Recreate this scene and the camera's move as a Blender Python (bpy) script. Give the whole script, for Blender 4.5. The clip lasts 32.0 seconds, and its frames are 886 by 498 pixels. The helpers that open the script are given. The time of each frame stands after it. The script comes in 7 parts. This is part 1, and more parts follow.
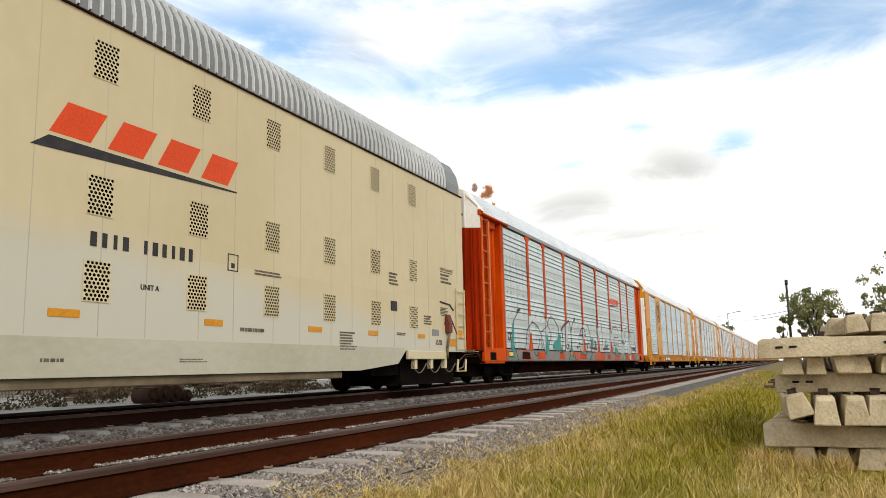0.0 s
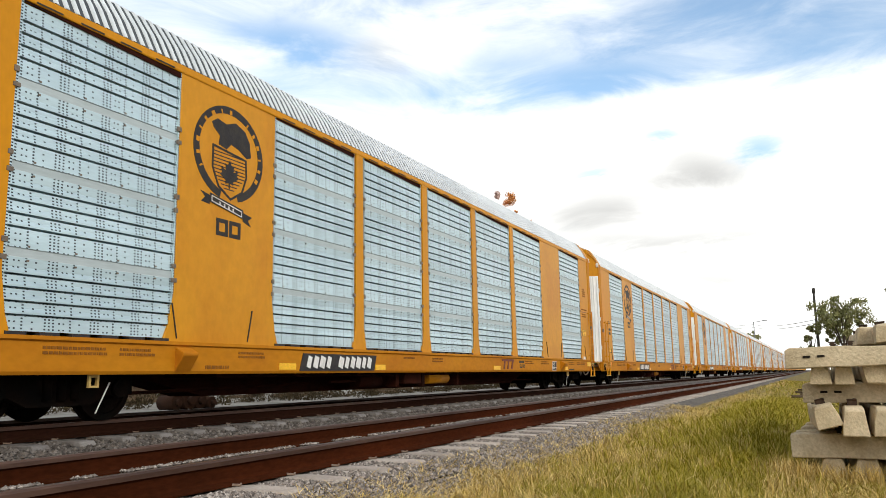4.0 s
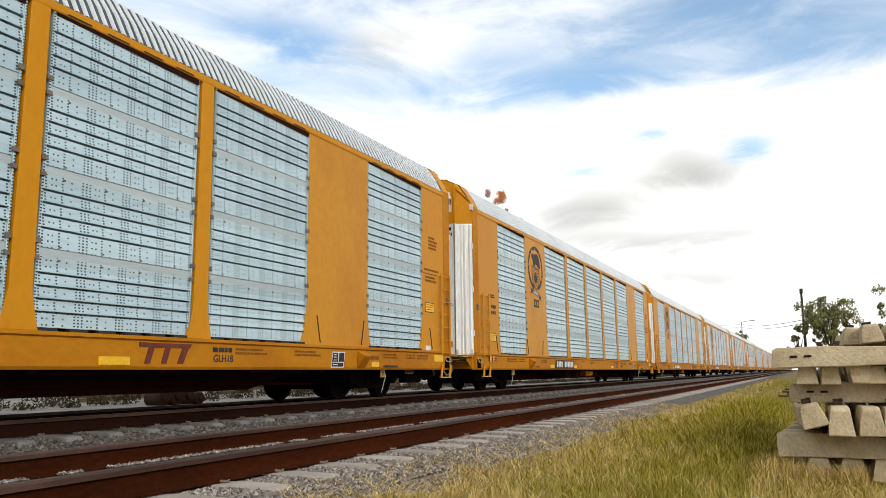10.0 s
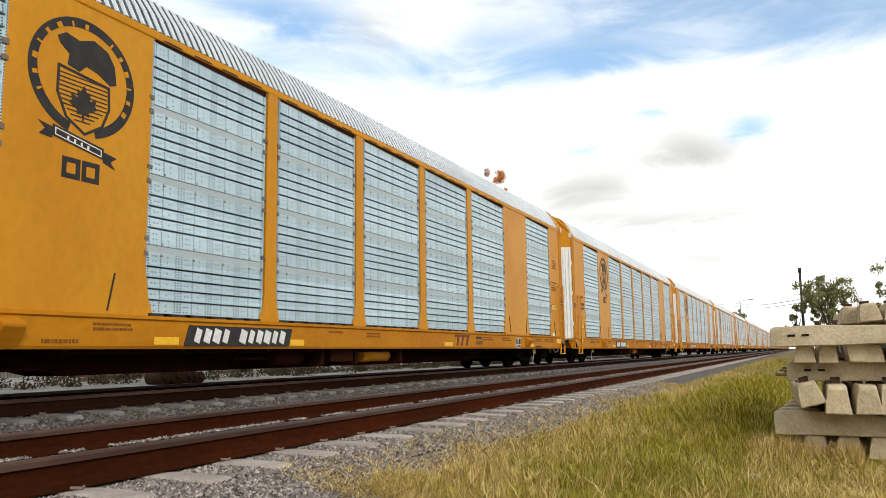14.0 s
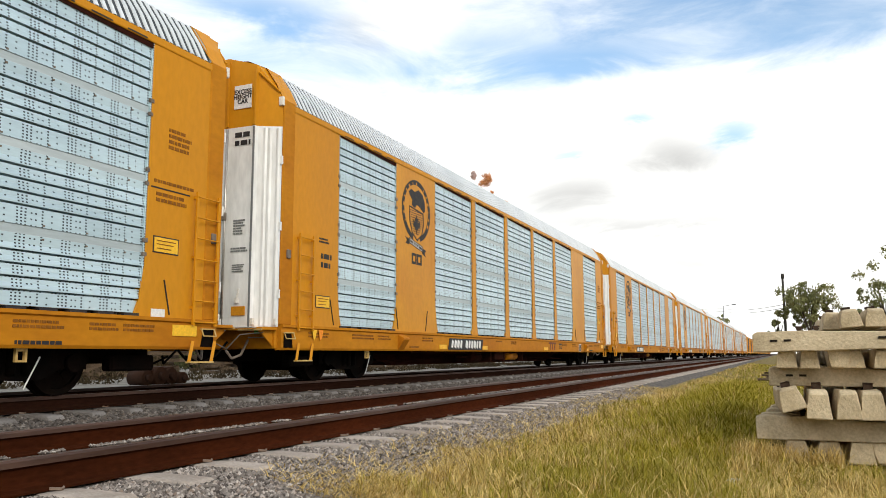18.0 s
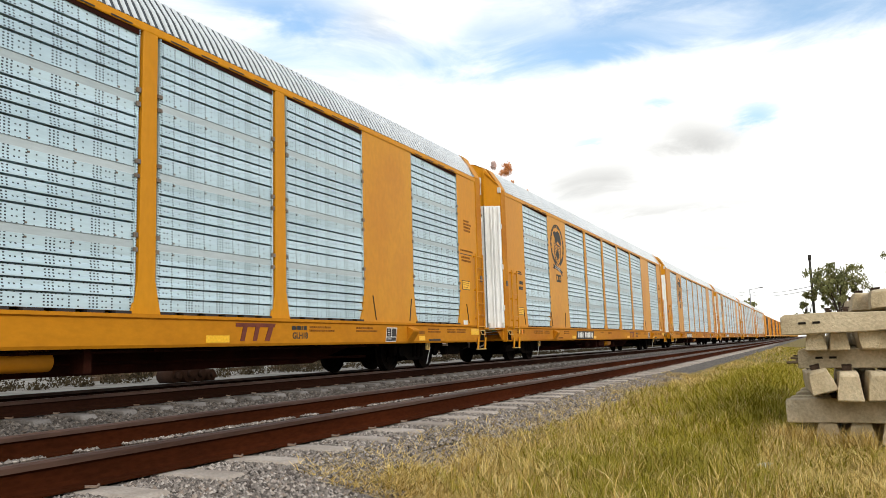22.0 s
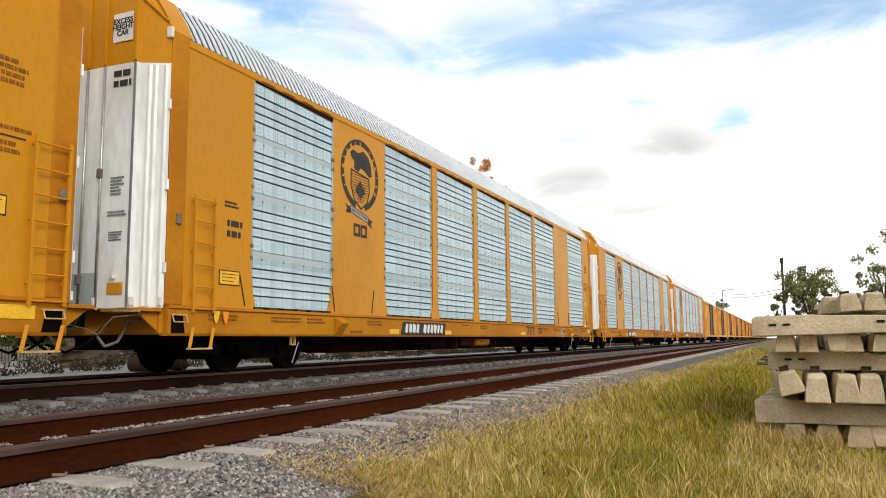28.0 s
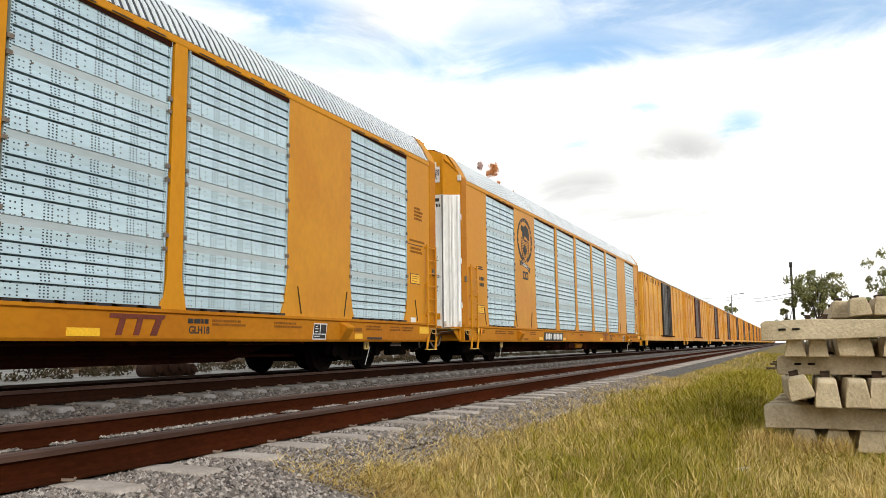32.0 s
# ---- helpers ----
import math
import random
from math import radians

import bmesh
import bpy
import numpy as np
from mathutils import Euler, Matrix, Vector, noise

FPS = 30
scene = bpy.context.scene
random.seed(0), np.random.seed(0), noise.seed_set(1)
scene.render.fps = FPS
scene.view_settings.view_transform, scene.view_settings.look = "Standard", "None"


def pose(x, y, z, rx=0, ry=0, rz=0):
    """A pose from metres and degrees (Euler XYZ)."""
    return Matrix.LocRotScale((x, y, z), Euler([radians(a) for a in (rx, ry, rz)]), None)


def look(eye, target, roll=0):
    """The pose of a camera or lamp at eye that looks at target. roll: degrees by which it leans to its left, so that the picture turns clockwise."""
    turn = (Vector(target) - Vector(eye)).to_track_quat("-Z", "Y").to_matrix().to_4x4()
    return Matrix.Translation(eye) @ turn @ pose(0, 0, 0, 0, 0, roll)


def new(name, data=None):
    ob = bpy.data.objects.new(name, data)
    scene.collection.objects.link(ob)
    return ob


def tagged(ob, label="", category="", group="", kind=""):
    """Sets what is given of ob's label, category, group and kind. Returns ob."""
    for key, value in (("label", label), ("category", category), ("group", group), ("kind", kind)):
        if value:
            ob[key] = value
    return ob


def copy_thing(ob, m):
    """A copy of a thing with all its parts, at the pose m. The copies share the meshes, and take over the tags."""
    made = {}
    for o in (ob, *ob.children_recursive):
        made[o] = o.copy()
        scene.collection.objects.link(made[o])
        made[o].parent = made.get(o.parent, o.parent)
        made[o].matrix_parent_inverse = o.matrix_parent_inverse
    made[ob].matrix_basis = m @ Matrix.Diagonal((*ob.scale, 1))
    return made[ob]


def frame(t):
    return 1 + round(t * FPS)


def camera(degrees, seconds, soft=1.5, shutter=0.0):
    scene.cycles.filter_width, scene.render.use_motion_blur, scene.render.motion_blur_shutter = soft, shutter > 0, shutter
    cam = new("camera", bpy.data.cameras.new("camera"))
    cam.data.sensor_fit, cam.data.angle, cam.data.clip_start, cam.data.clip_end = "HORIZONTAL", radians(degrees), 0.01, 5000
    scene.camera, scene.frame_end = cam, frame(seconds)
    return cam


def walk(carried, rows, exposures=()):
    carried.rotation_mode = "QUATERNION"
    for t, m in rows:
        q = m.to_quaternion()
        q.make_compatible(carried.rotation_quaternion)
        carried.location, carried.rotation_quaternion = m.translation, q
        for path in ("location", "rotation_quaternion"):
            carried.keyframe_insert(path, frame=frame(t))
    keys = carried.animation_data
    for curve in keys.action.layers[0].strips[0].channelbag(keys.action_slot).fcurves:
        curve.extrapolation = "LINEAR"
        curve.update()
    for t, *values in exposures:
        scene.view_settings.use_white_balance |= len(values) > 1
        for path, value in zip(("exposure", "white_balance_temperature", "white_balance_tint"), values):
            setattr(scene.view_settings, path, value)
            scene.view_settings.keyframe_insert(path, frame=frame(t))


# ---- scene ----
# ---- camera ----
EYE = (0.0, 0.0, 1.04)
LENS = 59.71
# seconds, yaw from the track's direction, pitch, roll
TURNS = [(0,23.85,8.77,1.31),(0.5,23.70,8.43,1.14),(1,23.96,8.20,0.82),(1.5,24.07,8.15,0.95),(2,23.65,8.29,0.76),(2.5,24.09,8.36,0.82),(3,24.70,8.58,0.83),(3.5,25.59,9.31,1.10),(5.5,25.00,9.42,0.71),(6,25.78,9.92,0.65),(6.5,26.69,9.98,0.45),(7,26.23,10.38,0.69),(7.5,25.65,10.13,0.92),(8,25.49,10.02,0.82),(8.5,25.41,9.50,0.66),(9,25.07,9.54,0.42),(9.5,25.07,8.94,0.38),(10,24.69,9.18,0.65),(10.5,24.11,9.38,0.60),(11,23.30,9.66,0.84),(11.5,23.88,9.87,0.87),(12,24.00,9.74,0.59),(12.5,23.95,9.07,0.45),(13,23.93,8.66,1.06),(13.5,24.48,7.79,0.93),(15.5,24.18,7.46,0.06),(16,23.27,7.73,0.24),(16.5,23.26,7.49,0.00),(17,23.07,7.62,0.39),(17.5,23.01,7.77,0.47),(18,23.51,7.83,0.26),(18.5,23.13,8.15,0.59),(19,23.66,8.45,0.54),(19.5,23.98,7.62,0.94),(20,24.48,7.74,0.73),(20.5,24.92,7.80,0.78),(21,24.47,7.92,0.90),(21.5,24.69,8.13,0.89),(22,25.35,7.22,1.68),(22.5,23.43,7.44,0.73),(23,23.89,7.47,0.62),(23.5,23.36,7.24,0.45),(24,23.62,6.94,0.44),(24.5,23.51,7.37,0.48),(25,23.27,7.32,0.67),(25.5,23.15,7.56,0.78),(27.5,22.82,6.78,0.66),(28,23.50,6.77,0.49),(28.5,23.18,6.85,0.50),(29,22.65,6.96,0.50),(29.5,23.45,7.22,0.51),(30,23.66,6.99,0.62),(30.5,23.94,6.91,0.62),(31,23.97,7.03,0.38),(31.5,23.92,6.93,0.37),(32,24.07,7.14,0.56)]
cam = camera(LENS, 32.0, soft=0.6)
walk(cam, [(t, pose(*EYE, 90 + p, r, y)) for t, y, p, r in TURNS],
     exposures=[(0, 0.31), (3, 0.32), (6, 0.23), (9, 0.19), (12, 0.21), (13, 0.23), (16, 0.31), (25, 0.33), (32, 0.34)])

# ---- light ----
world = bpy.data.worlds.new("sky")
scene.world = world
world.use_nodes = True
wn, wl = world.node_tree.nodes, world.node_tree.links
background = wn["Background"]
sky = wn.new("ShaderNodeTexSky")
sky.sky_type, sky.sun_disc = "NISHITA", False
SUN_EL, SUN_AZ = 32.0, 130.0      # azimuth clockwise from the track's far direction
sky.sun_elevation, sky.sun_rotation = radians(SUN_EL), radians(SUN_AZ)
sky_gain = wn.new("ShaderNodeMix"); sky_gain.data_type = "RGBA"; sky_gain.blend_type = "MULTIPLY"
sky_gain.inputs["Factor"].default_value = 1.0
wl.new(sky.outputs[0], sky_gain.inputs["A"])
sky_gain.inputs["B"].default_value = (0.190, 0.196, 0.186, 1)
coord = wn.new("ShaderNodeTexCoord")
sep = wn.new("ShaderNodeSeparateXYZ"); wl.new(coord.outputs["Generated"], sep.inputs[0])


def wmath(op, a, b=None, c=None):
    n = wn.new("ShaderNodeMath"); n.operation = op
    for i, v in enumerate((a, b, c)):
        if v is None:
            continue
        if isinstance(v, (int, float)):
            n.inputs[i].default_value = v
        else:
            wl.new(v, n.inputs[i])
    return n.outputs[0]


# cloud shapes by azimuth and elevation, in degrees
azim = wmath("MULTIPLY", wmath("ARCTAN2", sep.outputs[0], sep.outputs[1]), 57.2958)
elev = wmath("MULTIPLY", wmath("ARCSINE", sep.outputs[2]), 57.2958)
plane_az = wn.new("ShaderNodeCombineXYZ")
wl.new(azim, plane_az.inputs[0]); wl.new(elev, plane_az.inputs[1])


def cloud_noise(scale, detail, offset, rough=0.55, stretch=(1, 1, 1)):
    m = wn.new("ShaderNodeMapping"); wl.new(plane_az.outputs[0], m.inputs[0])
    m.inputs["Location"].default_value = offset
    m.inputs["Scale"].default_value = stretch
    n = wn.new("ShaderNodeTexNoise"); wl.new(m.outputs[0], n.inputs["Vector"])
    n.inputs["Scale"].default_value, n.inputs["Detail"].default_value, n.inputs["Roughness"].default_value = scale, detail, rough
    n.inputs["Distortion"].default_value = 0.6
    return wmath("SUBTRACT", n.outputs["Fac"], 0.5)


wisp = cloud_noise(0.16, 8, (3.0, 9.0, 0), 0.6, (0.5, 1.5, 1))
broad = cloud_noise(0.05, 5, (7.0, 2.0, 0), 0.55, (0.7, 1.2, 1))
AZ = wmath("ADD", azim, wmath("MULTIPLY", broad, 8.0))
EL = wmath("ADD", elev, wmath("MULTIPLY", wisp, 5.0))


def blob(a, e, ra, re, gain):
    da = wmath("DIVIDE", wmath("SUBTRACT", AZ, a), ra)
    de = wmath("DIVIDE", wmath("SUBTRACT", EL, e), re)
    d = wmath("ADD", wmath("MULTIPLY", da, da), wmath("MULTIPLY", de, de))
    return wmath("MULTIPLY", wmath("POWER", 2.718, wmath("MULTIPLY", d, -1.0)), gain)


def total(values):
    out = values[0]
    for v in values[1:]:
        out = wmath("ADD", out, v)
    return out


height = wn.new("ShaderNodeMapRange"); wl.new(elev, height.inputs["Value"])
height.inputs["From Min"].default_value, height.inputs["From Max"].default_value, height.inputs["To Max"].default_value = 17.8, 20.6, 0.56
open_sky = total([height.outputs[0], wmath("MULTIPLY", wisp, 1.15), wmath("MULTIPLY", broad, 0.2), blob(-12.0, 21.2, 4.5, 1.1, 0.36), blob(-1.0, 25.0, 9.0, 2.2, 0.30), blob(4.0, 21.2, 6.0, 2.0, 0.26), blob(-20.0, 21.6, 5.0, 1.8, 0.24), blob(-37.0, 24.3, 5.0, 1.2, 0.35), blob(-8.4, 16.2, 1.9, 0.8, 0.80), blob(-2.4, 15.3, 2.6, 0.8, 0.75), blob(-14.0, 14.6, 2.8, 0.6, 0.62), blob(-28.0, 24.8, 6.0, 2.0, -0.30)])
mask = wn.new("ShaderNodeMapRange"); mask.interpolation_type = "SMOOTHSTEP"
wl.new(open_sky, mask.inputs["Value"])
mask.inputs["From Min"].default_value, mask.inputs["From Max"].default_value = 0.10, 1.0
greyness = total([wmath("MULTIPLY", wisp, 1.0), wmath("MULTIPLY", broad, 0.8), blob(-6.6, 14.2, 4.0, 1.2, 0.50), blob(-13.5, 12.2, 5.0, 1.3, 0.42), blob(-13.0, 9.2, 5.5, 1.3, 0.34), blob(-4.0, 9.4, 6.0, 0.8, 0.30), blob(-7.0, 6.6, 6.0, 0.7, 0.28), blob(-29.5, 23.8, 5.0, 1.8, 0.45)])
shade = wn.new("ShaderNodeMapRange"); shade.interpolation_type = "SMOOTHSTEP"
wl.new(greyness, shade.inputs["Value"])
shade.inputs["From Min"].default_value, shade.inputs["From Max"].default_value = -0.10, 0.80
shade.inputs["To Min"].default_value, shade.inputs["To Max"].default_value = 1.07, 0.50
cloud = wn.new("ShaderNodeMix"); cloud.data_type = "RGBA"; cloud.blend_type = "MULTIPLY"; cloud.inputs["Factor"].default_value = 1
cloud.inputs["A"].default_value = (1.0, 1.0, 0.975, 1)
wl.new(shade.outputs[0], cloud.inputs["B"])
mix = wn.new("ShaderNodeMix"); mix.data_type = "RGBA"
wl.new(mask.outputs[0], mix.inputs["Factor"])
wl.new(cloud.outputs["Result"], mix.inputs["A"]); wl.new(sky_gain.outputs["Result"], mix.inputs["B"])
wl.new(mix.outputs["Result"], background.inputs["Color"])
background.inputs["Strength"].default_value = 1.0
sun = new("sun", bpy.data.lights.new("sun", "SUN"))
sun.data.energy, sun.data.angle, sun.data.color = 1.15, radians(15), (1.0, 0.92, 0.77)
az, el = radians(SUN_AZ), radians(SUN_EL)
sun.matrix_world = look((0, 0, 50), Vector((0, 0, 50)) - Vector((math.sin(az) * math.cos(el), math.cos(az) * math.cos(el), math.sin(el))))


# ---- materials ----
def mat(name, color, rough=0.6, metal=0.0, second=None, scale=1.2, amount=0.5, fine=30.0, fine_amount=0.12, bump=0.15, bump_scale=60.0, stretch=(1, 1, 1), random=0.0, low=0.4, high=0.65, shine=None):
    """A surface of two tones in large patches, with fine grain and relief."""
    m = bpy.data.materials.new(name); m.use_nodes = True
    n, l = m.node_tree.nodes, m.node_tree.links
    b = n["Principled BSDF"]
    tc, info = n.new("ShaderNodeTexCoord"), n.new("ShaderNodeObjectInfo")
    shift = n.new("ShaderNodeMath"); shift.operation = "MULTIPLY"; shift.inputs[1].default_value = 40
    l.new(info.outputs["Random"], shift.inputs[0])
    mp = n.new("ShaderNodeMapping"); mp.inputs["Scale"].default_value = stretch
    l.new(tc.outputs["Object"], mp.inputs[0]); l.new(shift.outputs[0], mp.inputs["Location"])

    def noise_at(s, d):
        t = n.new("ShaderNodeTexNoise"); t.inputs["Scale"].default_value, t.inputs["Detail"].default_value = s, d
        l.new(mp.outputs[0], t.inputs["Vector"])
        return t.outputs["Fac"]
    ramp = n.new("ShaderNodeMapRange"); l.new(noise_at(scale, 6), ramp.inputs["Value"])
    ramp.inputs["From Min"].default_value, ramp.inputs["From Max"].default_value, ramp.inputs["To Max"].default_value = low, high, amount
    mixer = n.new("ShaderNodeMix"); mixer.data_type = "RGBA"
    l.new(ramp.outputs[0], mixer.inputs["Factor"])
    second = second or tuple(c * 0.7 for c in color)
    mixer.inputs["A"].default_value, mixer.inputs["B"].default_value = (*color, 1), (*second, 1)
    grain = n.new("ShaderNodeMapRange"); l.new(noise_at(fine, 3), grain.inputs["Value"])
    grain.inputs["From Min"].default_value, grain.inputs["From Max"].default_value = 0.3, 0.7
    grain.inputs["To Min"].default_value, grain.inputs["To Max"].default_value = 1 - fine_amount, 1 + fine_amount
    if random:
        r = n.new("ShaderNodeMapRange"); l.new(info.outputs["Random"], r.inputs["Value"])
        r.inputs["To Min"].default_value, r.inputs["To Max"].default_value = 1 - random, 1 + random
        q = n.new("ShaderNodeMath"); q.operation = "MULTIPLY"; l.new(grain.outputs[0], q.inputs[0]); l.new(r.outputs[0], q.inputs[1])
        tone = q.outputs[0]
    else:
        tone = grain.outputs[0]
    mul = n.new("ShaderNodeMix"); mul.data_type = "RGBA"; mul.blend_type = "MULTIPLY"; mul.inputs["Factor"].default_value = 1
    l.new(mixer.outputs["Result"], mul.inputs["A"]); l.new(tone, mul.inputs["B"])
    l.new(mul.outputs["Result"], b.inputs["Base Color"])
    b.inputs["Roughness"].default_value, b.inputs["Metallic"].default_value = rough, metal
    b.inputs["Specular IOR Level"].default_value = shine if shine is not None else 0.12 if rough >= 0.7 else 0.25
    if bump:
        bp = n.new("ShaderNodeBump"); bp.inputs["Strength"].default_value, bp.inputs["Distance"].default_value = bump, 0.02
        l.new(noise_at(bump_scale, 4), bp.inputs["Height"]); l.new(bp.outputs[0], b.inputs["Normal"])
    return m


def slotted(name, color, second, hole, rough=0.4, metal=0.3):
    """Galvanised sheet with short slots in uneven columns; the unlit holes are painted dark."""
    m = mat(name, color, rough, metal, second, 0.9, 0.8, 14, 0.06, 0.05, 30, (1, 0.25, 1.6))
    n, l = m.node_tree.nodes, m.node_tree.links
    b = n["Principled BSDF"]
    tc, sp = n.new("ShaderNodeTexCoord"), n.new("ShaderNodeSeparateXYZ")
    l.new(tc.outputs["Object"], sp.inputs[0])

    def mt(op, *a):
        x = n.new("ShaderNodeMath"); x.operation = op
        for i, v in enumerate(a):
            if isinstance(v, (int, float)):
                x.inputs[i].default_value = v
            else:
                l.new(v, x.inputs[i])
        return x.outputs[0]
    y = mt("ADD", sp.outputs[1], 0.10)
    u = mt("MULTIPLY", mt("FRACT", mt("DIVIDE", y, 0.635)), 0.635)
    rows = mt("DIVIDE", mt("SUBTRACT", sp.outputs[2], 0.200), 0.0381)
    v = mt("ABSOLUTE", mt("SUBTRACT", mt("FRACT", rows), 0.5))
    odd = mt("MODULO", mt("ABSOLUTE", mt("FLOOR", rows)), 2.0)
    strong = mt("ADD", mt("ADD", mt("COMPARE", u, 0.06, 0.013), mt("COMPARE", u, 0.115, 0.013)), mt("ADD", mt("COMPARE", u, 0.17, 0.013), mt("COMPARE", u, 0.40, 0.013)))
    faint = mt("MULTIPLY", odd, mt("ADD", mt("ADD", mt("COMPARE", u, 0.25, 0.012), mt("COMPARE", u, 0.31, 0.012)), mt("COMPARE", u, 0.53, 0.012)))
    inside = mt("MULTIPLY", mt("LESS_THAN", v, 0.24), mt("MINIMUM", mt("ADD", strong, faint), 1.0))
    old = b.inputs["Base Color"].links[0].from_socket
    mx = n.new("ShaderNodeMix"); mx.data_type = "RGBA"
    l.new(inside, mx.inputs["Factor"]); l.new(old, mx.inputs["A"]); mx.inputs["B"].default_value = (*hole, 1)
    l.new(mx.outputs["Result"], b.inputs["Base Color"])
    l.new(mt("MULTIPLY", mt("SUBTRACT", 1.0, inside), metal), b.inputs["Metallic"])
    return m


YELLOW = mat("yellow_paint", (0.595, 0.248, 0.008), 0.42, 0, (0.53, 0.225, 0.014), 0.5, 0.7, 12, 0.05, 0.06, 25, (1, 1, 0.5), shine=0.10)
YELLOW_SILL = mat("deep_yellow_sill_paint", (0.50, 0.198, 0.009), 0.6, 0, (0.40, 0.135, 0.008), 0.8, 0.8, 12, 0.08, 0.06, 25, (1, 0.5, 1), shine=0.08)
STENCIL_GREY = mat("worn_dark_stencil", (0.10, 0.085, 0.065), 0.7, 0, (0.22, 0.18, 0.12), 9, 0.7)
STENCIL_BROWN = mat("faded_brown_stencil", (0.20, 0.075, 0.012), 0.7, 0, (0.32, 0.12, 0.013), 9, 0.7)
YELLOW_DIRTY = mat("sun_faded_yellow_paint", (0.59, 0.258, 0.010), 0.42, 0, (0.53, 0.214, 0.008), 0.75, 0.9, 9, 0.06, 0.05, 12, (1, 1, 0.7), low=0.46, high=0.62, shine=0.16)
ORANGE = mat("orange_paint", (0.56, 0.068, 0.0015), 0.6, 0, (0.36, 0.032, 0.001), 0.9, 0.8, 15, 0.07, 0.06, 25, (1, 1, 0.5), low=0.45, high=0.62, shine=0.06)
# darker red copy of the orange, for the end doors and levers
ORANGE_RED = mat("dark_red_orange_paint", (0.34, 0.022, 0.001), 0.7, 0, (0.18, 0.010, 0.001), 0.7, 0.9, 9, 0.1, 0.06, 20, (1, 1, 0.5), shine=0.04)
ORANGE_FADED = mat("faded_orange_paint", (0.60, 0.17, 0.05), 0.6, 0, (0.48, 0.09, 0.015), 2.5, 0.8, 12, 0.08, 0.06, 25, (1, 1, 0.3))
CREAM = mat("cream_paint", (0.595, 0.50, 0.31), 0.55, 0, (0.53, 0.43, 0.25), 0.35, 0.8, 4, 0.02, 0.04, 14, (1, 1, 0.7))
WHITE = mat("white_paint", (0.75, 0.72, 0.66), 0.5, 0, (0.6, 0.56, 0.5), 1.0, 0.6)
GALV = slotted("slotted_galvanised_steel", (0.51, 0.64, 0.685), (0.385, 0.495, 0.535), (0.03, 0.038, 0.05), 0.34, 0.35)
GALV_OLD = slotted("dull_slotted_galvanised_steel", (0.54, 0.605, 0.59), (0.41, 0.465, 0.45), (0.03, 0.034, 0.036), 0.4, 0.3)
GALV_OLD_FLAT = mat("dull_galvanised_band", (0.41, 0.45, 0.435), 0.5, 0.2, (0.50, 0.54, 0.52), 0.6, 0.8, 14, 0.06, 0.04, 25, (1, 0.3, 2.0))
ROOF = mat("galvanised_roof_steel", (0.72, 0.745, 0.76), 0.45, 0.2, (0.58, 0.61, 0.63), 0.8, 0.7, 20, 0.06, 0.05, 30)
# this dark colour holds the shade between the roof ribs
ROOF_VALLEY_SHADE = mat("grimy_roof_valley", (0.06, 0.068, 0.078), 0.7, 0.0, (0.11, 0.12, 0.13), 1.2, 0.7)
GALV_FLAT = mat("plain_galvanised_band", (0.40, 0.46, 0.475), 0.45, 0.2, (0.50, 0.56, 0.575), 0.6, 0.8, 14, 0.06, 0.04, 25, (1, 0.3, 2.0))
ROOF_DARK = mat("grey_roof_steel", (0.235, 0.24, 0.24), 0.5, 0.3, (0.18, 0.185, 0.185), 0.8, 0.7, 20, 0.06, 0.05, 30)
ROOF_RIB = mat("pale_roof_rib", (0.66, 0.66, 0.65), 0.45, 0.2, (0.52, 0.52, 0.51), 0.8, 0.7, 20, 0.06, 0.05, 30)
SILVER = mat("bare_steel_door", (0.88, 0.88, 0.86), 0.4, 0.1, (0.66, 0.66, 0.64), 1.4, 0.8, 12, 0.08, 0.05, 20, (1, 1, 0.3))
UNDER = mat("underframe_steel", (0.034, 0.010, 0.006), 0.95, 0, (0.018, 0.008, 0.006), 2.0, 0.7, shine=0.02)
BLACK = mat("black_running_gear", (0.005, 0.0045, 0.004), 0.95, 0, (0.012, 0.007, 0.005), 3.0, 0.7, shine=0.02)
STEEL = mat("worn_bright_steel", (0.55, 0.53, 0.50), 0.35, 0.8, (0.4, 0.36, 0.33), 6.0, 0.6)
MARK = mat("black_stencil_paint", (0.022, 0.020, 0.022), 0.6, 0, (0.05, 0.04, 0.03), 6, 0.5)
MARK_WHITE = mat("white_stencil_paint", (0.75, 0.74, 0.72), 0.6, 0, (0.6, 0.58, 0.55), 6, 0.5)
RUST_RED = mat("dull_red_paint", (0.16, 0.035, 0.018), 0.6, 0, (0.10, 0.025, 0.015), 5, 0.6)
AMBER = mat("amber_reflector", (0.60, 0.25, 0.008), 0.5, 0, (0.48, 0.19, 0.01), 5, 0.5)
REFLECT = mat("yellow_reflector", (0.85, 0.48, 0.02), 0.4, 0, (0.75, 0.4, 0.02), 5, 0.5)
RAIL = mat("rusty_rail_steel", (0.054, 0.0130, 0.0042), 0.95, 0.0, (0.028, 0.008, 0.003), 1.3, 0.8, 40, 0.2, 0.2, 80, (1, 0.3, 1), shine=0.02)
# darker copy of the rail steel, with the shade below the train in it
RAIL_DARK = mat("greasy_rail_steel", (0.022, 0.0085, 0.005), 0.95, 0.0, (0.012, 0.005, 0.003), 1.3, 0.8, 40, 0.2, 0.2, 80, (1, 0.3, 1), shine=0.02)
RAIL_TOP = mat("worn_rail_head", (0.075, 0.040, 0.028), 0.5, 0.0, (0.036, 0.015, 0.009), 3.0, 0.8, 40, 0.2, 0.1, 80, (1, 0.15, 1), shine=0.25)
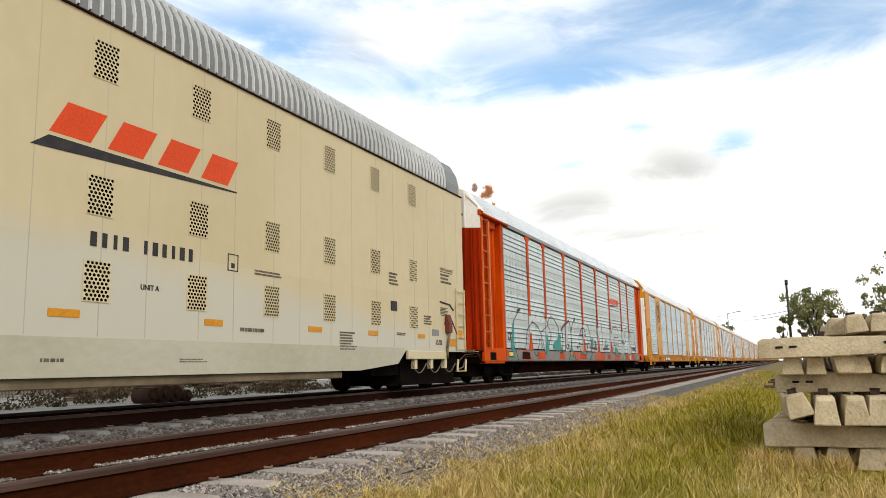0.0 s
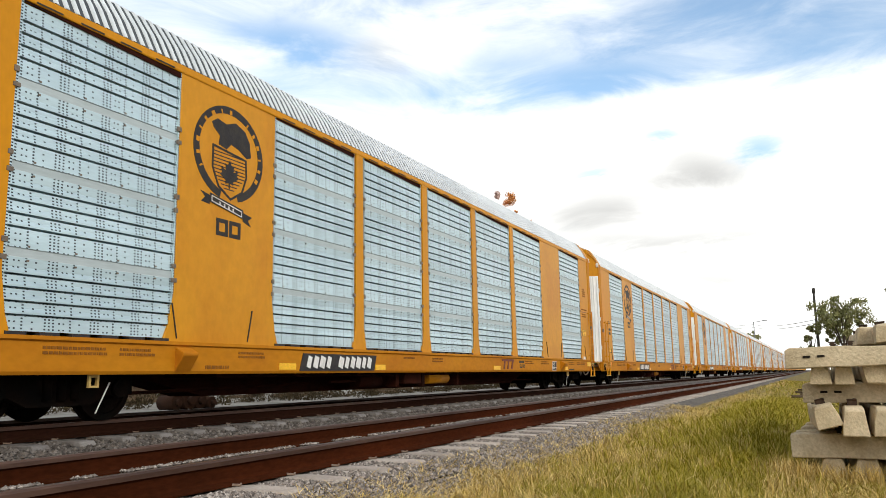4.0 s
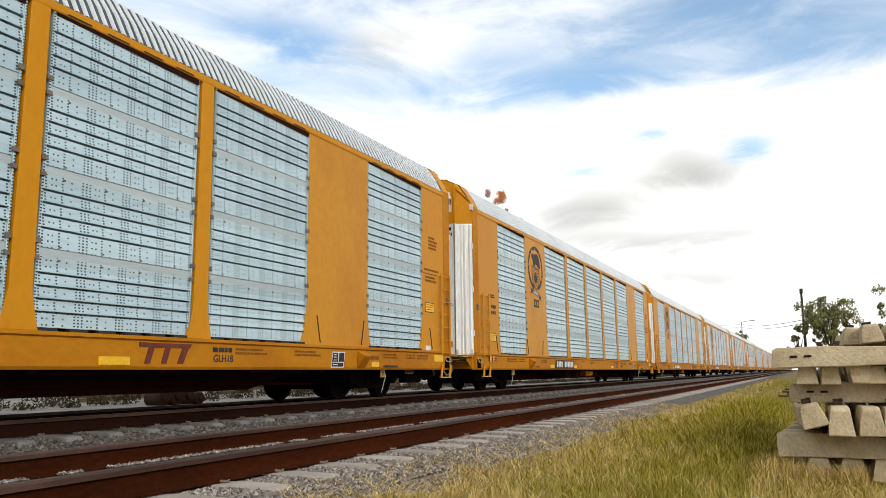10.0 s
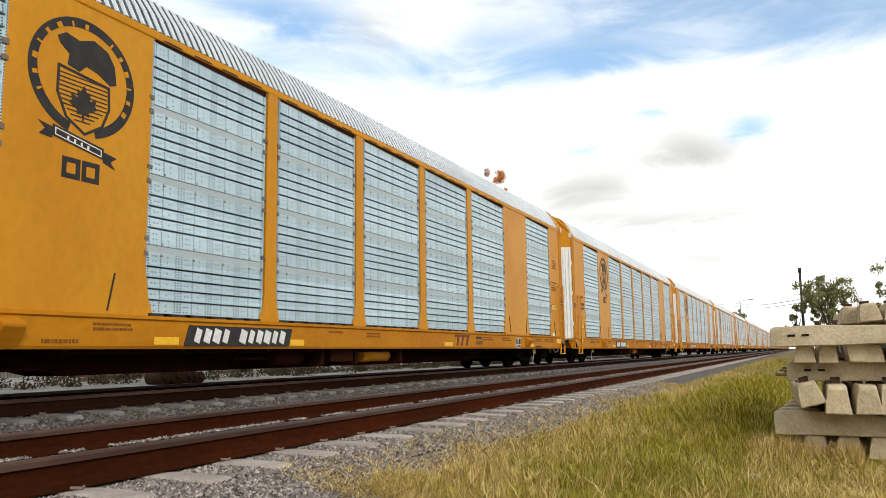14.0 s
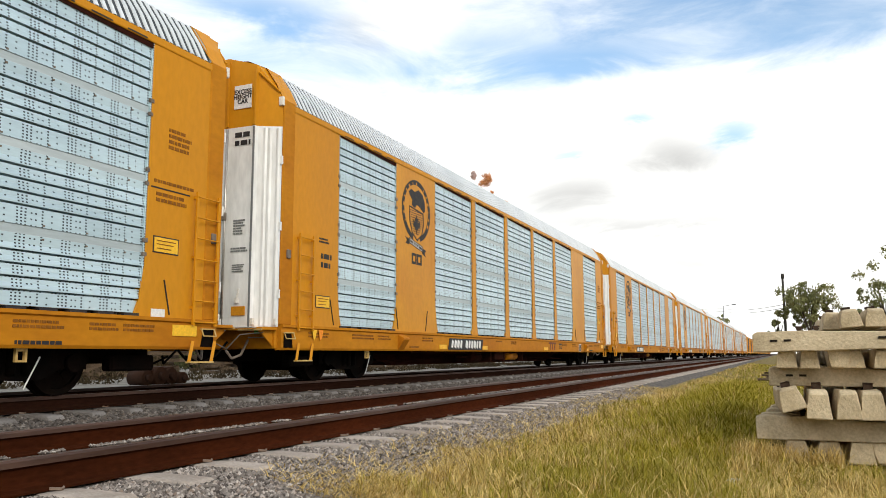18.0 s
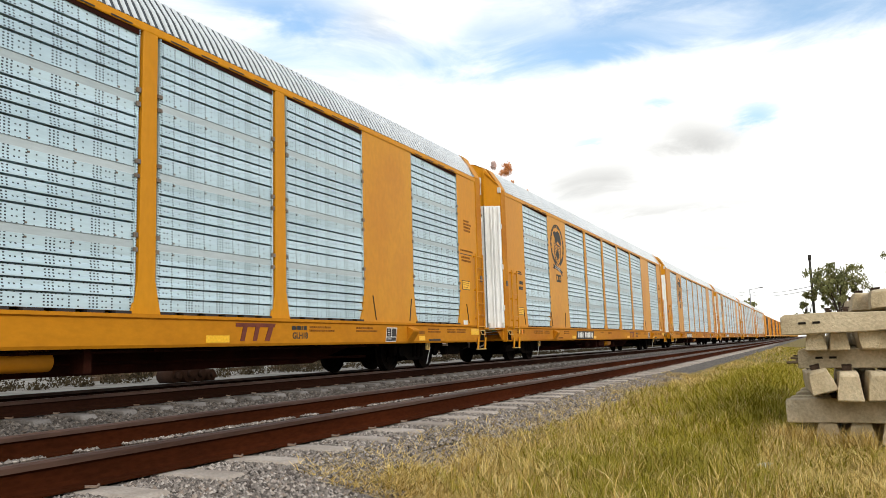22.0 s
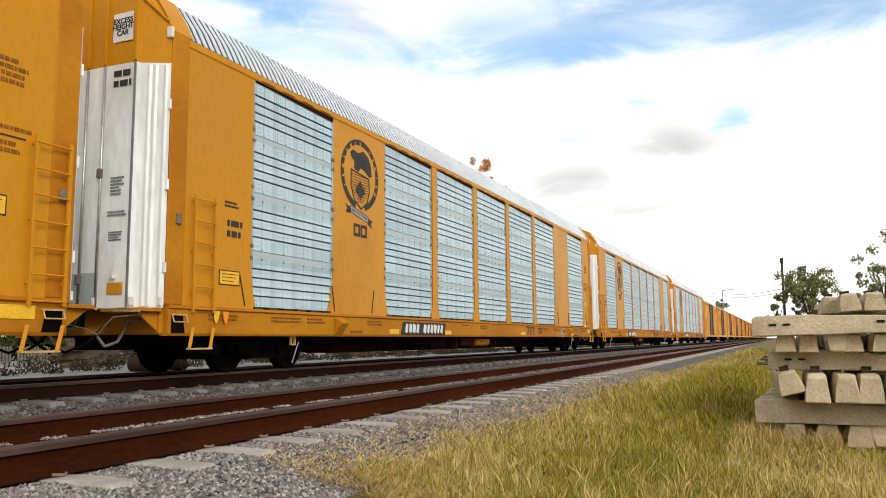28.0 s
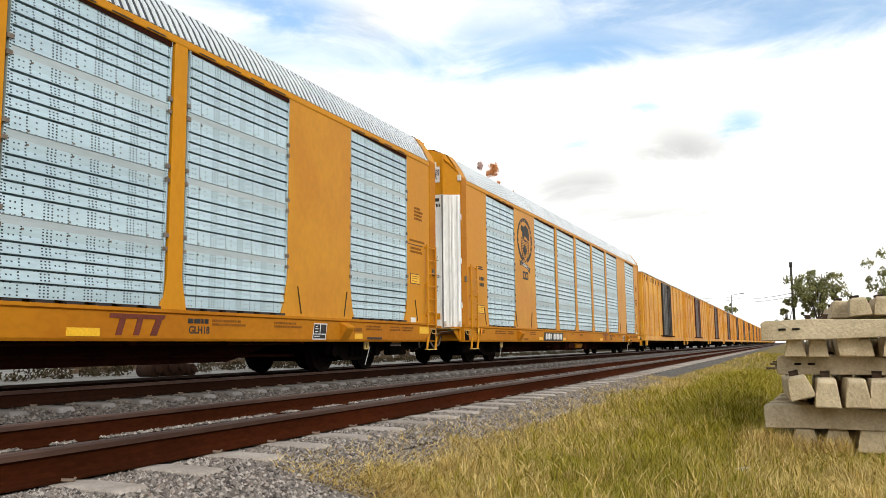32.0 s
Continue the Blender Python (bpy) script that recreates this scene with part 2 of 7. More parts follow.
CONCRETE = mat("weathered_concrete", (0.60, 0.49, 0.325), 0.9, 0, (0.41, 0.325, 0.20), 3.2, 0.9, 38, 0.14, 0.5, 34, random=0.14)
# darker tone for the ties of the train's track
CONCRETE_DARKER = mat("oily_track_concrete", (0.19, 0.175, 0.165), 0.9, 0, (0.13, 0.115, 0.105), 3.0, 0.8, 50, 0.15, 0.4, 60, random=0.12)
CONCRETE_TRACK = mat("dusty_track_concrete", (0.40, 0.345, 0.295), 0.9, 0, (0.28, 0.235, 0.195), 3.0, 0.8, 50, 0.15, 0.4, 60, random=0.12)


TAB = mat("grimy_brown_tab", (0.20, 0.165, 0.135), 0.8, 0, (0.12, 0.09, 0.07), 8, 0.7)
EYE_PAINT = mat("pale_yellow_fitting", (0.58, 0.40, 0.14), 0.6, 0, (0.40, 0.24, 0.07), 6, 0.7)
BRIGHT_TAG = mat("bright_orange_tag", (0.85, 0.28, 0.01), 0.5, 0, (0.72, 0.2, 0.01), 6, 0.5)
GREEN_TAG = mat("green_plastic_tag", (0.12, 0.42, 0.06), 0.5, 0, (0.10, 0.34, 0.05), 6, 0.5)


# ---- building helpers ----
def box(bm, x0, x1, y0, y1, z0, z1):
    v = [bm.verts.new(p) for p in ((x0, y0, z0), (x1, y0, z0), (x1, y1, z0), (x0, y1, z0), (x0, y0, z1), (x1, y0, z1), (x1, y1, z1), (x0, y1, z1))]
    for f in ((3, 2, 1, 0), (4, 5, 6, 7), (0, 1, 5, 4), (1, 2, 6, 5), (2, 3, 7, 6), (3, 0, 4, 7)):
        bm.faces.new([v[i] for i in f])
    return v


def prism(bm, poly, axis, a, b):
    """A closed outline pushed along an axis from a to b; outline coordinates are the other two axes in order."""
    def at(p, c):
        return {"x": (c, p[0], p[1]), "y": (p[0], c, p[1]), "z": (p[0], p[1], c)}[axis]
    va, vb = [bm.verts.new(at(p, a)) for p in poly], [bm.verts.new(at(p, b)) for p in poly]
    n = len(poly)
    bm.faces.new(va); bm.faces.new(vb[::-1])
    for i in range(n):
        bm.faces.new((va[i], va[(i + 1) % n], vb[(i + 1) % n], vb[i]))


def rod(bm, a, b, r, n=8, r2=None):
    a, b = Vector(a), Vector(b)
    q = (b - a).to_track_quat("Z", "Y")
    r2 = r if r2 is None else r2
    ra = [bm.verts.new(a + q @ Vector((r * math.cos(2 * math.pi * i / n), r * math.sin(2 * math.pi * i / n), 0))) for i in range(n)]
    rb = [bm.verts.new(b + q @ Vector((r2 * math.cos(2 * math.pi * i / n), r2 * math.sin(2 * math.pi * i / n), 0))) for i in range(n)]
    bm.faces.new(ra[::-1]); bm.faces.new(rb)
    for i in range(n):
        f = bm.faces.new((ra[i], ra[(i + 1) % n], rb[(i + 1) % n], rb[i])); f.smooth = n > 7


def loft(bm, rings, closed=False):
    """Quads between rows of points of the same length."""
    rows = [[bm.verts.new(p) for p in r] for r in rings]
    n = len(rows[0])
    for a, b in zip(rows, rows[1:]):
        for i in range(n if closed else n - 1):
            bm.faces.new((a[i], a[(i + 1) % n], b[(i + 1) % n], b[i]))


def B():
    return bmesh.new()


def mesh_of(name, bm, material, bevel=0.0, normals=True):
    if bevel:
        bmesh.ops.bevel(bm, geom=list(bm.edges), offset=bevel, segments=1, affect="EDGES", clamp_overlap=True)
    if normals:
        bmesh.ops.recalc_face_normals(bm, faces=bm.faces)
    me = bpy.data.meshes.new(name)
    bm.to_mesh(me); bm.free()
    for m in (material if isinstance(material, (list, tuple)) else [material]):
        me.materials.append(m)
    return me


def part(name, bm, material, parent, label="", bevel=0.0, at=None, normals=True):
    ob = new(name, mesh_of(name, bm, material, bevel, normals))
    ob.parent = parent
    if at:
        ob.location = at
    if label:
        ob["label"] = label
    return ob


def same_part(ob, parent, at=None, label=""):
    """Another part on the same mesh."""
    o = new(ob.name.split(".")[0], ob.data)
    o.parent = parent
    o.location = at or (0, 0, 0)
    if label:
        o["label"] = label
    return o


def thing(name, bm, material, label, category, group="", kind="", bevel=0.0, at=None):
    ob = new(name, mesh_of(name, bm, material, bevel))
    if at:
        ob.location = at
    return tagged(ob, label, category, group, kind)


def root(name, label, category, group="", kind="", at=(0, 0, 0)):
    ob = new(name)
    ob.location = at
    ob.empty_display_size = 0.2
    return tagged(ob, label, category, group, kind)


# ---- plan: tracks run along y; the eye is over the origin ----
NEAR_MID, NEAR_TOP = -4.73, 0.473          # near track: middle and top of rail
TRAIN_MID, TRAIN_TOP = -9.52, 0.54         # the train's track
SIDE = 1.52                                # half width of a car
HALF_GAUGE = 0.7525
GROUND_PROFILE = [(-600, 0.1), (-60, 0.1), (-30, 0.2), (-13.2, 0.22), (-11.4, 0.31), (-8.5, 0.32), (-7.95, 0.27), (-7.3, 0.21), (-6.6, 0.20), (-6.2, 0.245), (-3.9, 0.262), (-3.35, 0.252), (-2.9, 0.16), (-2.3, 0.03), (-1.2, -0.03), (-0.1, -0.085), (2.4, -0.085), (8, -0.03), (30, 0.0), (600, 0.0)]


def hump(x, y):
    """The overgrown bank between the ballast and the stack of ties."""
    return 0.42 * math.exp(-((x + 0.75) / 0.85) ** 2 - ((y - 16.0) / 5.5) ** 2)


def ground_height(x):
    for (xa, za), (xb, zb) in zip(GROUND_PROFILE, GROUND_PROFILE[1:]):
        if x <= xb:
            return za + (zb - za) * (x - xa) / (xb - xa)
    return 0.0


# ---- ground ----
GRAVEL = mat("grey_ballast_bed", (0.16, 0.14, 0.12), 0.95, 0, (0.06, 0.053, 0.05), 14.0, 0.9, 60, 0.35, 0.9, 45)
DIRT = mat("dry_grassy_soil", (0.22, 0.16, 0.065), 0.95, 0, (0.12, 0.10, 0.025), 1.3, 0.9, 40, 0.3, 0.8, 35)
# darker bed for the ground from x = -12.6 to -6
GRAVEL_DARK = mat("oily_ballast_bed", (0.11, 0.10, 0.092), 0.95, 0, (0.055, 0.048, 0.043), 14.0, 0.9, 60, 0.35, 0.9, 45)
PALE = mat("pale_yard_gravel", (0.27, 0.255, 0.225), 0.95, 0, (0.15, 0.135, 0.11), 0.6, 0.8, 20, 0.2, 0.6, 20)
xs = [p[0] for p in GROUND_PROFILE]
fill = []
for a, b in zip(xs, xs[1:]):
    k = max(1, int((b - a) / 0.7)) if -14 <= a and b <= 8 else max(1, int((b - a) / 60))
    fill += [a + (b - a) * i / k for i in range(k)]
fill.append(xs[-1])
ys = [-300, -60, -20, -5] + [0.6 * i for i in range(0, 80)] + [50 + 4 * i for i in range(20)] + [140, 180, 250, 350, 500, 800, 1500, 3000]
bm = B()
grid = [[bm.verts.new((x, y, ground_height(x) + hump(x, y) + (0.03 * noise.noise((x * 0.9, y * 0.9, 0)) if -3 < x < 8 and 0 < y < 60 else 0))) for x in fill] for y in ys]
for ra, rb in zip(grid, grid[1:]):
    for i in range(len(fill) - 1):
        f = bm.faces.new((ra[i], ra[i + 1], rb[i + 1], rb[i]))
        xm = (fill[i] + fill[i + 1]) / 2
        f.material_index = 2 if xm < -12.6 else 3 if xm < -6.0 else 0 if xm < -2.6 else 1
        f.smooth = True
thing("ground", bm, [GRAVEL, DIRT, PALE, GRAVEL_DARK], "ground of grey ballast, dry grass and pale yard gravel", "ground", kind="structure")

# ---- tracks ----
RAIL_H = 0.195
RAIL_OUTLINE = [(-0.075, 0), (0.075, 0), (0.075, 0.012), (0.02, 0.032), (0.009, 0.05), (0.009, 0.135), (0.034, 0.15), (0.036, 0.182), (0.028, 0.195), (-0.028, 0.195), (-0.036, 0.182), (-0.034, 0.15), (-0.009, 0.135), (-0.009, 0.05), (-0.02, 0.032), (-0.075, 0.012)]


def rail_mesh(side):
    bm = B()
    stops = [-40, 0, 8, 20, 60, 200, 900]
    loft(bm, [[(x, y, z) for x, z in RAIL_OUTLINE] for y in stops], True)
    bm.faces.ensure_lookup_table()
    me = mesh_of("rail", bm, [side, RAIL_TOP])
    for f in me.polygons:
        f.material_index = 1 if f.center.z > 0.16 else 0
    return me


TIE_SECTION = [(-0.14, 0.0), (0.14, 0.0), (0.12, 0.20), (-0.12, 0.20)]


def tie_mesh(name, half=1.46, material=None, dip=0.03):
    """A concrete tie along x, lower in its middle, with raised rail seats and sloping ends."""
    bm = B()
    stations = [(-half, 0.165), (-half + 0.04, 0.205), (-0.95, 0.21), (-0.5, 0.21 - dip), (0.5, 0.21 - dip), (0.95, 0.21), (half - 0.04, 0.205), (half, 0.165)]
    rings = [[(x, y * (1.0 if z == 0 else 0.93), z / 0.2 * h) for y, z in TIE_SECTION] for x, h in stations]
    loft(bm, rings, True)
    bm.verts.ensure_lookup_table()
    n = len(bm.verts)
    bm.faces.new([bm.verts[i] for i in range(4)]); bm.faces.new([bm.verts[i] for i in range(n - 4, n)])
    bmesh.ops.bevel(bm, geom=list(bm.edges), offset=0.012, segments=1, affect="EDGES")
    return mesh_of(name, bm, material or CONCRETE_TRACK)


tie_data, tie_darker = tie_mesh("tie", half=1.39), tie_mesh("tie", material=CONCRETE_DARKER)
rail_data, rail_shaded = rail_mesh(RAIL), rail_mesh(RAIL_DARK)
CLIP = mat("dusty_rail_clip", (0.20, 0.15, 0.115), 0.6, 0.2, (0.2, 0.12, 0.08), 8, 0.7)


def clip_stuff(mid, top, start, pitch, count):
    """Spring clips and pads on both sides of each rail."""
    bm = B()
    rnd = random.Random(5)
    for i in range(count):
        y = start + i * pitch
        for g in (-HALF_GAUGE, HALF_GAUGE):
            for s in (-1, 1):
                if rnd.random() < 0.25:
                    continue
                x = mid + g + s * 0.095
                z = top - RAIL_H
                a, b = 0.02 * rnd.random(), 0.02 * rnd.random()
                rod(bm, (x - 0.02 * s, y - 0.02 - a, z + 0.012), (x + 0.02 * s, y + 0.01 + b, z + 0.004), 0.010, 5)
                rod(bm, (x + 0.02 * s, y + 0.01 + b, z + 0.004), (x + 0.01 * s, y + 0.03 + b, z + 0.014), 0.009, 5)
    return bm


def track(label, mid, top, start, pitch, count, rail_me):
    t = root("railway_track", label, "railway track", kind="structure", at=(mid, 0, top))
    for g in (-HALF_GAUGE, HALF_GAUGE):
        r = new("rail", rail_me); r.parent = t; r.location = (g, 0, -RAIL_H)
        r["label"] = "rusty brown steel rail"
    part("rail_clips", clip_stuff(0, 0, start, pitch, count), CLIP, t)["kind"] = "stuff"
    return t


near_track = track("empty railway track, rusty rails on concrete ties", NEAR_MID, NEAR_TOP, 1.39, 0.645, 110, rail_data)
train_track = track("railway track under the train, rusty rails on concrete ties", TRAIN_MID, TRAIN_TOP, 1.1, 0.64, 110, rail_shaded)


# ---- wheels and trucks ----
def wheelset_mesh():
    bm = B()
    rod(bm, (-0.95, 0, 0), (0.95, 0, 0), 0.075, 10)
    for s in (-1, 1):
        prof = [(0.68, 0.0), (0.68, 0.455), (0.71, 0.455), (0.72, 0.43), (0.82, 0.42), (0.82, 0.34), (0.78, 0.33), (0.78, 0.12), (0.86, 0.11), (0.86, 0.0)]
        k = 20
        loft(bm, [[(s * x, r * math.cos(2 * math.pi * i / k), r * math.sin(2 * math.pi * i / k)) for i in range(k)] for x, r in prof], True)
        for i in range(4):
            a = i * math.pi / 2
            box(bm, *sorted((s * 0.785, s * 0.80)), 0.2 * math.cos(a) - 0.05, 0.2 * math.cos(a) + 0.05, 0.2 * math.sin(a) - 0.05, 0.2 * math.sin(a) + 0.05)
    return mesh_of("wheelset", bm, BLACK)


def frame_mesh():
    """A cast side frame with its arch bars, springs and axle boxes."""
    bm = B()
    out = [(-1.12, 0.34), (-1.12, 0.58), (-0.95, 0.64), (-0.5, 0.80), (0.5, 0.80), (0.95, 0.64), (1.12, 0.58), (1.12, 0.34), (0.7, 0.34), (0.45, 0.22), (-0.45, 0.22), (-0.7, 0.34)]
    prism(bm, out, "x", 0.92, 1.06)
    for y in (-0.88, 0.88):
        rod(bm, (1.06, y, 0.42), (1.13, y, 0.42), 0.12, 12)
    for y in (-0.2, 0, 0.2):
        rod(bm, (1.0, y, 0.28), (1.0, y, 0.62), 0.085, 10)
        rod(bm, (1.07, y, 0.3), (1.07, y, 0.6), 0.06, 8)
    return mesh_of("side_frame", bm, BLACK)


wheel_data, frame_data = wheelset_mesh(), frame_mesh()
mirrored = frame_data.copy(); mirrored.transform(Matrix.Diagonal((-1, 1, 1, 1))); mirrored.flip_normals(); mirrored.name = "side_frame"
WHEELSETS = []


def truck(car, y):
    bm = B()
    box(bm, -1.0, 1.0, -0.22, 0.22, 0.42, 0.68)
    box(bm, -0.35, 0.35, -0.7, 0.7, 0.45, 0.6)
    # blocks added between the axles to close off the light behind
    for y2 in (-0.40, 0.40):
        box(bm, -0.85, 0.85, y2 - 0.05, y2 + 0.05, 0.20, 0.46)
        box(bm, 0.3, 0.6, y2 - 0.35, y2 + 0.35, 0.22, 0.40)
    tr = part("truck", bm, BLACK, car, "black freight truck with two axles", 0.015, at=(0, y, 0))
    for me in (frame_data, mirrored):
        o = new("side_frame", me); o.parent = tr
    for dy in (-0.88, 0.88):
        o = new("wheelset", wheel_data); o.parent = tr; o.location = (0, dy, 0.42)
        WHEELSETS.append((o, dy))
    return tr


def ladder(car, y, z0, z1, width, rungs, material, x=SIDE + 0.05, step=True):
    bm = B()
    for s in (0, width):
        box(bm, x, x + 0.03, y + s - 0.025, y + s + 0.025, z0, z1)
        for z in (z0 + 0.25, (z0 + z1) / 2, z1 - 0.1):
            box(bm, x - 0.08, x, y + s - 0.015, y + s + 0.015, z, z + 0.04)
    if step:
        rod(bm, (x + 0.02, y - 0.07, 0.41), (x + 0.02, y, 0.72), 0.032, 4)
        rod(bm, (x + 0.02, y + width - 0.07, 0.41), (x + 0.02, y + width, 0.72), 0.032, 4)
    lad = part("ladder", bm, material, car)
    if step:
        bm = B(); box(bm, x - 0.02, x + 0.06, y - 0.09, y + width - 0.05, 0.40, 0.425)
        part("tread", bm, EYE_PAINT, lad)
    bm = B()
    rod(bm, (x + 0.03, y, 0), (x + 0.03, y + width, 0), 0.012, 6)
    first = None
    for i in range(rungs):
        z = z0 + 0.05 + (z1 - z0 - 0.12) * i / (rungs - 1)
        if first is None:
            first = part("rung", bm, material, lad, at=(0, 0, z))
        else:
            same_part(first, lad, (0, 0, z))
    return lad


def lettering(name, parent, material, x, y, z, rows, height, width, rnd, fill=0.8, label="", at_end=False, gap=1.7):
    """Stencilled lines that cannot be read, as plain bars."""
    bm = B()
    for r in range(rows):
        zz = z - r * height * gap
        p = 0.0
        lim = width * (0.65 + 0.35 * rnd.random()) if rows > 1 else width
        while p < lim:
            w = height * (0.5 + rnd.random() * 1.6)
            w = min(w, lim - p + 0.01)
            if at_end:
                box(bm, y + p, y + p + w, x - 0.006, x, zz - height, zz)
            else:
                box(bm, x, x + 0.006, y + p, y + p + w, zz - height, zz)
            p += w + height * 0.35
    return tagged(part(name, bm, material, parent, label), kind="stuff")


def text_mesh(body, size):
    cu = bpy.data.curves.new("lettering", "FONT")
    cu.body, cu.size, cu.extrude, cu.align_x, cu.align_y = body, size, 0.002, "CENTER", "CENTER"
    cu.space_line = 0.8
    cu.offset = 0.022 * size
    tmp = new("lettering", cu)
    bpy.context.view_layer.update()
    me = bpy.data.meshes.new_from_object(tmp.evaluated_get(bpy.context.evaluated_depsgraph_get()))
    bpy.data.objects.remove(tmp); bpy.data.curves.remove(cu)
    return me


GROOVES = [0.18 + 0.995 * g + 0.1525 * i for g in range(4) for i in range(4)]
BANDS = [(0.83 + 0.995 * g, 0.94 + 0.995 * g) for g in range(3)]
PANEL_TOP = 3.88


def slats(bm, y0, y1, depth=0.06):
    """A sheet of horizontal lapped ribs, four to a group, with a plain band between the groups."""
    prof = [(depth, 0.0)]
    for k, z in enumerate(GROOVES):
        prof += [(depth - 0.004, z - 0.015), (-0.06, z - 0.013), (-0.06, z + 0.006), (depth + 0.013, z + 0.010), (depth + 0.013, z + 0.030), (depth + 0.003, z + 0.074), (depth - 0.002, z + 0.080)]
        if k in (3, 7, 11):
            a, b = BANDS[k // 4]
            prof += [(depth + 0.004, a), (depth - 0.006, a + 0.006), (depth - 0.006, b - 0.006), (depth + 0.006, b)]
    prof += [(depth + 0.004, PANEL_TOP - 0.05), (-0.02, PANEL_TOP)]
    loft(bm, [[(px, y0, pz) for px, pz in prof], [(px, y1, pz) for px, pz in prof]])
    for fc in bm.faces:
        h = fc.calc_center_median().z
        if any(a < h < b for a, b in BANDS):
            fc.material_index = 1
    for a, b in ((y0, y0 + 0.03), (y1 - 0.03, y1)):
        box(bm, 0.0, depth + 0.018, a, b, 0.02, PANEL_TOP)
    # bolts along the bands
    n = len(bm.faces)
    for a, b in BANDS:
        for i in range(max(2, round((y1 - y0) / 0.64))):
            y = y0 + 0.32 + 0.635 * i
            for z in (a - 0.03, b + 0.025):
                box(bm, depth - 0.002, depth + 0.011, y - 0.016, y + 0.016, z - 0.011, z + 0.011)
    bm.faces.ensure_lookup_table()
    for f in bm.faces[n:]:
        f.material_index = 2


# ---- autorack cars ----
ROOF_PROFILE = [(1.50, 5.08), (1.34, 5.39), (1.11, 5.73), (0.70, 5.93), (0.0, 6.01)]
FULL = ROOF_PROFILE + [(-x, z) for x, z in ROOF_PROFILE[-2::-1]]

def roof_part(car, y0, y1, pitch, material, profile=None, depth=0.014, rib=0.48, valley=None):
    prof = profile or FULL
    bm = B()
    rings = []
    n = int((y1 - y0) / pitch)
    for i in range(n):
        y = y0 + i * pitch
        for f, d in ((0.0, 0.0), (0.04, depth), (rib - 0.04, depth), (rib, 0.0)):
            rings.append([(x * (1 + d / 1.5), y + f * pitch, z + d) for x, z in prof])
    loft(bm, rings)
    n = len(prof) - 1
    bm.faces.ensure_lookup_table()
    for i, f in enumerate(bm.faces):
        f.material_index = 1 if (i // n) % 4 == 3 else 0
    return part("roof", bm, [material, valley or ROOF_VALLEY_SHADE], car)


def end_door(car, y, face, paint, low_mat, sign, rnd, top_mat=None, bar=None):
    """Folding end doors; face is -1 for the end that leads along -y."""
    s = face
    bm = B()
    plan = [(-1.50, 0.0), (-1.12, 0.25), (-0.5, 0.29), (0.5, 0.29), (1.10, 0.27), (1.12, 0.20), (1.50, 0.0)]
    ring = [(x, y + s * d) for x, d in plan]
    loft(bm, [[(x, v, 1.0) for x, v in ring], [(x, v, 4.6) for x, v in ring]])
    door = part("end_door", bm, low_mat, car, "tall folding end door of bare steel" if sign else "tall dark red folding end door")
    pipe = B(); rod(pipe, (0, 0, 1.0), (0, 0, 4.58), 0.022, 8)
    pipe = part("lock_rod", pipe, bar or STEEL, door, at=(0.52, y + s * 0.31, 0))
    for x in (0.18, -0.05, -0.62):
        same_part(pipe, door, (x, y + s * 0.31, 0))
    seam = B(); box(seam, -0.035, 0.0, -0.012, 0.012, 1.0, 4.58)
    part("door_seam", seam, bar or ROOF_DARK, door, "dark folding seam", at=(1.10, y + s * 0.275, 0))
    # pressed ribs of the slanted leaf
    rib = None
    for k in (0.30, 0.50, 0.84):
        at = (1.12 + 0.38 * k, y + s * 0.20 * (1 - k), 0)
        if rib is None:
            b2 = B(); prism(b2, [(-0.045, 0.0), (-0.02, s * 0.035), (0.02, s * 0.030), (0.045, 0.0)], "z", 1.02, 4.56)
            rib = part("door_rib", b2, low_mat if bar else SILVER, door, at=at)
        else:
            same_part(rib, door, at)
    for x, z in ((-0.05, 2.25), (0.52, 2.9), (0.18, 1.35)):
        b2 = B(); box(b2, x - 0.04, x + 0.04, min(y + s * 0.30, y + s * 0.36), max(y + s * 0.30, y + s * 0.36), z, z + 0.14)
        part("rod_bracket", b2, TAB if sign else paint, door, bevel=0.01)
    if sign:
        b2 = B(); box(b2, -0.46, 0.49, min(y + s * 0.288, y + s * 0.298), max(y + s * 0.288, y + s * 0.298), 1.01, 1.52)
        part("kick_plate", b2, GALV_OLD_FLAT, door, "stained lower plate")
        b2 = B(); box(b2, -0.14, -0.02, min(y + s * 0.30, y + s * 0.38), max(y + s * 0.30, y + s * 0.38), 1.92, 2.10); rod(b2, (-0.08, y + s * 0.35, 1.55), (-0.08, y + s * 0.35, 1.94), 0.016, 6)
        part("lock_box", b2, RUST_RED, door, "rusty red lock box", 0.015)
        for x, z in ((1.14, 1.03), (1.47, 1.03), (0.50, 1.03), (0.50, 2.9)):
            b2 = B(); box(b2, x - 0.03, x + 0.03, min(y + s * (0.30 if x < 1 else 0.22 if x < 1.2 else 0.03), y + s * (0.34 if x < 1 else 0.28 if x < 1.2 else 0.07)), max(y + s * (0.30 if x < 1 else 0.22 if x < 1.2 else 0.03), y + s * (0.34 if x < 1 else 0.28 if x < 1.2 else 0.07)), z, z + 0.12)
            part("door_hinge", b2, WHITE, door, bevel=0.008)
    b2 = B(); rod(b2, (0.84, y + s * 0.33, 1.44), (0.90, y + s * 0.33, 1.66), 0.02, 6); box(b2, 0.81, 0.87, min(y + s * 0.28, y + s * 0.345), max(y + s * 0.28, y + s * 0.345), 1.42, 1.50)
    part("door_handle", b2, WHITE if sign else paint, door)
    b2 = B()
    zt = [5.13, 5.68, 5.93, 5.93, 5.74, 5.70, 5.13]
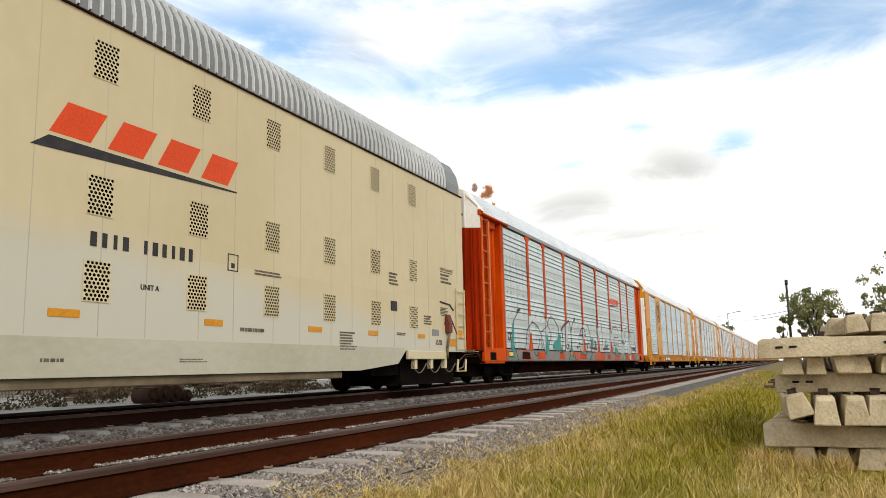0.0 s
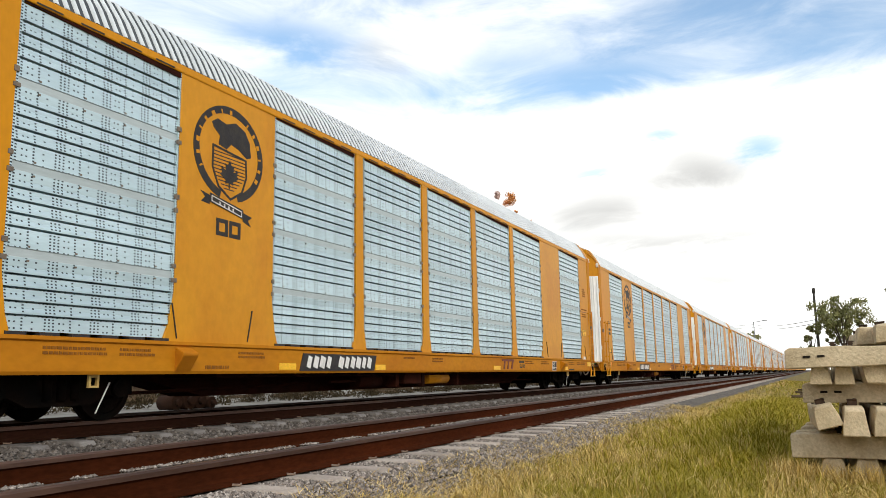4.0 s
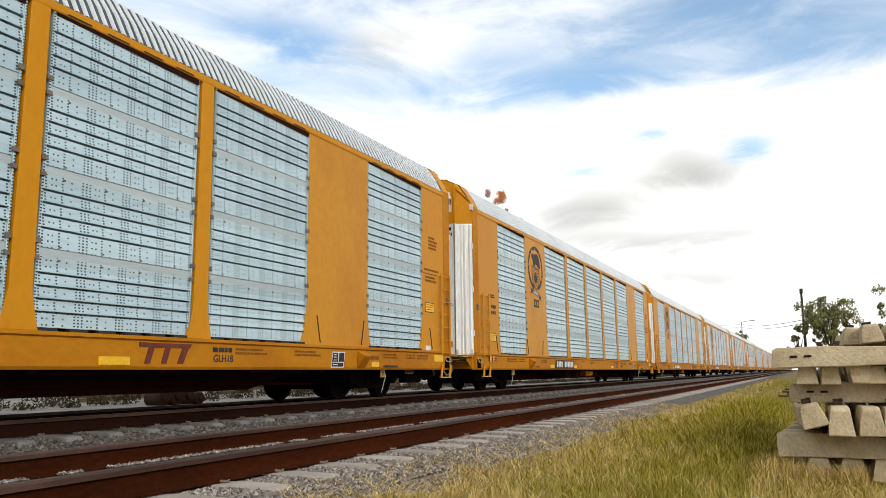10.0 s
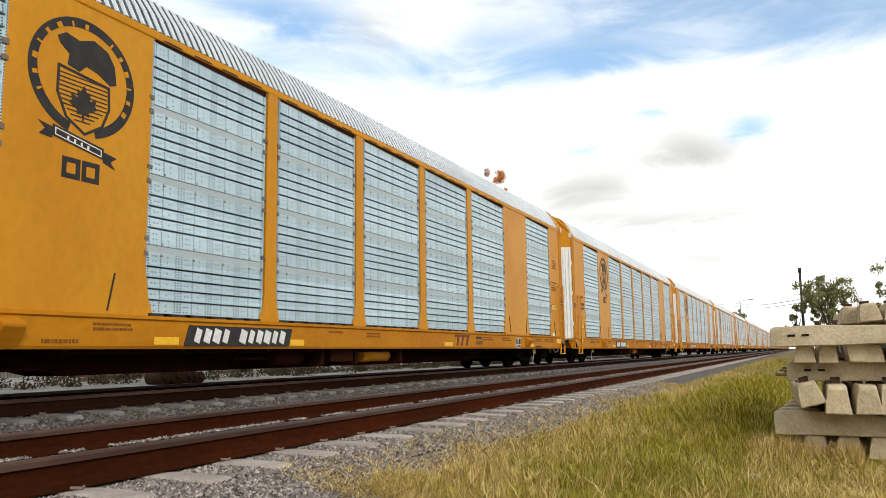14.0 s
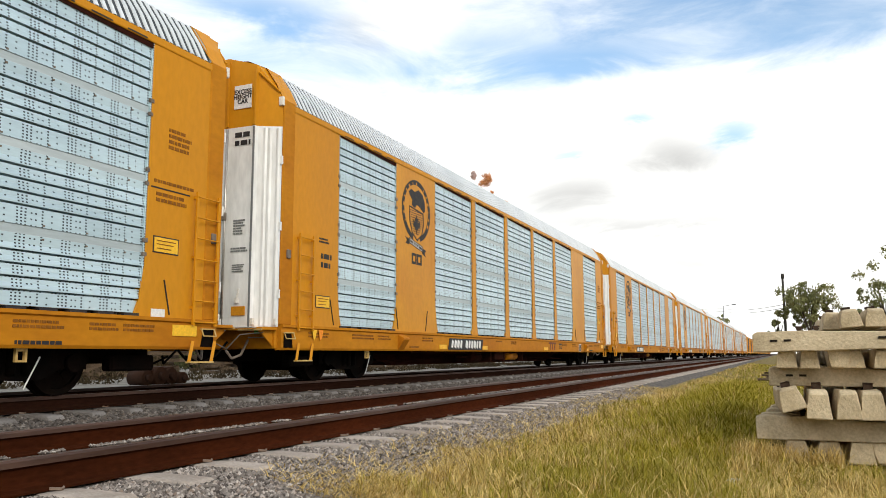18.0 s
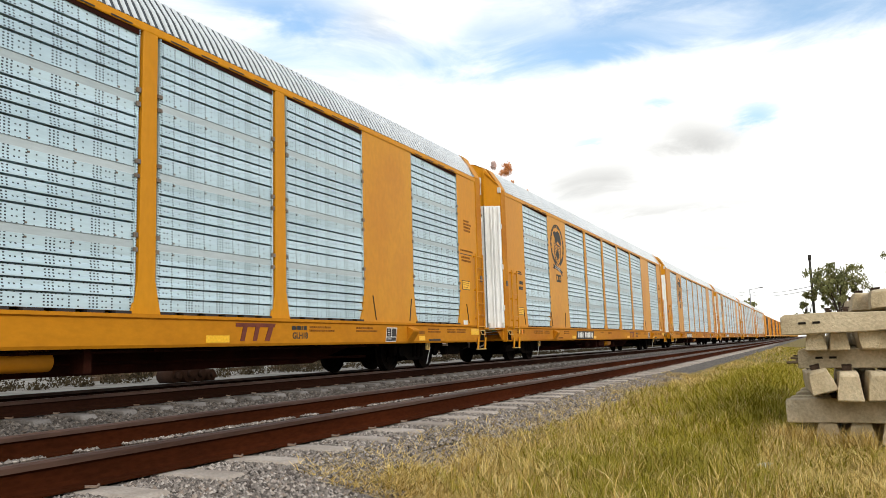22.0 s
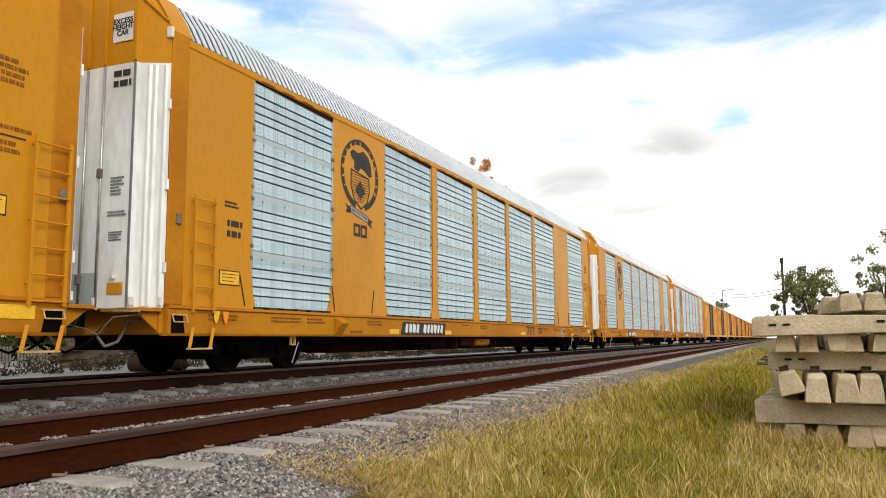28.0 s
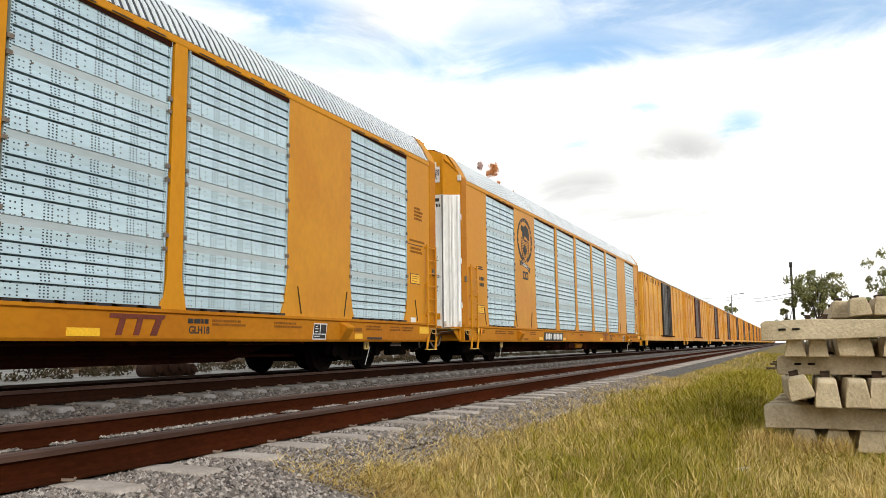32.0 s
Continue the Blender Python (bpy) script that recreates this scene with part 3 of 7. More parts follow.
    loft(b2, [[(x, v, 4.6) for x, v in ring], [(x, v, t) for (x, v), t in zip(ring, zt)]])
    loft(b2, [[(x, v, t) for (x, v), t in zip(ring, zt)], [(x, y - s * 0.4, t + 0.03) for (x, v), t in zip(ring, zt)]])
    hood = part("end_hood", b2, top_mat or paint, car)
    for x, d, z0, z1 in ((0.52, 0.30, 4.62, 5.84), (1.10, 0.28, 4.62, 5.64), (0.18, 0.30, 4.62, 5.84), (-0.10, 0.30, 4.62, 5.84)):
        b2 = B(); box(b2, x - 0.018, x + 0.018, min(y + s * d, y + s * (d + 0.03)), max(y + s * d, y + s * (d + 0.03)), z0, z1); part("hood_rib", b2, top_mat or paint, hood)
    b2 = B(); rod(b2, (1.13, y + s * 0.23, 5.60), (1.47, y + s * 0.05, 5.24), 0.018, 6); part("hood_brace", b2, top_mat or paint, hood)
    b2 = B(); rod(b2, (0.0, y + s * 0.16, 5.96), (0.30, y + s * 0.16, 5.96), 0.022, 6); part("vent_cap", b2, TAB, hood)
    b2 = B(); box(b2, 1.44, 1.545, min(y, y + s * 0.06), max(y, y + s * 0.06), 4.98, 5.15); part("hinge_block", b2, WHITE if sign else paint, hood, bevel=0.012)
    if sign:
        b2 = B()
        d = y + s * 0.285
        box(b2, 0.64, 1.02, min(d, d + s * 0.012), max(d, d + s * 0.012), 4.94, 5.38)
        pl = part("sign_plate", b2, MARK_WHITE, car, "white plate reading EXCESS HEIGHT CAR")
        me = text_mesh("EXCESS\nHEIGHT\nCAR", 0.115)
        me.materials.append(MARK)
        o = new("sign_text", me); o.parent = pl
        o.matrix_local = Matrix.Translation((0.83, d + s * 0.016, 5.16)) @ Euler((math.pi / 2, 0, 0 if s < 0 else math.pi)).to_matrix().to_4x4()
        if s < 0:
            lettering("stencil", door, MARK, y - 0.286, 0.68, 4.50, 2, 0.09, 0.34, rnd, at_end=True)
            lettering("stencil", door, ROOF_DARK, y - 0.286, 0.70, 2.9, 6, 0.028, 0.26, rnd, at_end=True)
            lettering("stencil", door, ROOF_DARK, y - 0.286, 0.66, 2.40, 2, 0.028, 0.36, rnd, at_end=True)
            lettering("stencil", door, ROOF_DARK, y - 0.286, 0.70, 2.1, 4, 0.022, 0.28, rnd, at_end=True)
            b2 = B(); box(b2, 0.72, 1.0, y - 0.30, y - 0.262, 1.20, 1.36); part("placard", b2, AMBER, door, "orange placard")
            b2 = B(); box(b2, 1.20, 1.30, y - 0.262, y - 0.25, 0.88, 0.98); part("green_tag", b2, GREEN_TAG, car, "small green tag")
    return door


def body_shell(car, length, z_floor, material):
    """Floor, far wall and inner core, seen only at edges and from above."""
    bm = B()
    box(bm, -1.5, -1.44, 0.02, length - 0.02, z_floor, 5.08)
    part("far_wall", bm, material, car)
    bm = B()
    box(bm, -1.46, 1.40, 0.03, length - 0.03, z_floor - 0.1, z_floor)
    part("deck", bm, UNDER, car)


def underframe(car, length, sill_mat):
    bm = B()
    poly = [(0.6, 0.95), (0.6, 0.62), (4.9, 0.60), (6.4, 0.25), (length - 6.4, 0.25), (length - 4.9, 0.60), (length - 0.6, 0.62), (length - 0.6, 0.95)]
    prism(bm, poly, "x", -0.35, 0.35)
    part("centre_sill", bm, UNDER, car, "deep dark centre sill", 0.01)
    first = None
    for i in range(9):
        y = 5.6 + i * (length - 11.2) / 8
        if first is None:
            bm = B(); box(bm, -1.4, 1.4, -0.05, 0.05, 0.55, 0.9)
            first = part("cross_bearer", bm, UNDER, car, at=(0, y, 0))
        else:
            same_part(first, car, (0, y, 0))
    for y, f in ((0.0, -1), (length, 1)):
        bm = B()
        box(bm, -0.14, 0.14, min(y + f * 0.1, y + f * 0.78), max(y + f * 0.1, y + f * 0.78), 0.74, 0.98)
        box(bm, -0.24, 0.24, min(y + f * 0.55, y + f * 0.87), max(y + f * 0.55, y + f * 0.87), 0.70, 1.0)
        part("coupler", bm, BLACK, car, bevel=0.03)
        for sx in (0.5, -0.5):
            bm = B()
            pts = [(sx, y + f * 0.1, 0.75), (sx, y + f * 0.4, 0.5), (sx * 0.8, y + f * 0.68, 0.38), (sx * 0.5, y + f * 0.87, 0.5)]
            for a, b in zip(pts, pts[1:]):
                rod(bm, a, b, 0.02, 6)
            part("air_hose", bm, BLACK, car)
        bm = B()
        rod(bm, (1.35, y + f * 0.05, 0.98), (1.35, y + f * 0.5, 0.98), 0.014, 6)
        rod(bm, (1.35, y + f * 0.5, 0.98), (0.9, y + f * 0.5, 0.98), 0.014, 6)
        rod(bm, (1.35, y + f * 0.1, 0.82), (0.95, y + f * 0.1, 0.82), 0.014, 6)
        part("grab_iron", bm, STEEL, car)
        bm = B()
        box(bm, -1.45, 1.45, min(y, y - f * 0.25), max(y, y - f * 0.25), 0.62, 1.04)
        part("end_sill", bm, sill_mat, car, bevel=0.02)
        bm = B()
        box(bm, 0.75, 1.48, min(y, y + f * 0.42), max(y, y + f * 0.42), 0.94, 0.99)
        prism(bm, [(y, 0.94), (y + f * 0.40, 0.94), (y, 0.66)], "x", 1.36, 1.40)
        part("end_platform", bm, sill_mat, car, bevel=0.006)
        # enlarged on the orange car to block the bright view below it
        bm = B()
        box(bm, -0.45, 0.95 if sill_mat == UNDER else 0.35, min(y - f * 0.2, y - f * 1.9), max(y - f * 0.2, y - f * 1.9), 0.22 if sill_mat == UNDER else 0.40, 0.64)
        box(bm, 0.95, 1.15, min(y - f * 0.9, y - f * 1.7), max(y - f * 0.9, y - f * 1.7), 0.30, 0.52)
        part("draft_gear", bm, BLACK, car, bevel=0.03)
        bm = B(); box(bm, 1.0, 1.49, min(y + f * 0.42, y + f * 0.45), max(y + f * 0.42, y + f * 0.45), 0.93, 0.96); part("platform_edge", bm, EYE_PAINT, car)
        bm = B()
        pts = [(1.42, y + f * 0.30, 0.90), (1.10, y + f * 0.52, 0.86), (0.86, y + f * 0.56, 0.62), (0.70, y + f * 0.60, 0.70), (0.30, y + f * 0.62, 0.78)]
        for a, b in zip(pts, pts[1:]):
            rod(bm, a, b, 0.011, 6)
        part("cut_lever", bm, TAB, car, "grimy bent uncoupling lever")
        bm = B()
        pts = [(0.95, y + f * 0.10, 0.78), (0.93, y + f * 0.26, 0.52), (0.86, y + f * 0.42, 0.46), (0.80, y + f * 0.50, 0.60)]
        for a, b in zip(pts, pts[1:]):
            rod(bm, a, b, 0.022, 6)
        part("signal_hose", bm, TAB, car)


L_RACK = 27.2


def smooth_line(pts, n=5):
    """A rounder line through the points."""
    if len(pts) < 3:
        return pts
    out = []
    ext = [pts[0]] + list(pts) + [pts[-1]]
    for a, b, c, d in zip(ext, ext[1:], ext[2:], ext[3:]):
        for i in range(n):
            t = i / n
            out.append(tuple(0.5 * (2 * b[k] + (c[k] - a[k]) * t + (2 * a[k] - 5 * b[k] + 4 * c[k] - d[k]) * t * t + (3 * b[k] - a[k] - 3 * c[k] + d[k]) * t ** 3) for k in (0, 1)))
    return out + [pts[-1]]


def ribbon(bm, pts, width, x0, x1):
    """A flat stroke of even width along (y, z) points, mitred at its bends; x1 is its face, or a function that gives it."""
    closed = len(pts) > 3 and (Vector(pts[0]) - Vector(pts[-1])).length < 1e-5
    p = [Vector(q) for q in (pts[:-1] if closed else pts)]
    n = len(p)
    rings = []
    for i in range(n):
        before = p[i] - p[i - 1] if i or closed else p[1] - p[0]
        after = p[(i + 1) % n] - p[i] if i < n - 1 or closed else before
        na = Vector((-before.y, before.x)).normalized()
        nb = Vector((-after.y, after.x)).normalized()
        m = na + nb
        m = m.normalized() * min(1.0 / max(0.45, m.normalized().dot(na)), 1.8) if m.length > 1e-4 else na
        u, v = p[i] + m * width / 2, p[i] - m * width / 2
        lo, hi = (x1(p[i]) - 0.004, x1(p[i])) if callable(x1) else (x0, x1)
        rings.append([(lo, u.x, u.y), (hi, u.x, u.y), (hi, v.x, v.y), (lo, v.x, v.y)])
    rows = [[bm.verts.new(q) for q in r] for r in rings]
    pairs = list(zip(rows, rows[1:])) + ([(rows[-1], rows[0])] if closed else [])
    for ra, rb in pairs:
        for k in range(4):
            bm.faces.new((ra[k], ra[(k + 1) % 4], rb[(k + 1) % 4], rb[k]))
    if not closed:
        bm.faces.new(rows[0]); bm.faces.new(rows[-1][::-1])


def emblem(car):
    """A round company emblem in plain shapes: ring, animal, shield, leaf and scroll."""
    c, z, x = 5.58, 4.0, 1.515
    base = B()
    k = 48
    gap = [i for i in range(k + 1)]
    outer = [(c + 0.80 * math.sin(2 * math.pi * i / k), z + 0.76 * math.cos(2 * math.pi * i / k)) for i in gap]
    inner = [(c + (0.675 + 0.025 * math.cos(2 * math.pi * i / k)) * math.sin(2 * math.pi * i / k), z + 0.640 * math.cos(2 * math.pi * i / k)) for i in gap]
    order = [i % k for i in range(26, 26 + k - 3)]
    loft(base, [[(x + 0.005, *outer[i]) for i in order], [(x + 0.005, *inner[i]) for i in order]])
    loft(base, [[(x, *outer[i]) for i in order], [(x + 0.005, *outer[i]) for i in order]])
    loft(base, [[(x + 0.005, *inner[i]) for i in order], [(x, *inner[i]) for i in order]])
    ring = part("emblem", base, MARK, car, "round dark company emblem in plain shapes")
    bm = B()
    for i in range(15):
        a = radians(-118 + i * 16.8)
        if i == 8:
            continue
        py, pz = c + 0.715 * math.sin(a), z + 0.675 * math.cos(a)
        t = Vector((math.cos(a), -math.sin(a))) * (0.014 + 0.012 * (i % 3)); n = Vector((math.sin(a), math.cos(a))) * 0.034
        prism(bm, [(py - t.x - n.x, pz - t.y - n.y), (py + t.x - n.x, pz + t.y - n.y), (py + t.x + n.x, pz + t.y + n.y), (py - t.x + n.x, pz - t.y + n.y)], "x", x + 0.005, x + 0.008)
    tagged(part("ring_mark", bm, YELLOW, ring), kind="stuff")
    bm = B()
    prism(bm, [(c - 0.42, z + 0.42), (c - 0.30, z + 0.50), (c - 0.1, z + 0.46), (c + 0.12, z + 0.54), (c + 0.34, z + 0.46), (c + 0.46, z + 0.30), (c + 0.50, z + 0.06), (c + 0.40, z + 0.02), (c + 0.2, z + 0.12), (c + 0.02, z + 0.16), (c - 0.08, z + 0.06), (c - 0.26, z + 0.10), (c - 0.24, z + 0.24), (c - 0.38, z + 0.34)], "x", x, x + 0.005)
    part("animal_shape", bm, MARK, ring)
    bm = B()
    shield = [(c - 0.38, z + 0.06), (c + 0.38, z - 0.02), (c + 0.40, z - 0.30), (c + 0.30, z - 0.56), (c + 0.04, z - 0.72), (c - 0.24, z - 0.56), (c - 0.38, z - 0.28), (c - 0.38, z + 0.06)]
    ribbon(bm, shield, 0.035, x, x + 0.006)
    for i in range(11):
        zz = z - 0.02 - i * 0.055
        w = 0.36 if i < 7 else 0.36 - (i - 6) * 0.06
        box(bm, x, x + 0.004, c - w, c + w, zz - 0.008, zz + 0.008)
    tagged(part("shield", bm, MARK, ring), kind="stuff")
    bm = B()
    leaf = [(0, 0.20), (0.05, 0.10), (0.10, 0.13), (0.09, 0.02), (0.19, 0.06), (0.17, -0.02), (0.21, -0.06), (0.08, -0.14), (0.09, -0.19), (0.015, -0.17), (0.01, -0.26)]
    prism(bm, [(c + a, z - 0.30 + b) for a, b in leaf] + [(c - a, z - 0.30 + b) for a, b in leaf[::-1][:-1]], "x", x + 0.004, x + 0.009)
    part("leaf_shape", bm, MARK, ring)
    bm = B()
    prism(bm, [(c - 0.42, z - 0.70), (c + 0.34, z - 0.84), (c + 0.34, z - 0.98), (c - 0.42, z - 0.84)], "x", x + 0.005, x + 0.010)
    prism(bm, [(c - 0.62, z - 0.70), (c - 0.42, z - 0.74), (c - 0.42, z - 0.88), (c - 0.60, z - 0.86), (c - 0.52, z - 0.78)], "x", x, x + 0.006)
    prism(bm, [(c + 0.34, z - 0.88), (c + 0.56, z - 0.92), (c + 0.46, z - 0.99), (c + 0.54, z - 1.08), (c + 0.34, z - 1.02)], "x", x, x + 0.006)
    scroll = part("scroll", bm, MARK, ring)
    bm = B()
    ribbon(bm, [(c - 0.38, z - 0.74), (c + 0.30, z - 0.87), (c + 0.30, z - 0.95), (c - 0.38, z - 0.82), (c - 0.38, z - 0.74)], 0.014, x + 0.010, x + 0.012)
    for i in range(4):
        yy = c - 0.2 + i * 0.1
        ribbon(bm, [(yy, z - 0.80 - i * 0.019), (yy, z - 0.86 - i * 0.019)], 0.03, x + 0.010, x + 0.012)
    tagged(part("scroll_mark", bm, MARK_WHITE, scroll), kind="stuff")
    for y0 in (c - 0.27, c + 0.02):
        bm = B()
        zc = z - 1.19
        ribbon(bm, [(y0 + 0.04, zc - 0.10), (y0 + 0.04, zc + 0.10), (y0 + 0.24, zc + 0.10), (y0 + 0.24, zc - 0.10), (y0 + 0.04, zc - 0.10)], 0.065, x, x + 0.005)
        part("emblem_mark", bm, MARK, ring)


def build_yellow():
    rnd = random.Random(11)
    car = root("autorack_car", "yellow autorack rail car with galvanised side panels", "rail car", "autorack cars of the train")
    L = L_RACK
    body_shell(car, L, 1.05, YELLOW)
    underframe(car, L, YELLOW_SILL)
    # side sill with its ledge
    bm = B()
    prism(bm, [(1.40, 0.60), (1.52, 0.60), (1.54, 0.64), (1.54, 0.98), (1.57, 1.0), (1.57, 1.045), (1.40, 1.045)], "y", 0.05, L - 0.05)
    sill = part("side_sill", bm, YELLOW_SILL, car)
    b2 = B(); box(b2, -1.54, -1.40, 0.05, L - 0.05, 0.60, 1.045); part("far_sill", b2, YELLOW, car)
    panels = [(1.95, 4.51), (6.70, 9.26), (9.62, 12.18), (12.54, 15.10), (15.46, 18.02), (18.38, 20.94), (23.08, 25.64)]
    first = None
    for a, b in panels:
        if first is None:
            bm = B(); slats(bm, 0, 2.56)
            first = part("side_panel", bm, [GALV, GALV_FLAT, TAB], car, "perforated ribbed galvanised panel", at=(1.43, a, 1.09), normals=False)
        else:
            same_part(first, car, (1.43, a, 1.09), "perforated ribbed galvanised panel")
    # posts, flared at the foot
    first = None
    for (a0, a1), (b0, b1) in zip(panels[1:5], panels[2:6]):
        c = (a1 + b0) / 2
        if first is None:
            bm = B()
            prism(bm, [(-0.27, 1.04), (0.27, 1.04), (0.20, 1.22), (0.15, 1.5), (0.13, 4.98), (-0.13, 4.98), (-0.15, 1.5), (-0.20, 1.22)], "x", 1.42, 1.525)
            first = part("side_post", bm, YELLOW, car, bevel=0.012, at=(0, c, 0))
        else:
            same_part(first, car, (0, c, 0))
    # plain sheets
    for a, b, fl, fr in ((0.0, 1.95, 0, 0.16), (4.51, 6.70, 0.18, 0.18), (20.94, 23.08, 0.18, 0.18), (25.64, L, 0.16, 0)):
        bm = B()
        prism(bm, [(a - fl, 1.04), (b + fr, 1.04), (b + fr * 0.4, 1.28), (b, 1.75), (b, 4.98), (a, 4.98), (a, 1.75), (a - fl * 0.4, 1.28)], "x", 1.42, 1.515)
        sh = part("plain_sheet", bm, YELLOW_DIRTY if a in (4.51, 20.94) else YELLOW, car, bevel=0.008)
        irons = {0.0: ((1.66, 1.80),), 4.51: ((4.48, 4.59), (6.19, 6.09)), 20.94: ((21.25, 21.37), (22.94, 22.84)), 25.64: ((26.02, 26.15),)}
        for high, low in irons[a]:
            b2 = B(); rod(b2, (1.522, low, 1.09), (1.522, high, 1.58), 0.012, 5)
            part("grab_iron", b2, MARK, sh)
    # corner posts
    for y in (0.0, L):
        s = 1 if y == 0 else -1
        bm = B(); box(bm, 1.40, 1.535, min(y, y + s * 0.36), max(y, y + s * 0.36), 1.04, 5.12)
        part("corner_post", bm, YELLOW_SILL, car, bevel=0.02)
    # top rail with its bright slots
    bm = B(); prism(bm, [(1.42, 4.96), (1.524, 4.96), (1.530, 4.98), (1.527, 5.075), (1.42, 5.085)], "y", 0.0, L)
    part("top_rail", bm, YELLOW, car)
    bm = B()
    for a, b in panels:
        for i in range(4):
            y = a + 0.18 + i * 0.62
            box(bm, 1.520, 1.534, y, y + 0.36, 4.972, 4.992)
    tagged(part("slot_strip", bm, MARK, car), kind="stuff")
    # dark strips put the shade below the top rail into colour
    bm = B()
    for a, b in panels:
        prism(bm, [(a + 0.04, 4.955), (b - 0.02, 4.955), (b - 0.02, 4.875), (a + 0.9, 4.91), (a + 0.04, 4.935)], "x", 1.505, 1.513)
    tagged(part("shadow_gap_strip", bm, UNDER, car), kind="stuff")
    bm = B()
    for a, b in panels:
        for z in (1.86, 2.06, 2.86, 3.06, 3.86, 4.06):
            for y in (a - 0.035, b - 0.05):
                w = 0.06 + 0.03 * rnd.random()
                box(bm, 1.50, 1.527, y, y + w, z + 0.02 * rnd.random(), z + 0.07)
    tagged(part("edge_tab", bm, TAB, car), kind="stuff")
    for y, s2 in ((0.0, -1), (L, 1)):
        for z in (1.5, 2.7, 3.9, 5.0):
            bm = B(); box(bm, 1.46, 1.53, min(y, y + s2 * 0.035), max(y, y + s2 * 0.035), z, z + 0.15); part("hinge", bm, SILVER, car)
    # black dashes stand in for the dark gaps below each panel
    bm = B()
    for a, b in panels:
        for i in range(6):
            y = a + 0.08 + i * 0.43
            box(bm, 1.40, 1.53, y, y + 0.26, 1.045, 1.085)
    tagged(part("shim_strip", bm, MARK, car), kind="stuff")
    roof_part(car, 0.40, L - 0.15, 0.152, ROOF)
    for y0, y1 in ((-0.02, 0.42), (L - 0.36, L + 0.02)):
        bm = B()
        loft(bm, [[(x * 1.018, y0, z + 0.020) for x, z in FULL], [(x * 1.018, y1, z + 0.020) for x, z in FULL]])
        part("roof_cap", bm, YELLOW, car)
        ye = 0.0 if y0 < 1 else L - 0.06
        bm = B(); prism(bm, [(x * 1.005, z + 0.004) for x, z in FULL] + [(-1.42, 4.62), (1.42, 4.62)], "y", ye, ye + 0.06)
        part("gable", bm, YELLOW, car)
    end_door(car, 0.0, -1, YELLOW, SILVER, True, rnd)
    end_door(car, L, 1, YELLOW, SILVER, True, rnd)
    ladder(car, 0.52, 0.95, 2.72, 0.45, 6, YELLOW)
    ladder(car, L - 0.62, 0.95, 2.95, 0.48, 7, YELLOW)
    for y, f in ((0.0, 1), (L, -1)):
        lo, hi = sorted((y + f * 0.12, y + f * 0.40))
        # pocket is a flat plate, its inner darkness given by black colour
        bm = B(); prism(bm, [(lo, 0.64), (hi, 0.64), (hi - (0.05 if f > 0 else 0.0), 0.90), (lo + (0.0 if f > 0 else 0.05), 0.90)], "x", 1.54, 1.546); part("step_pocket", bm, BLACK, sill, "flat black plate for the unlit step pocket")
        bm = B(); box(bm, 1.54, 1.57, lo - 0.01, hi + 0.01, 0.895, 0.915); part("step_rim", bm, EYE_PAINT, sill, "pale step rim")
        bm = B(); rod(bm, (1.56, lo, 0.90), (1.60, lo, 0.80), 0.010, 5); rod(bm, (1.60, lo, 0.80), (1.60, hi, 0.80), 0.010, 5); rod(bm, (1.60, hi, 0.80), (1.56, hi, 0.90), 0.010, 5); part("step_loop", bm, EYE_PAINT, sill)
        bm = B(); box(bm, 1.53, 1.575, y + f * 0.20 - 0.05, y + f * 0.20 + 0.05, 2.22, 2.38); part("post_bracket", bm, TAB, car, "rusty bracket on the corner post", 0.012)
    for y, m in ((0.98, REFLECT), (1.20, BRIGHT_TAG)):
        bm = B(); prism(bm, [(y, 0.98), (y + 0.15, 0.98), (y + 0.11, 0.84), (y + 0.06, 0.78), (y + 0.02, 0.86)], "x", 1.572, 1.578); part("cloth_tag", bm, m, sill, "bright torn tag")
    # fittings on the sill
    bm = B(); prism(bm, [(7.44, 0.64), (9.94, 0.64), (10.04, 0.94), (7.54, 0.94)], "x", 1.54, 1.552)
    plate = part("number_board", bm, MARK, sill, "black board with white slanted marks")
    bm = B()
    for i in range(11):
        if i == 4:
            continue
        y = 7.64 + i * 0.203
        ribbon(bm, [(y + 0.05, 0.695), (y + 0.115, 0.89)], 0.115 + 0.02 * (i % 3), 1.552, 1.557)
    tagged(part("stencil", bm, MARK_WHITE, plate), kind="stuff")
    for y, w, z in ((10.0, 0.40, 0.655), (6.88, 0.46, 0.66), (16.4, 0.5, 0.66), (23.22, 0.30, 0.655), (26.2, 0.5, 0.79)):
        bm = B(); box(bm, 1.54, 1.55, y, y + w, z, z + (0.16 if y > 26 else 0.105)); part("reflector", bm, REFLECT, sill, "yellow reflector strip")
    bm = B()
    prism(bm, [(17.05, 0.90), (18.0, 0.90), (18.03, 0.96), (17.05, 0.96)], "x", 1.54, 1.549)
    prism(bm, [(17.15, 0.68), (17.25, 0.68), (17.32, 0.90), (17.22, 0.90)], "x", 1.54, 1.549)
    prism(bm, [(17.45, 0.68), (17.55, 0.68), (17.62, 0.90), (17.52, 0.90)], "x", 1.54, 1.549)
    prism(bm, [(17.75, 0.68), (17.87, 0.68), (17.97, 0.90), (17.85, 0.90)], "x", 1.54, 1.549)
    part("company_mark", bm, RUST_RED, sill, "dull red company mark in plain shapes")
    bm = B(); prism(bm, [(21.70, 0.635), (22.14, 0.635), (22.20, 0.935), (21.76, 0.935)], "x", 1.54, 1.545); pl = part("notice_plate", bm, MARK_WHITE, sill, "white-edged black notice plate")
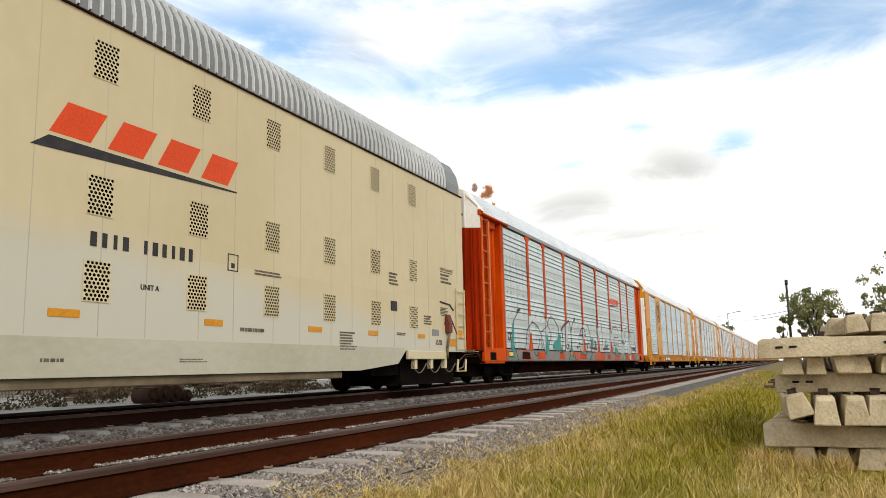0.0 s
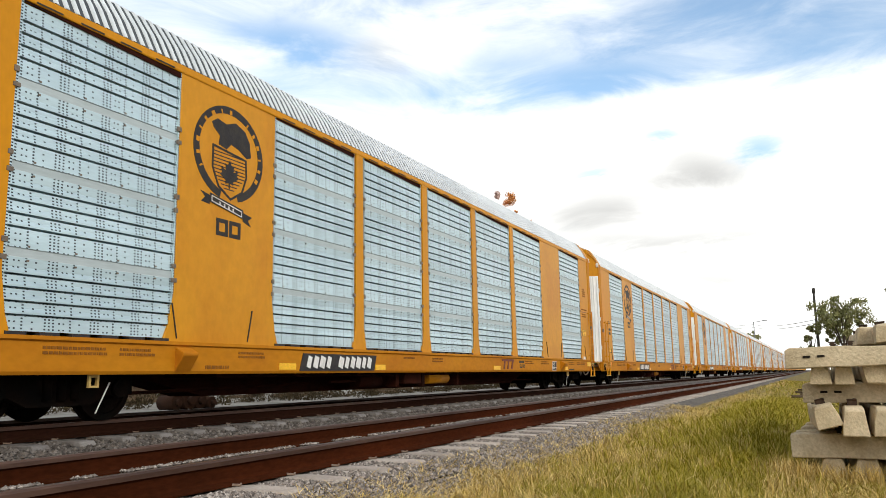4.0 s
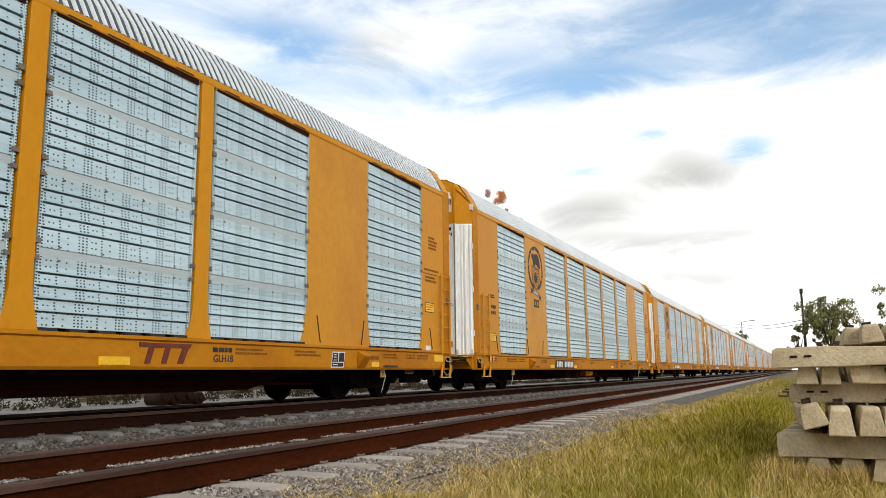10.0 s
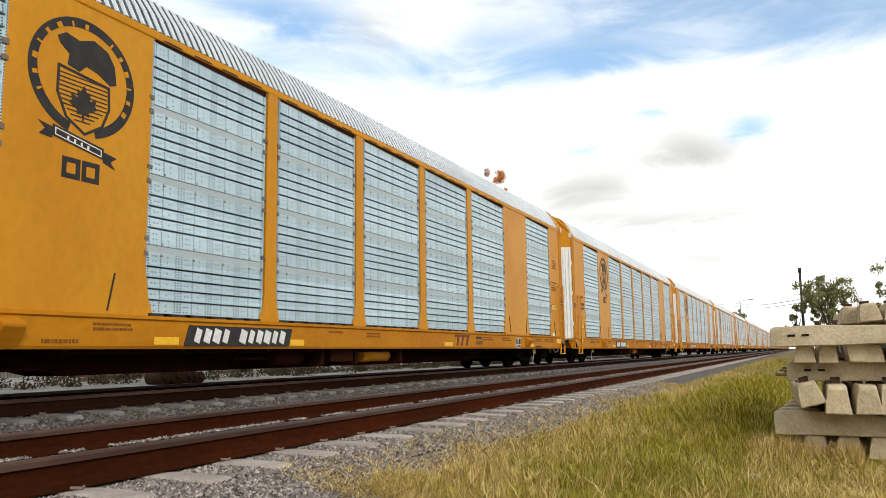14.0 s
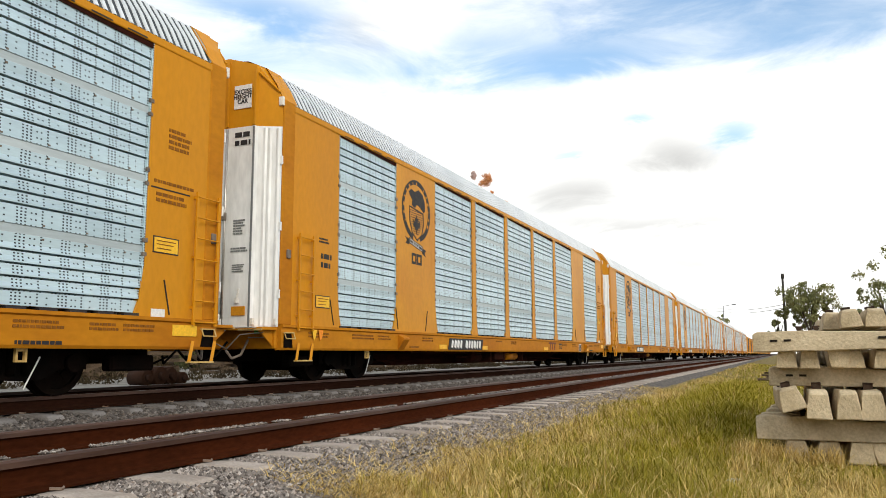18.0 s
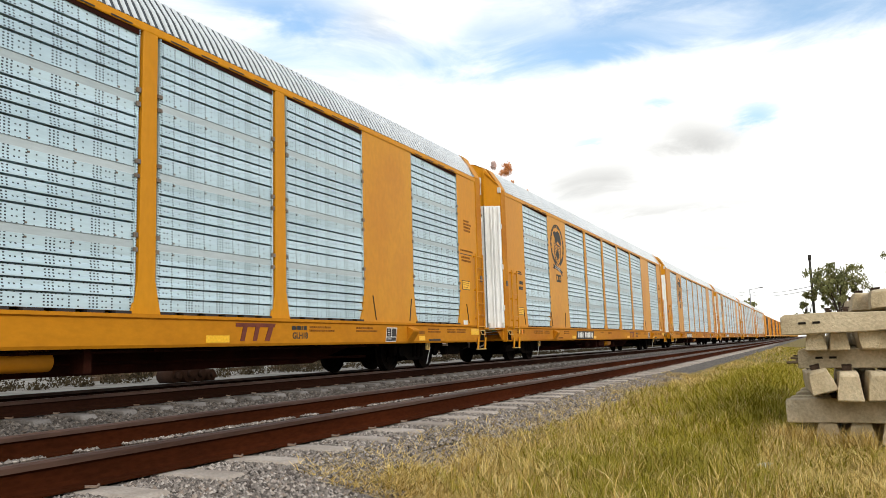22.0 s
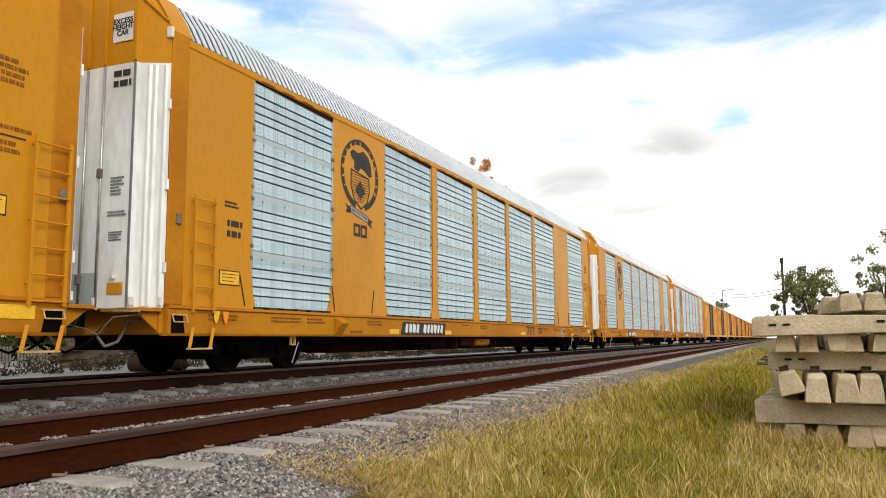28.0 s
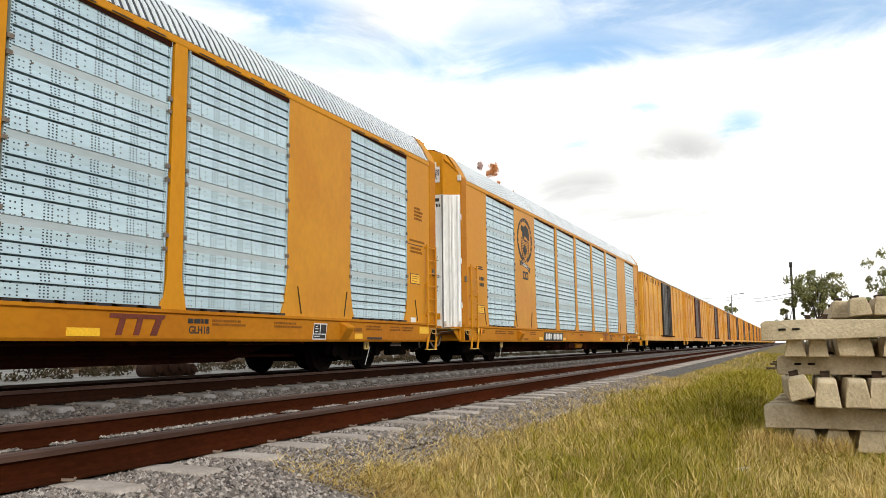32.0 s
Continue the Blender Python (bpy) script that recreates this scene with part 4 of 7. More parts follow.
    for a, b, za, zb in ((21.738, 21.945, 0.745, 0.915), (21.96, 22.165, 0.745, 0.915), (21.722, 22.128, 0.655, 0.728)):
        lean = (zb - za) * 0.17
        bm = B(); prism(bm, [(a, za), (b - lean * 0.4, za), (b, zb), (a + lean, zb)], "x", 1.545, 1.549); part("notice_field", bm, MARK, pl)
    for y, z, w in ((21.785, 0.772, 0.09), (21.79, 0.826, 0.10), (21.80, 0.872, 0.08), (21.76, 0.688, 0.17)):
        bm = B(); box(bm, 1.549, 1.551, y, y + w, z, z + 0.014); part("notice_line", bm, MARK_WHITE, pl)
    for y in (4.70, 22.80):
        bm = B(); prism(bm, [(1.54, 0.62), (1.70, 0.85), (1.70, 0.89), (1.54, 0.97)], "y", y - 0.15, y + 0.15)
        part("jacking_bracket", bm, YELLOW_SILL, sill, bevel=0.01)
    bm = B(); box(bm, 1.54, 1.548, 23.21, 23.50, 0.80, 0.875); part("data_plate", bm, STENCIL_BROWN, sill, "dull brown data plate")
    for y, w, r in ((0.9, 0.8, 2), (2.5, 0.9, 2), (3.6, 0.7, 2), (5.87, 0.78, 2), (11.2, 0.5, 1), (12.6, 0.7, 2), (19.0, 0.8, 2), (20.55, 0.9, 2), (23.68, 0.75, 2), (24.75, 0.5, 2), (25.3, 0.6, 2)):
        lettering("stencil", sill, STENCIL_BROWN, 1.54, y, 0.93, r, 0.035, w, rnd)
    lettering("stencil", sill, STENCIL_BROWN, 1.54, 5.15, 0.72, 1, 0.05, 0.5, rnd)
    lettering("stencil", sill, MARK, 1.54, 23.72, 0.69, 1, 0.045, 0.62, rnd)
    me = text_mesh("GLH18", 0.15); me.materials.append(MARK)
    o = new("stencil_text", me); o.parent = sill
    o.matrix_local = Matrix.Translation((1.542, 18.72, 0.76)) @ Euler((math.pi / 2, 0, math.pi / 2)).to_matrix().to_4x4()
    lettering("stencil", sill, MARK, 1.54, 18.48, 0.93, 1, 0.07, 0.42, rnd)
    # stencils and plates on the end sheets
    lettering("stencil", car, MARK, 1.515, 1.32, 2.45, 2, 0.10, 0.40, rnd)
    lettering("stencil", car, MARK, 1.515, 1.25, 2.75, 2, 0.035, 0.45, rnd)
    lettering("stencil", car, STENCIL_BROWN, 1.515, L - 1.2, 3.8, 4, 0.05, 0.5, rnd)
    lettering("stencil", car, STENCIL_BROWN, 1.515, L - 1.45, 3.0, 1, 0.045, 0.8, rnd)
    bm = B(); box(bm, 1.515, 1.52, L - 1.5, L - 0.72, 2.87, 2.89); part("stencil_line", bm, MARK, car)
    lettering("stencil", car, STENCIL_BROWN, 1.515, L - 1.4, 2.82, 2, 0.05, 0.65, rnd)
    for y, z in ((1.15, 1.40), (L - 1.42, 1.95)):
        bm = B(); box(bm, 1.515, 1.522, y, y + 0.5, z, z + 0.24); pl = part("warning_plate", bm, MARK, car, "black-bordered yellow warning plate")
        bm = B(); box(bm, 1.522, 1.526, y + 0.018, y + 0.482, z + 0.018, z + 0.222); part("plate_face", bm, REFLECT, pl)
        for dz in (0.06, 0.12, 0.17):
            bm = B(); box(bm, 1.526, 1.529, y + 0.07, y + 0.30 + dz * 0.8, z + dz, z + dz + 0.014); part("plate_line", bm, STENCIL_BROWN, pl)
    bm = B(); box(bm, 1.515, 1.523, 25.80, 26.06, 1.05, 1.16); part("tag_holder", bm, MARK_WHITE, car, "white routing card")
    bm = B(); rod(bm, (1.15, 12.98, 0.46), (1.15, 14.1, 0.46), 0.125, 14); part("air_tank", bm, YELLOW_SILL, car, "yellow air reservoir", 0.0)
    bm = B(); box(bm, 1.0, 1.35, 11.6, 12.4, 0.35, 0.6); part("brake_valve", bm, UNDER, car, bevel=0.02)
    bm = B(); rod(bm, (1.0, 10.1, 0.44), (1.0, 11.0, 0.44), 0.14, 14); rod(bm, (1.0, 9.2, 0.44), (1.0, 10.1, 0.44), 0.03, 6); part("brake_cylinder", bm, UNDER, car, "grimy brake cylinder")
    bm = B(); rod(bm, (1.25, 5.8, 0.56), (1.25, L - 5.8, 0.56), 0.022, 6); part("brake_pipe", bm, UNDER, car)
    bm = B(); rod(bm, (0.5, 4.6, 0.34), (0.5, 9.2, 0.42), 0.03, 6); part("brake_rod", bm, UNDER, car)
    bm = B(); rod(bm, (0.5, 14.6, 0.42), (0.5, L - 4.6, 0.34), 0.03, 6); part("brake_rod", bm, UNDER, car)
    for y in (11.3, 12.55, 14.5):
        bm = B(); box(bm, 1.05, 1.3, y, y + 0.12, 0.30, 0.62); part("hanger", bm, UNDER, car)
    for y in (3.32, 23.9):
        bm = B()
        box(bm, 1.40, 1.44, y - 0.075, y + 0.075, 0.44, 0.465); box(bm, 1.40, 1.44, y - 0.075, y + 0.075, 0.565, 0.60)
        box(bm, 1.40, 1.44, y - 0.075, y - 0.045, 0.465, 0.565); box(bm, 1.40, 1.44, y + 0.045, y + 0.075, 0.465, 0.565)
        part("tie_down", bm, EYE_PAINT, car, "pale yellow lifting eye")
        bm = B(); rod(bm, (1.30, y + 0.36, 0.50), (1.30, y + 0.16, 0.12), 0.010, 6); part("brake_lever", bm, STEEL, car)
    emblem(car)
    truck(car, 3.15); truck(car, L - 3.15)
    return car


# ---- the orange autorack with sprayed lettering ----
PRIMER = mat("grey_primer", (0.52, 0.52, 0.51), 0.6, 0, (0.38, 0.37, 0.36), 2, 0.7)
SILL_GREY = mat("patched_grey_sill", (0.20, 0.18, 0.17), 0.6, 0, (0.40, 0.07, 0.02), 0.7, 1.0, 12, 0.1, 0.05, 25, (1, 0.8, 0.3), low=0.52, high=0.56)
PURPLE = mat("purple_spray_paint", (0.055, 0.010, 0.030), 0.6, 0, (0.022, 0.008, 0.022), 3, 0.5)
DULL_PURPLE = mat("dull_purple_spray_paint", (0.115, 0.028, 0.052), 0.6, 0, (0.06, 0.018, 0.035), 6, 0.6)
TEAL = mat("teal_spray_paint", (0.02, 0.22, 0.19), 0.5, 0, (0.015, 0.16, 0.14), 3, 0.5)
BRIGHT_ORANGE = mat("bright_orange_paint", (0.66, 0.058, 0.004), 0.55, 0, (0.58, 0.05, 0.004), 3, 0.5)


def circle_points(c, z, r, n=14, turn=1.0):
    return [(c + r * math.cos(2 * math.pi * turn * i / n), z + r * math.sin(2 * math.pi * turn * i / n)) for i in range(n + 1)]


def build_orange():
    rnd = random.Random(23)
    car = root("autorack_car", "orange autorack rail car with sprayed graffiti on galvanised panels", "rail car")
    L = 27.3
    body_shell(car, L, 1.05, ORANGE)
    underframe(car, L, UNDER)
    bm = B()
    prism(bm, [(1.40, 0.66), (1.52, 0.66), (1.54, 0.70), (1.54, 1.02), (1.40, 1.06)], "y", 1.9, L - 1.9)
    sill = part("side_sill", bm, SILL_GREY, car, "grey sill with patches of orange")
    for a, b in ((0.0, 1.9), (L - 1.9, L)):
        bm = B(); box(bm, 1.30, 1.52, a, b, 0.66, 1.06)
        box(bm, 1.3, 1.5, a + 0.1, b - 0.1, 0.60, 0.67)
        part("end_step", bm, ORANGE, car, bevel=0.015)
        # flat black plate in place of the unlit hollow of the step
        bm = B(); box(bm, 1.515, 1.524, a + 0.45, a + 0.95, 0.70, 0.93); part("step_pocket", bm, BLACK, car, "flat black plate for the unlit step opening")
    posts = [4.47, 6.46, 9.30, 12.15, 15.0, 17.85, 20.85, 22.85]
    edges = [1.9] + posts + [25.42]
    for a, b in zip(edges, edges[1:]):
        bm = B(); slats(bm, 0, b - a - 0.14)
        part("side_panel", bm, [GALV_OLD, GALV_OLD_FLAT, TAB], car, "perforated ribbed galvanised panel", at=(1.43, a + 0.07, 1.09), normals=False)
    up = low = None
    for i, c in enumerate(posts):
        if up is None:
            bm = B()
            prism(bm, [(-0.10, 2.2), (0.10, 2.2), (0.10, 4.82), (0.26, 4.9), (0.26, 4.99), (-0.26, 4.99), (-0.26, 4.9), (-0.10, 4.82)], "x", 1.42, 1.525)
            up = part("side_post", bm, ORANGE, car, bevel=0.01, at=(0, c, 0))
            bm = B()
            prism(bm, [(-0.26, 1.04), (0.26, 1.04), (0.18, 1.3), (0.10, 1.65), (0.10, 2.2), (-0.10, 2.2), (-0.10, 1.65), (-0.18, 1.3)], "x", 1.42, 1.525)
            low = part("post_foot", bm, PRIMER, up, bevel=0.01)
        else:
            u = same_part(up, car, (0, c, 0))
            same_part(low, u)
        f = B(); prism(f, [(c - 0.25, 1.045), (c + 0.25, 1.045), (c + 0.16, 1.3), (c + 0.09, 1.62), (c - 0.09, 1.62), (c - 0.16, 1.3)], "x", 1.526, 1.530)
        if i in (0, 1, 3, 4, 5):
            part("foot_patch", f, TEAL if i == 1 else ORANGE, car)
        else:
            f.free()
    me = text_mesh("C/S", 0.30); me.materials.append(MARK)
    o = new("sprayed_text", me); o.parent = car
    o.matrix_local = Matrix.Translation((1.530, 9.34, 1.22)) @ Euler((math.pi / 2, 0, math.pi / 2)).to_matrix().to_4x4()
    # ladder bays at both ends
    for a, s in ((0.0, 1), (L, -1)):
        def span(u, v):
            return min(a + s * u, a + s * v), max(a + s * u, a + s * v)
        bm = B(); box(bm, 1.24, 1.30, *span(0, 1.9), 1.05, 5.05)
        part("bay_wall", bm, ORANGE, car)
        for u, v, x in ((1.66, 1.92, 1.52), (1.42, 1.56, 1.36), (0.62, 0.74, 1.44), (0.0, 0.05, 1.50)):
            bm = B(); box(bm, 1.28, x, *span(u, v), 1.05, 5.0)
            part("bay_post", bm, ORANGE, car, bevel=0.015)
        bm = B(); prism(bm, [(1.52, 4.98), (1.60, 5.0), (1.60, 5.05), (1.2, 5.10), (1.2, 4.98)], "y", *span(0, 2.3))
        part("bay_lintel", bm, ORANGE, car, bevel=0.01)
        bm = B(); box(bm, 1.30, 1.42, *span(0.8, 1.5), 4.75, 4.98); part("bay_bracket", bm, ORANGE, car, bevel=0.02)
        bm = B(); rod(bm, (1.36, a + s * 0.85, 1.12), (1.36, a + s * 0.80, 1.75), 0.03, 6); box(bm, 1.30, 1.42, *span(0.8, 1.0), 1.70, 1.78)
        part("lock_lever", bm, ORANGE_RED, car)
        bm = B(); box(bm, 1.50, 1.56, *span(0.52, 0.60), 1.0, 4.9); part("ladder_rail", bm, ORANGE_FADED, car, bevel=0.01)
        ladder(car, a + (0.07 if s > 0 else -0.59), 1.0, 4.95, 0.50, 9, ORANGE_FADED, x=1.50, step=False)
    bm = B(); prism(bm, [(1.42, 4.98), (1.54, 4.98), (1.54, 5.09), (1.42, 5.09)], "y", 2.3, L - 2.3)
    part("top_rail", bm, ROOF_DARK, car)
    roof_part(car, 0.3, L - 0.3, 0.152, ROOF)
    end_door(car, 0.0, -1, ORANGE, ORANGE_RED, False, rnd, top_mat=WHITE, bar=ORANGE_RED)
    end_door(car, L, 1, ORANGE, ORANGE_RED, False, rnd, top_mat=WHITE, bar=ORANGE_RED)
    me = text_mesh("EXCESS HEIGHT CAR", 0.125); me.materials.append(MARK)
    o = new("stencil_text", me); o.parent = car
    o.matrix_local = Matrix.Translation((0.50, -0.335, 4.98)) @ Euler((math.pi / 2, 0, 0)).to_matrix().to_4x4()
    lettering("stencil", car, RUST_RED, 1.185, 0.95, 3.1, 2, 0.12, 0.5, rnd)
    bm = B(); box(bm, 1.54, 1.548, 2.05, 2.5, 0.80, 0.98); pl = part("warning_plate", bm, MARK, sill)
    bm = B(); box(bm, 1.548, 1.552, 2.08, 2.47, 0.83, 0.95); part("plate_face", bm, REFLECT, pl)
    # sprayed strokes and patches
    layer = [0]

    def face(q):
        """How far the surface stands out at this place: sill, post or panel."""
        return 1.544 if q[1] < 1.04 else 1.530 if any(abs(q[0] - c) < 0.13 for c in posts) else 1.507

    def spray(pts, width=0.036, paint=PURPLE):
        layer[0] += 1
        lift = 0.0012 * (layer[0] % 5)
        bm = B(); ribbon(bm, smooth_line(pts, 8) if pts[0] != pts[-1] else pts, width, 0, lambda q: face(q) + lift)
        tagged(part("spray_stroke", bm, paint, car), kind="stuff")

    def patch(pts, paint=TEAL, lift=0.0):
        """A patch of paint, cut at the top of the sill so that each half lies on its own surface."""
        for keep, x in ((1, 1.5085), (-1, 1.5425)):
            out = []
            for a, b in zip(pts, pts[1:] + pts[:1]):
                ina, inb = (a[1] - 1.05) * keep > 0, (b[1] - 1.05) * keep > 0
                if ina:
                    out.append(a)
                if ina != inb:
                    t = (1.05 - a[1]) / (b[1] - a[1])
                    out.append((a[0] + t * (b[0] - a[0]), 1.05))
            if len(out) > 2:
                bm = B(); prism(bm, out, "x", x - 0.006, x + lift)
                part("spray_patch", bm, paint, car)

    spray([(3.31, 2.35), (2.97, 2.11), (2.72, 1.93), (2.68, 1.56), (2.73, 1.14), (2.99, 0.70)])
    spray([(3.10, 2.30), (3.45, 2.38)], 0.11, DULL_PURPLE)
    spray([(4.01, 1.18), (4.08, 1.58), (4.42, 1.89), (4.91, 2.0), (5.55, 1.79), (5.95, 1.37), (6.31, 0.80)])
    spray([(4.70, 0.98), (5.10, 0.85), (5.45, 1.22), (5.60, 1.45), (5.95, 1.10), (6.15, 0.9)])
    spray([(5.97, 2.46), (6.34, 2.23), (6.54, 2.05)])
    spray([(5.68, 1.67), (6.40, 1.90), (7.0, 2.28), (7.47, 2.25), (8.13, 1.88), (8.01, 1.17)])
    spray([(6.62, 1.98), (7.02, 1.66), (6.7, 1.2)])
    spray([(8.52, 1.87), (8.77, 1.99), (9.14, 2.13), (9.77, 2.28)], 0.10, DULL_PURPLE)
    spray([(8.59, 1.85), (8.69, 1.65), (8.72, 1.45), (8.66, 1.24), (8.50, 1.00), (8.1, 0.98)], 0.052)
    spray([(9.77, 2.28), (9.93, 2.05), (10.01, 1.78), (10.03, 1.47), (10.13, 1.17), (10.32, 0.94), (10.51, 0.69)], 0.044)
    spray([(10.69, 2.39), (10.38, 2.21), (10.17, 2.0), (10.04, 1.71), (10.03, 1.40), (9.91, 1.16), (9.68, 0.93), (9.37, 0.69)], 0.044)
    spray([(10.60, 2.33), (10.75, 2.42)], 0.14, DULL_PURPLE)
    spray([(9.13, 2.05), (9.10, 1.6), (9.02, 1.06)], 0.03)
    spray([(11.48, 1.76), (11.67, 1.95), (11.94, 2.07), (12.3, 2.02), (12.54, 1.77)], 0.048)
    spray([(11.45, 1.755), (12.54, 1.765)], 0.07)
    spray([(11.30, 1.40), (11.44, 1.19), (11.71, 0.98), (12.06, 0.92), (12.41, 0.98), (12.66, 1.15), (12.94, 1.38)], 0.044)
    spray([(11.30, 1.40), (11.9, 1.36), (12.91, 1.38)], 0.040)
    spray([(12.88, 2.27), (13.16, 2.10), (13.39, 1.82), (13.52, 1.43), (13.55, 1.08), (13.28, 0.83), (12.93, 0.65)], 0.040)
    spray([(12.66, 1.15), (13.02, 1.45), (13.27, 1.32), (13.57, 1.03)])
    spray([(13.58, 1.24), (14.68, 1.20)], 0.09, DULL_PURPLE)
    spray([(15.08, 2.41), (14.69, 2.04), (15.04, 1.77), (15.12, 1.55), (15.16, 1.08), (17.59, 1.08)], 0.04)
    spray([(15.86, 2.44), (15.93, 1.22)], 0.036)
    spray([(15.93, 1.22), (17.32, 1.24)], 0.09, DULL_PURPLE)
    spray([(17.89, 2.58), (17.6, 2.36), (17.94, 2.0), (18.33, 2.29), (18.96, 2.38), (19.6, 2.33), (19.82, 2.07), (19.6, 1.87), (18.72, 1.85)], 0.040)
    spray([(18.72, 1.85), (18.71, 1.47), (19.4, 1.49), (19.8, 1.40), (19.85, 1.20), (19.7, 0.97), (19.3, 0.89), (18.8, 0.93), (18.6, 1.05)], 0.044)
    spray([(17.31, 0.89), (17.73, 1.21), (18.11, 1.35), (18.52, 1.15)])
    spray([(20.54, 2.54), (20.77, 2.43), (20.97, 2.24), (21.01, 2.02), (20.91, 1.78), (20.69, 1.65)], 0.044)
    spray([(20.69, 1.65), (20.97, 1.53), (21.06, 1.27), (21.0, 1.05), (20.74, 0.86), (20.41, 0.65)], 0.044)
    spray([(22.11, 2.49), (21.78, 2.32), (21.61, 2.09), (21.57, 1.89), (21.68, 1.74), (21.98, 1.73)], 0.040)
    spray([(21.98, 1.73), (21.5, 1.65), (21.26, 1.47), (21.21, 1.21), (21.31, 0.98), (21.5, 0.80), (21.71, 0.63)], 0.040)
    spray([(20.62, 1.66), (20.98, 1.62)], 0.12, DULL_PURPLE)
    for c, z, r in ((23.15, 2.0, 0.30), (23.08, 1.15, 0.34), (2.25, 1.45, 0.12), (2.50, 1.42, 0.13), (14.20, 1.40, 0.13), (14.45, 1.42, 0.12), (16.7, 1.50, 0.16), (24.55, 1.30, 0.13)):
        spray(circle_points(c, z, r, 16), 0.040)
    spray([(24.18, 2.41), (24.45, 2.20), (24.51, 1.96), (24.35, 1.75), (24.63, 1.53), (24.72, 1.24), (24.61, 0.99), (24.1, 0.65)], 0.040)
    # small tags, too worn to read
    lettering("spray_tag", car, PURPLE, 1.504, 23.72, 1.40, 1, 0.17, 0.72, rnd)
    lettering("spray_tag", car, MARK, 1.504, 10.9, 1.30, 1, 0.12, 0.22, rnd)
    patch([(2.70, 0.72), (2.78, 1.95), (2.58, 1.80), (2.40, 1.0), (2.0, 0.98), (2.05, 0.74)])
    patch([(4.45, 1.06), (4.66, 1.08), (4.60, 1.50), (4.48, 1.62)])
    patch([(6.2, 0.9), (6.55, 0.9), (6.62, 1.55), (6.42, 1.62)])
    patch([(7.7, 1.06), (8.52, 1.07), (8.35, 1.40), (8.42, 1.66), (8.05, 1.72), (7.95, 1.5), (7.4, 1.35), (7.3, 1.15)])
    patch([(9.40, 0.705), (10.47, 0.705), (10.15, 1.10), (10.02, 1.28), (9.88, 1.08)])
    patch([(10.0, 0.78), (10.25, 0.78), (10.28, 1.0), (10.02, 1.0)], ORANGE, 0.0015)
    patch([(9.55, 0.93), (9.95, 0.93), (9.92, 1.02), (9.5, 1.02)], AMBER, 0.0015)
    patch([(11.85, 0.95), (12.3, 0.95), (12.2, 1.3), (12.0, 1.05)])
    patch([(12.95, 0.70), (13.48, 0.72), (13.56, 1.0), (13.40, 1.0)])
    patch([(13.55, 1.25), (13.9, 1.3), (14.0, 1.62), (13.75, 1.72), (13.6, 1.6)])
    patch([(16.2, 1.28), (17.1, 1.30), (17.2, 1.46), (16.5, 1.44)])
    patch([(16.9, 0.72), (17.6, 0.72), (17.5, 1.0), (17.25, 1.06)])
    patch([(18.75, 1.0), (19.5, 0.98), (19.6, 1.25), (18.85, 1.38)])
    patch([(20.3, 0.70), (21.6, 0.70), (21.28, 1.0), (21.15, 1.45), (21.30, 1.80), (21.05, 1.60), (21.1, 1.2), (21.0, 1.02)])
    patch([(22.9, 1.0), (23.25, 0.98), (23.3, 1.2), (22.95, 1.28)])
    patch([(24.0, 0.72), (25.2, 0.70), (24.75, 0.98), (24.7, 1.5), (24.55, 1.1)])
    for y, w, m in ((3.4, 0.9, UNDER), (5.2, 0.9, ORANGE), (8.1, 0.75, ORANGE), (11.2, 1.2, ORANGE), (15.2, 1.0, ORANGE), (16.7, 0.8, ORANGE), (21.5, 0.9, ORANGE), (22.5, 0.5, PRIMER), (23.3, 1.0, ORANGE), (20.6, 0.4, AMBER)):
        bm = B(); prism(bm, [(y, 0.74), (y + w, 0.73), (y + w - 0.05, 0.96), (y + 0.05, 0.98)], "x", 1.54, 1.543)
        part("paint_patch", bm, m, sill)
    # company mark: slanted plain blocks over a dark wedge
    bm = B()
    for i in range(4):
        y = 18.05 + i * 0.55
        prism(bm, [(y, 3.55), (y + 0.42, 3.55), (y + 0.55, 3.82), (y + 0.13, 3.82)], "x", 1.49, 1.508)
    mk = tagged(part("company_mark", bm, BRIGHT_ORANGE, car, "orange slanted company mark"), kind="stuff")
    bm = B(); prism(bm, [(17.9, 3.38), (18.0, 3.48), (20.2, 3.52), (20.2, 3.5)], "x", 1.49, 1.508)
    part("mark_wedge", bm, MARK, mk)
    truck(car, 3.2); truck(car, L - 3.2)
    return car


# ---- the cream enclosed car ----
SKIRT = mat("dusty_cream_skirt", (0.47, 0.435, 0.33), 0.6, 0, (0.40, 0.36, 0.26), 0.5, 0.8, 10, 0.05, 0.06, 20, (1, 0.5, 1))
SILL_DIRTY = mat("grimy_cream_sill", (0.20, 0.155, 0.095), 0.8, 0, (0.10, 0.07, 0.04), 0.8, 0.8, 10, 0.1, 0.06, 20)


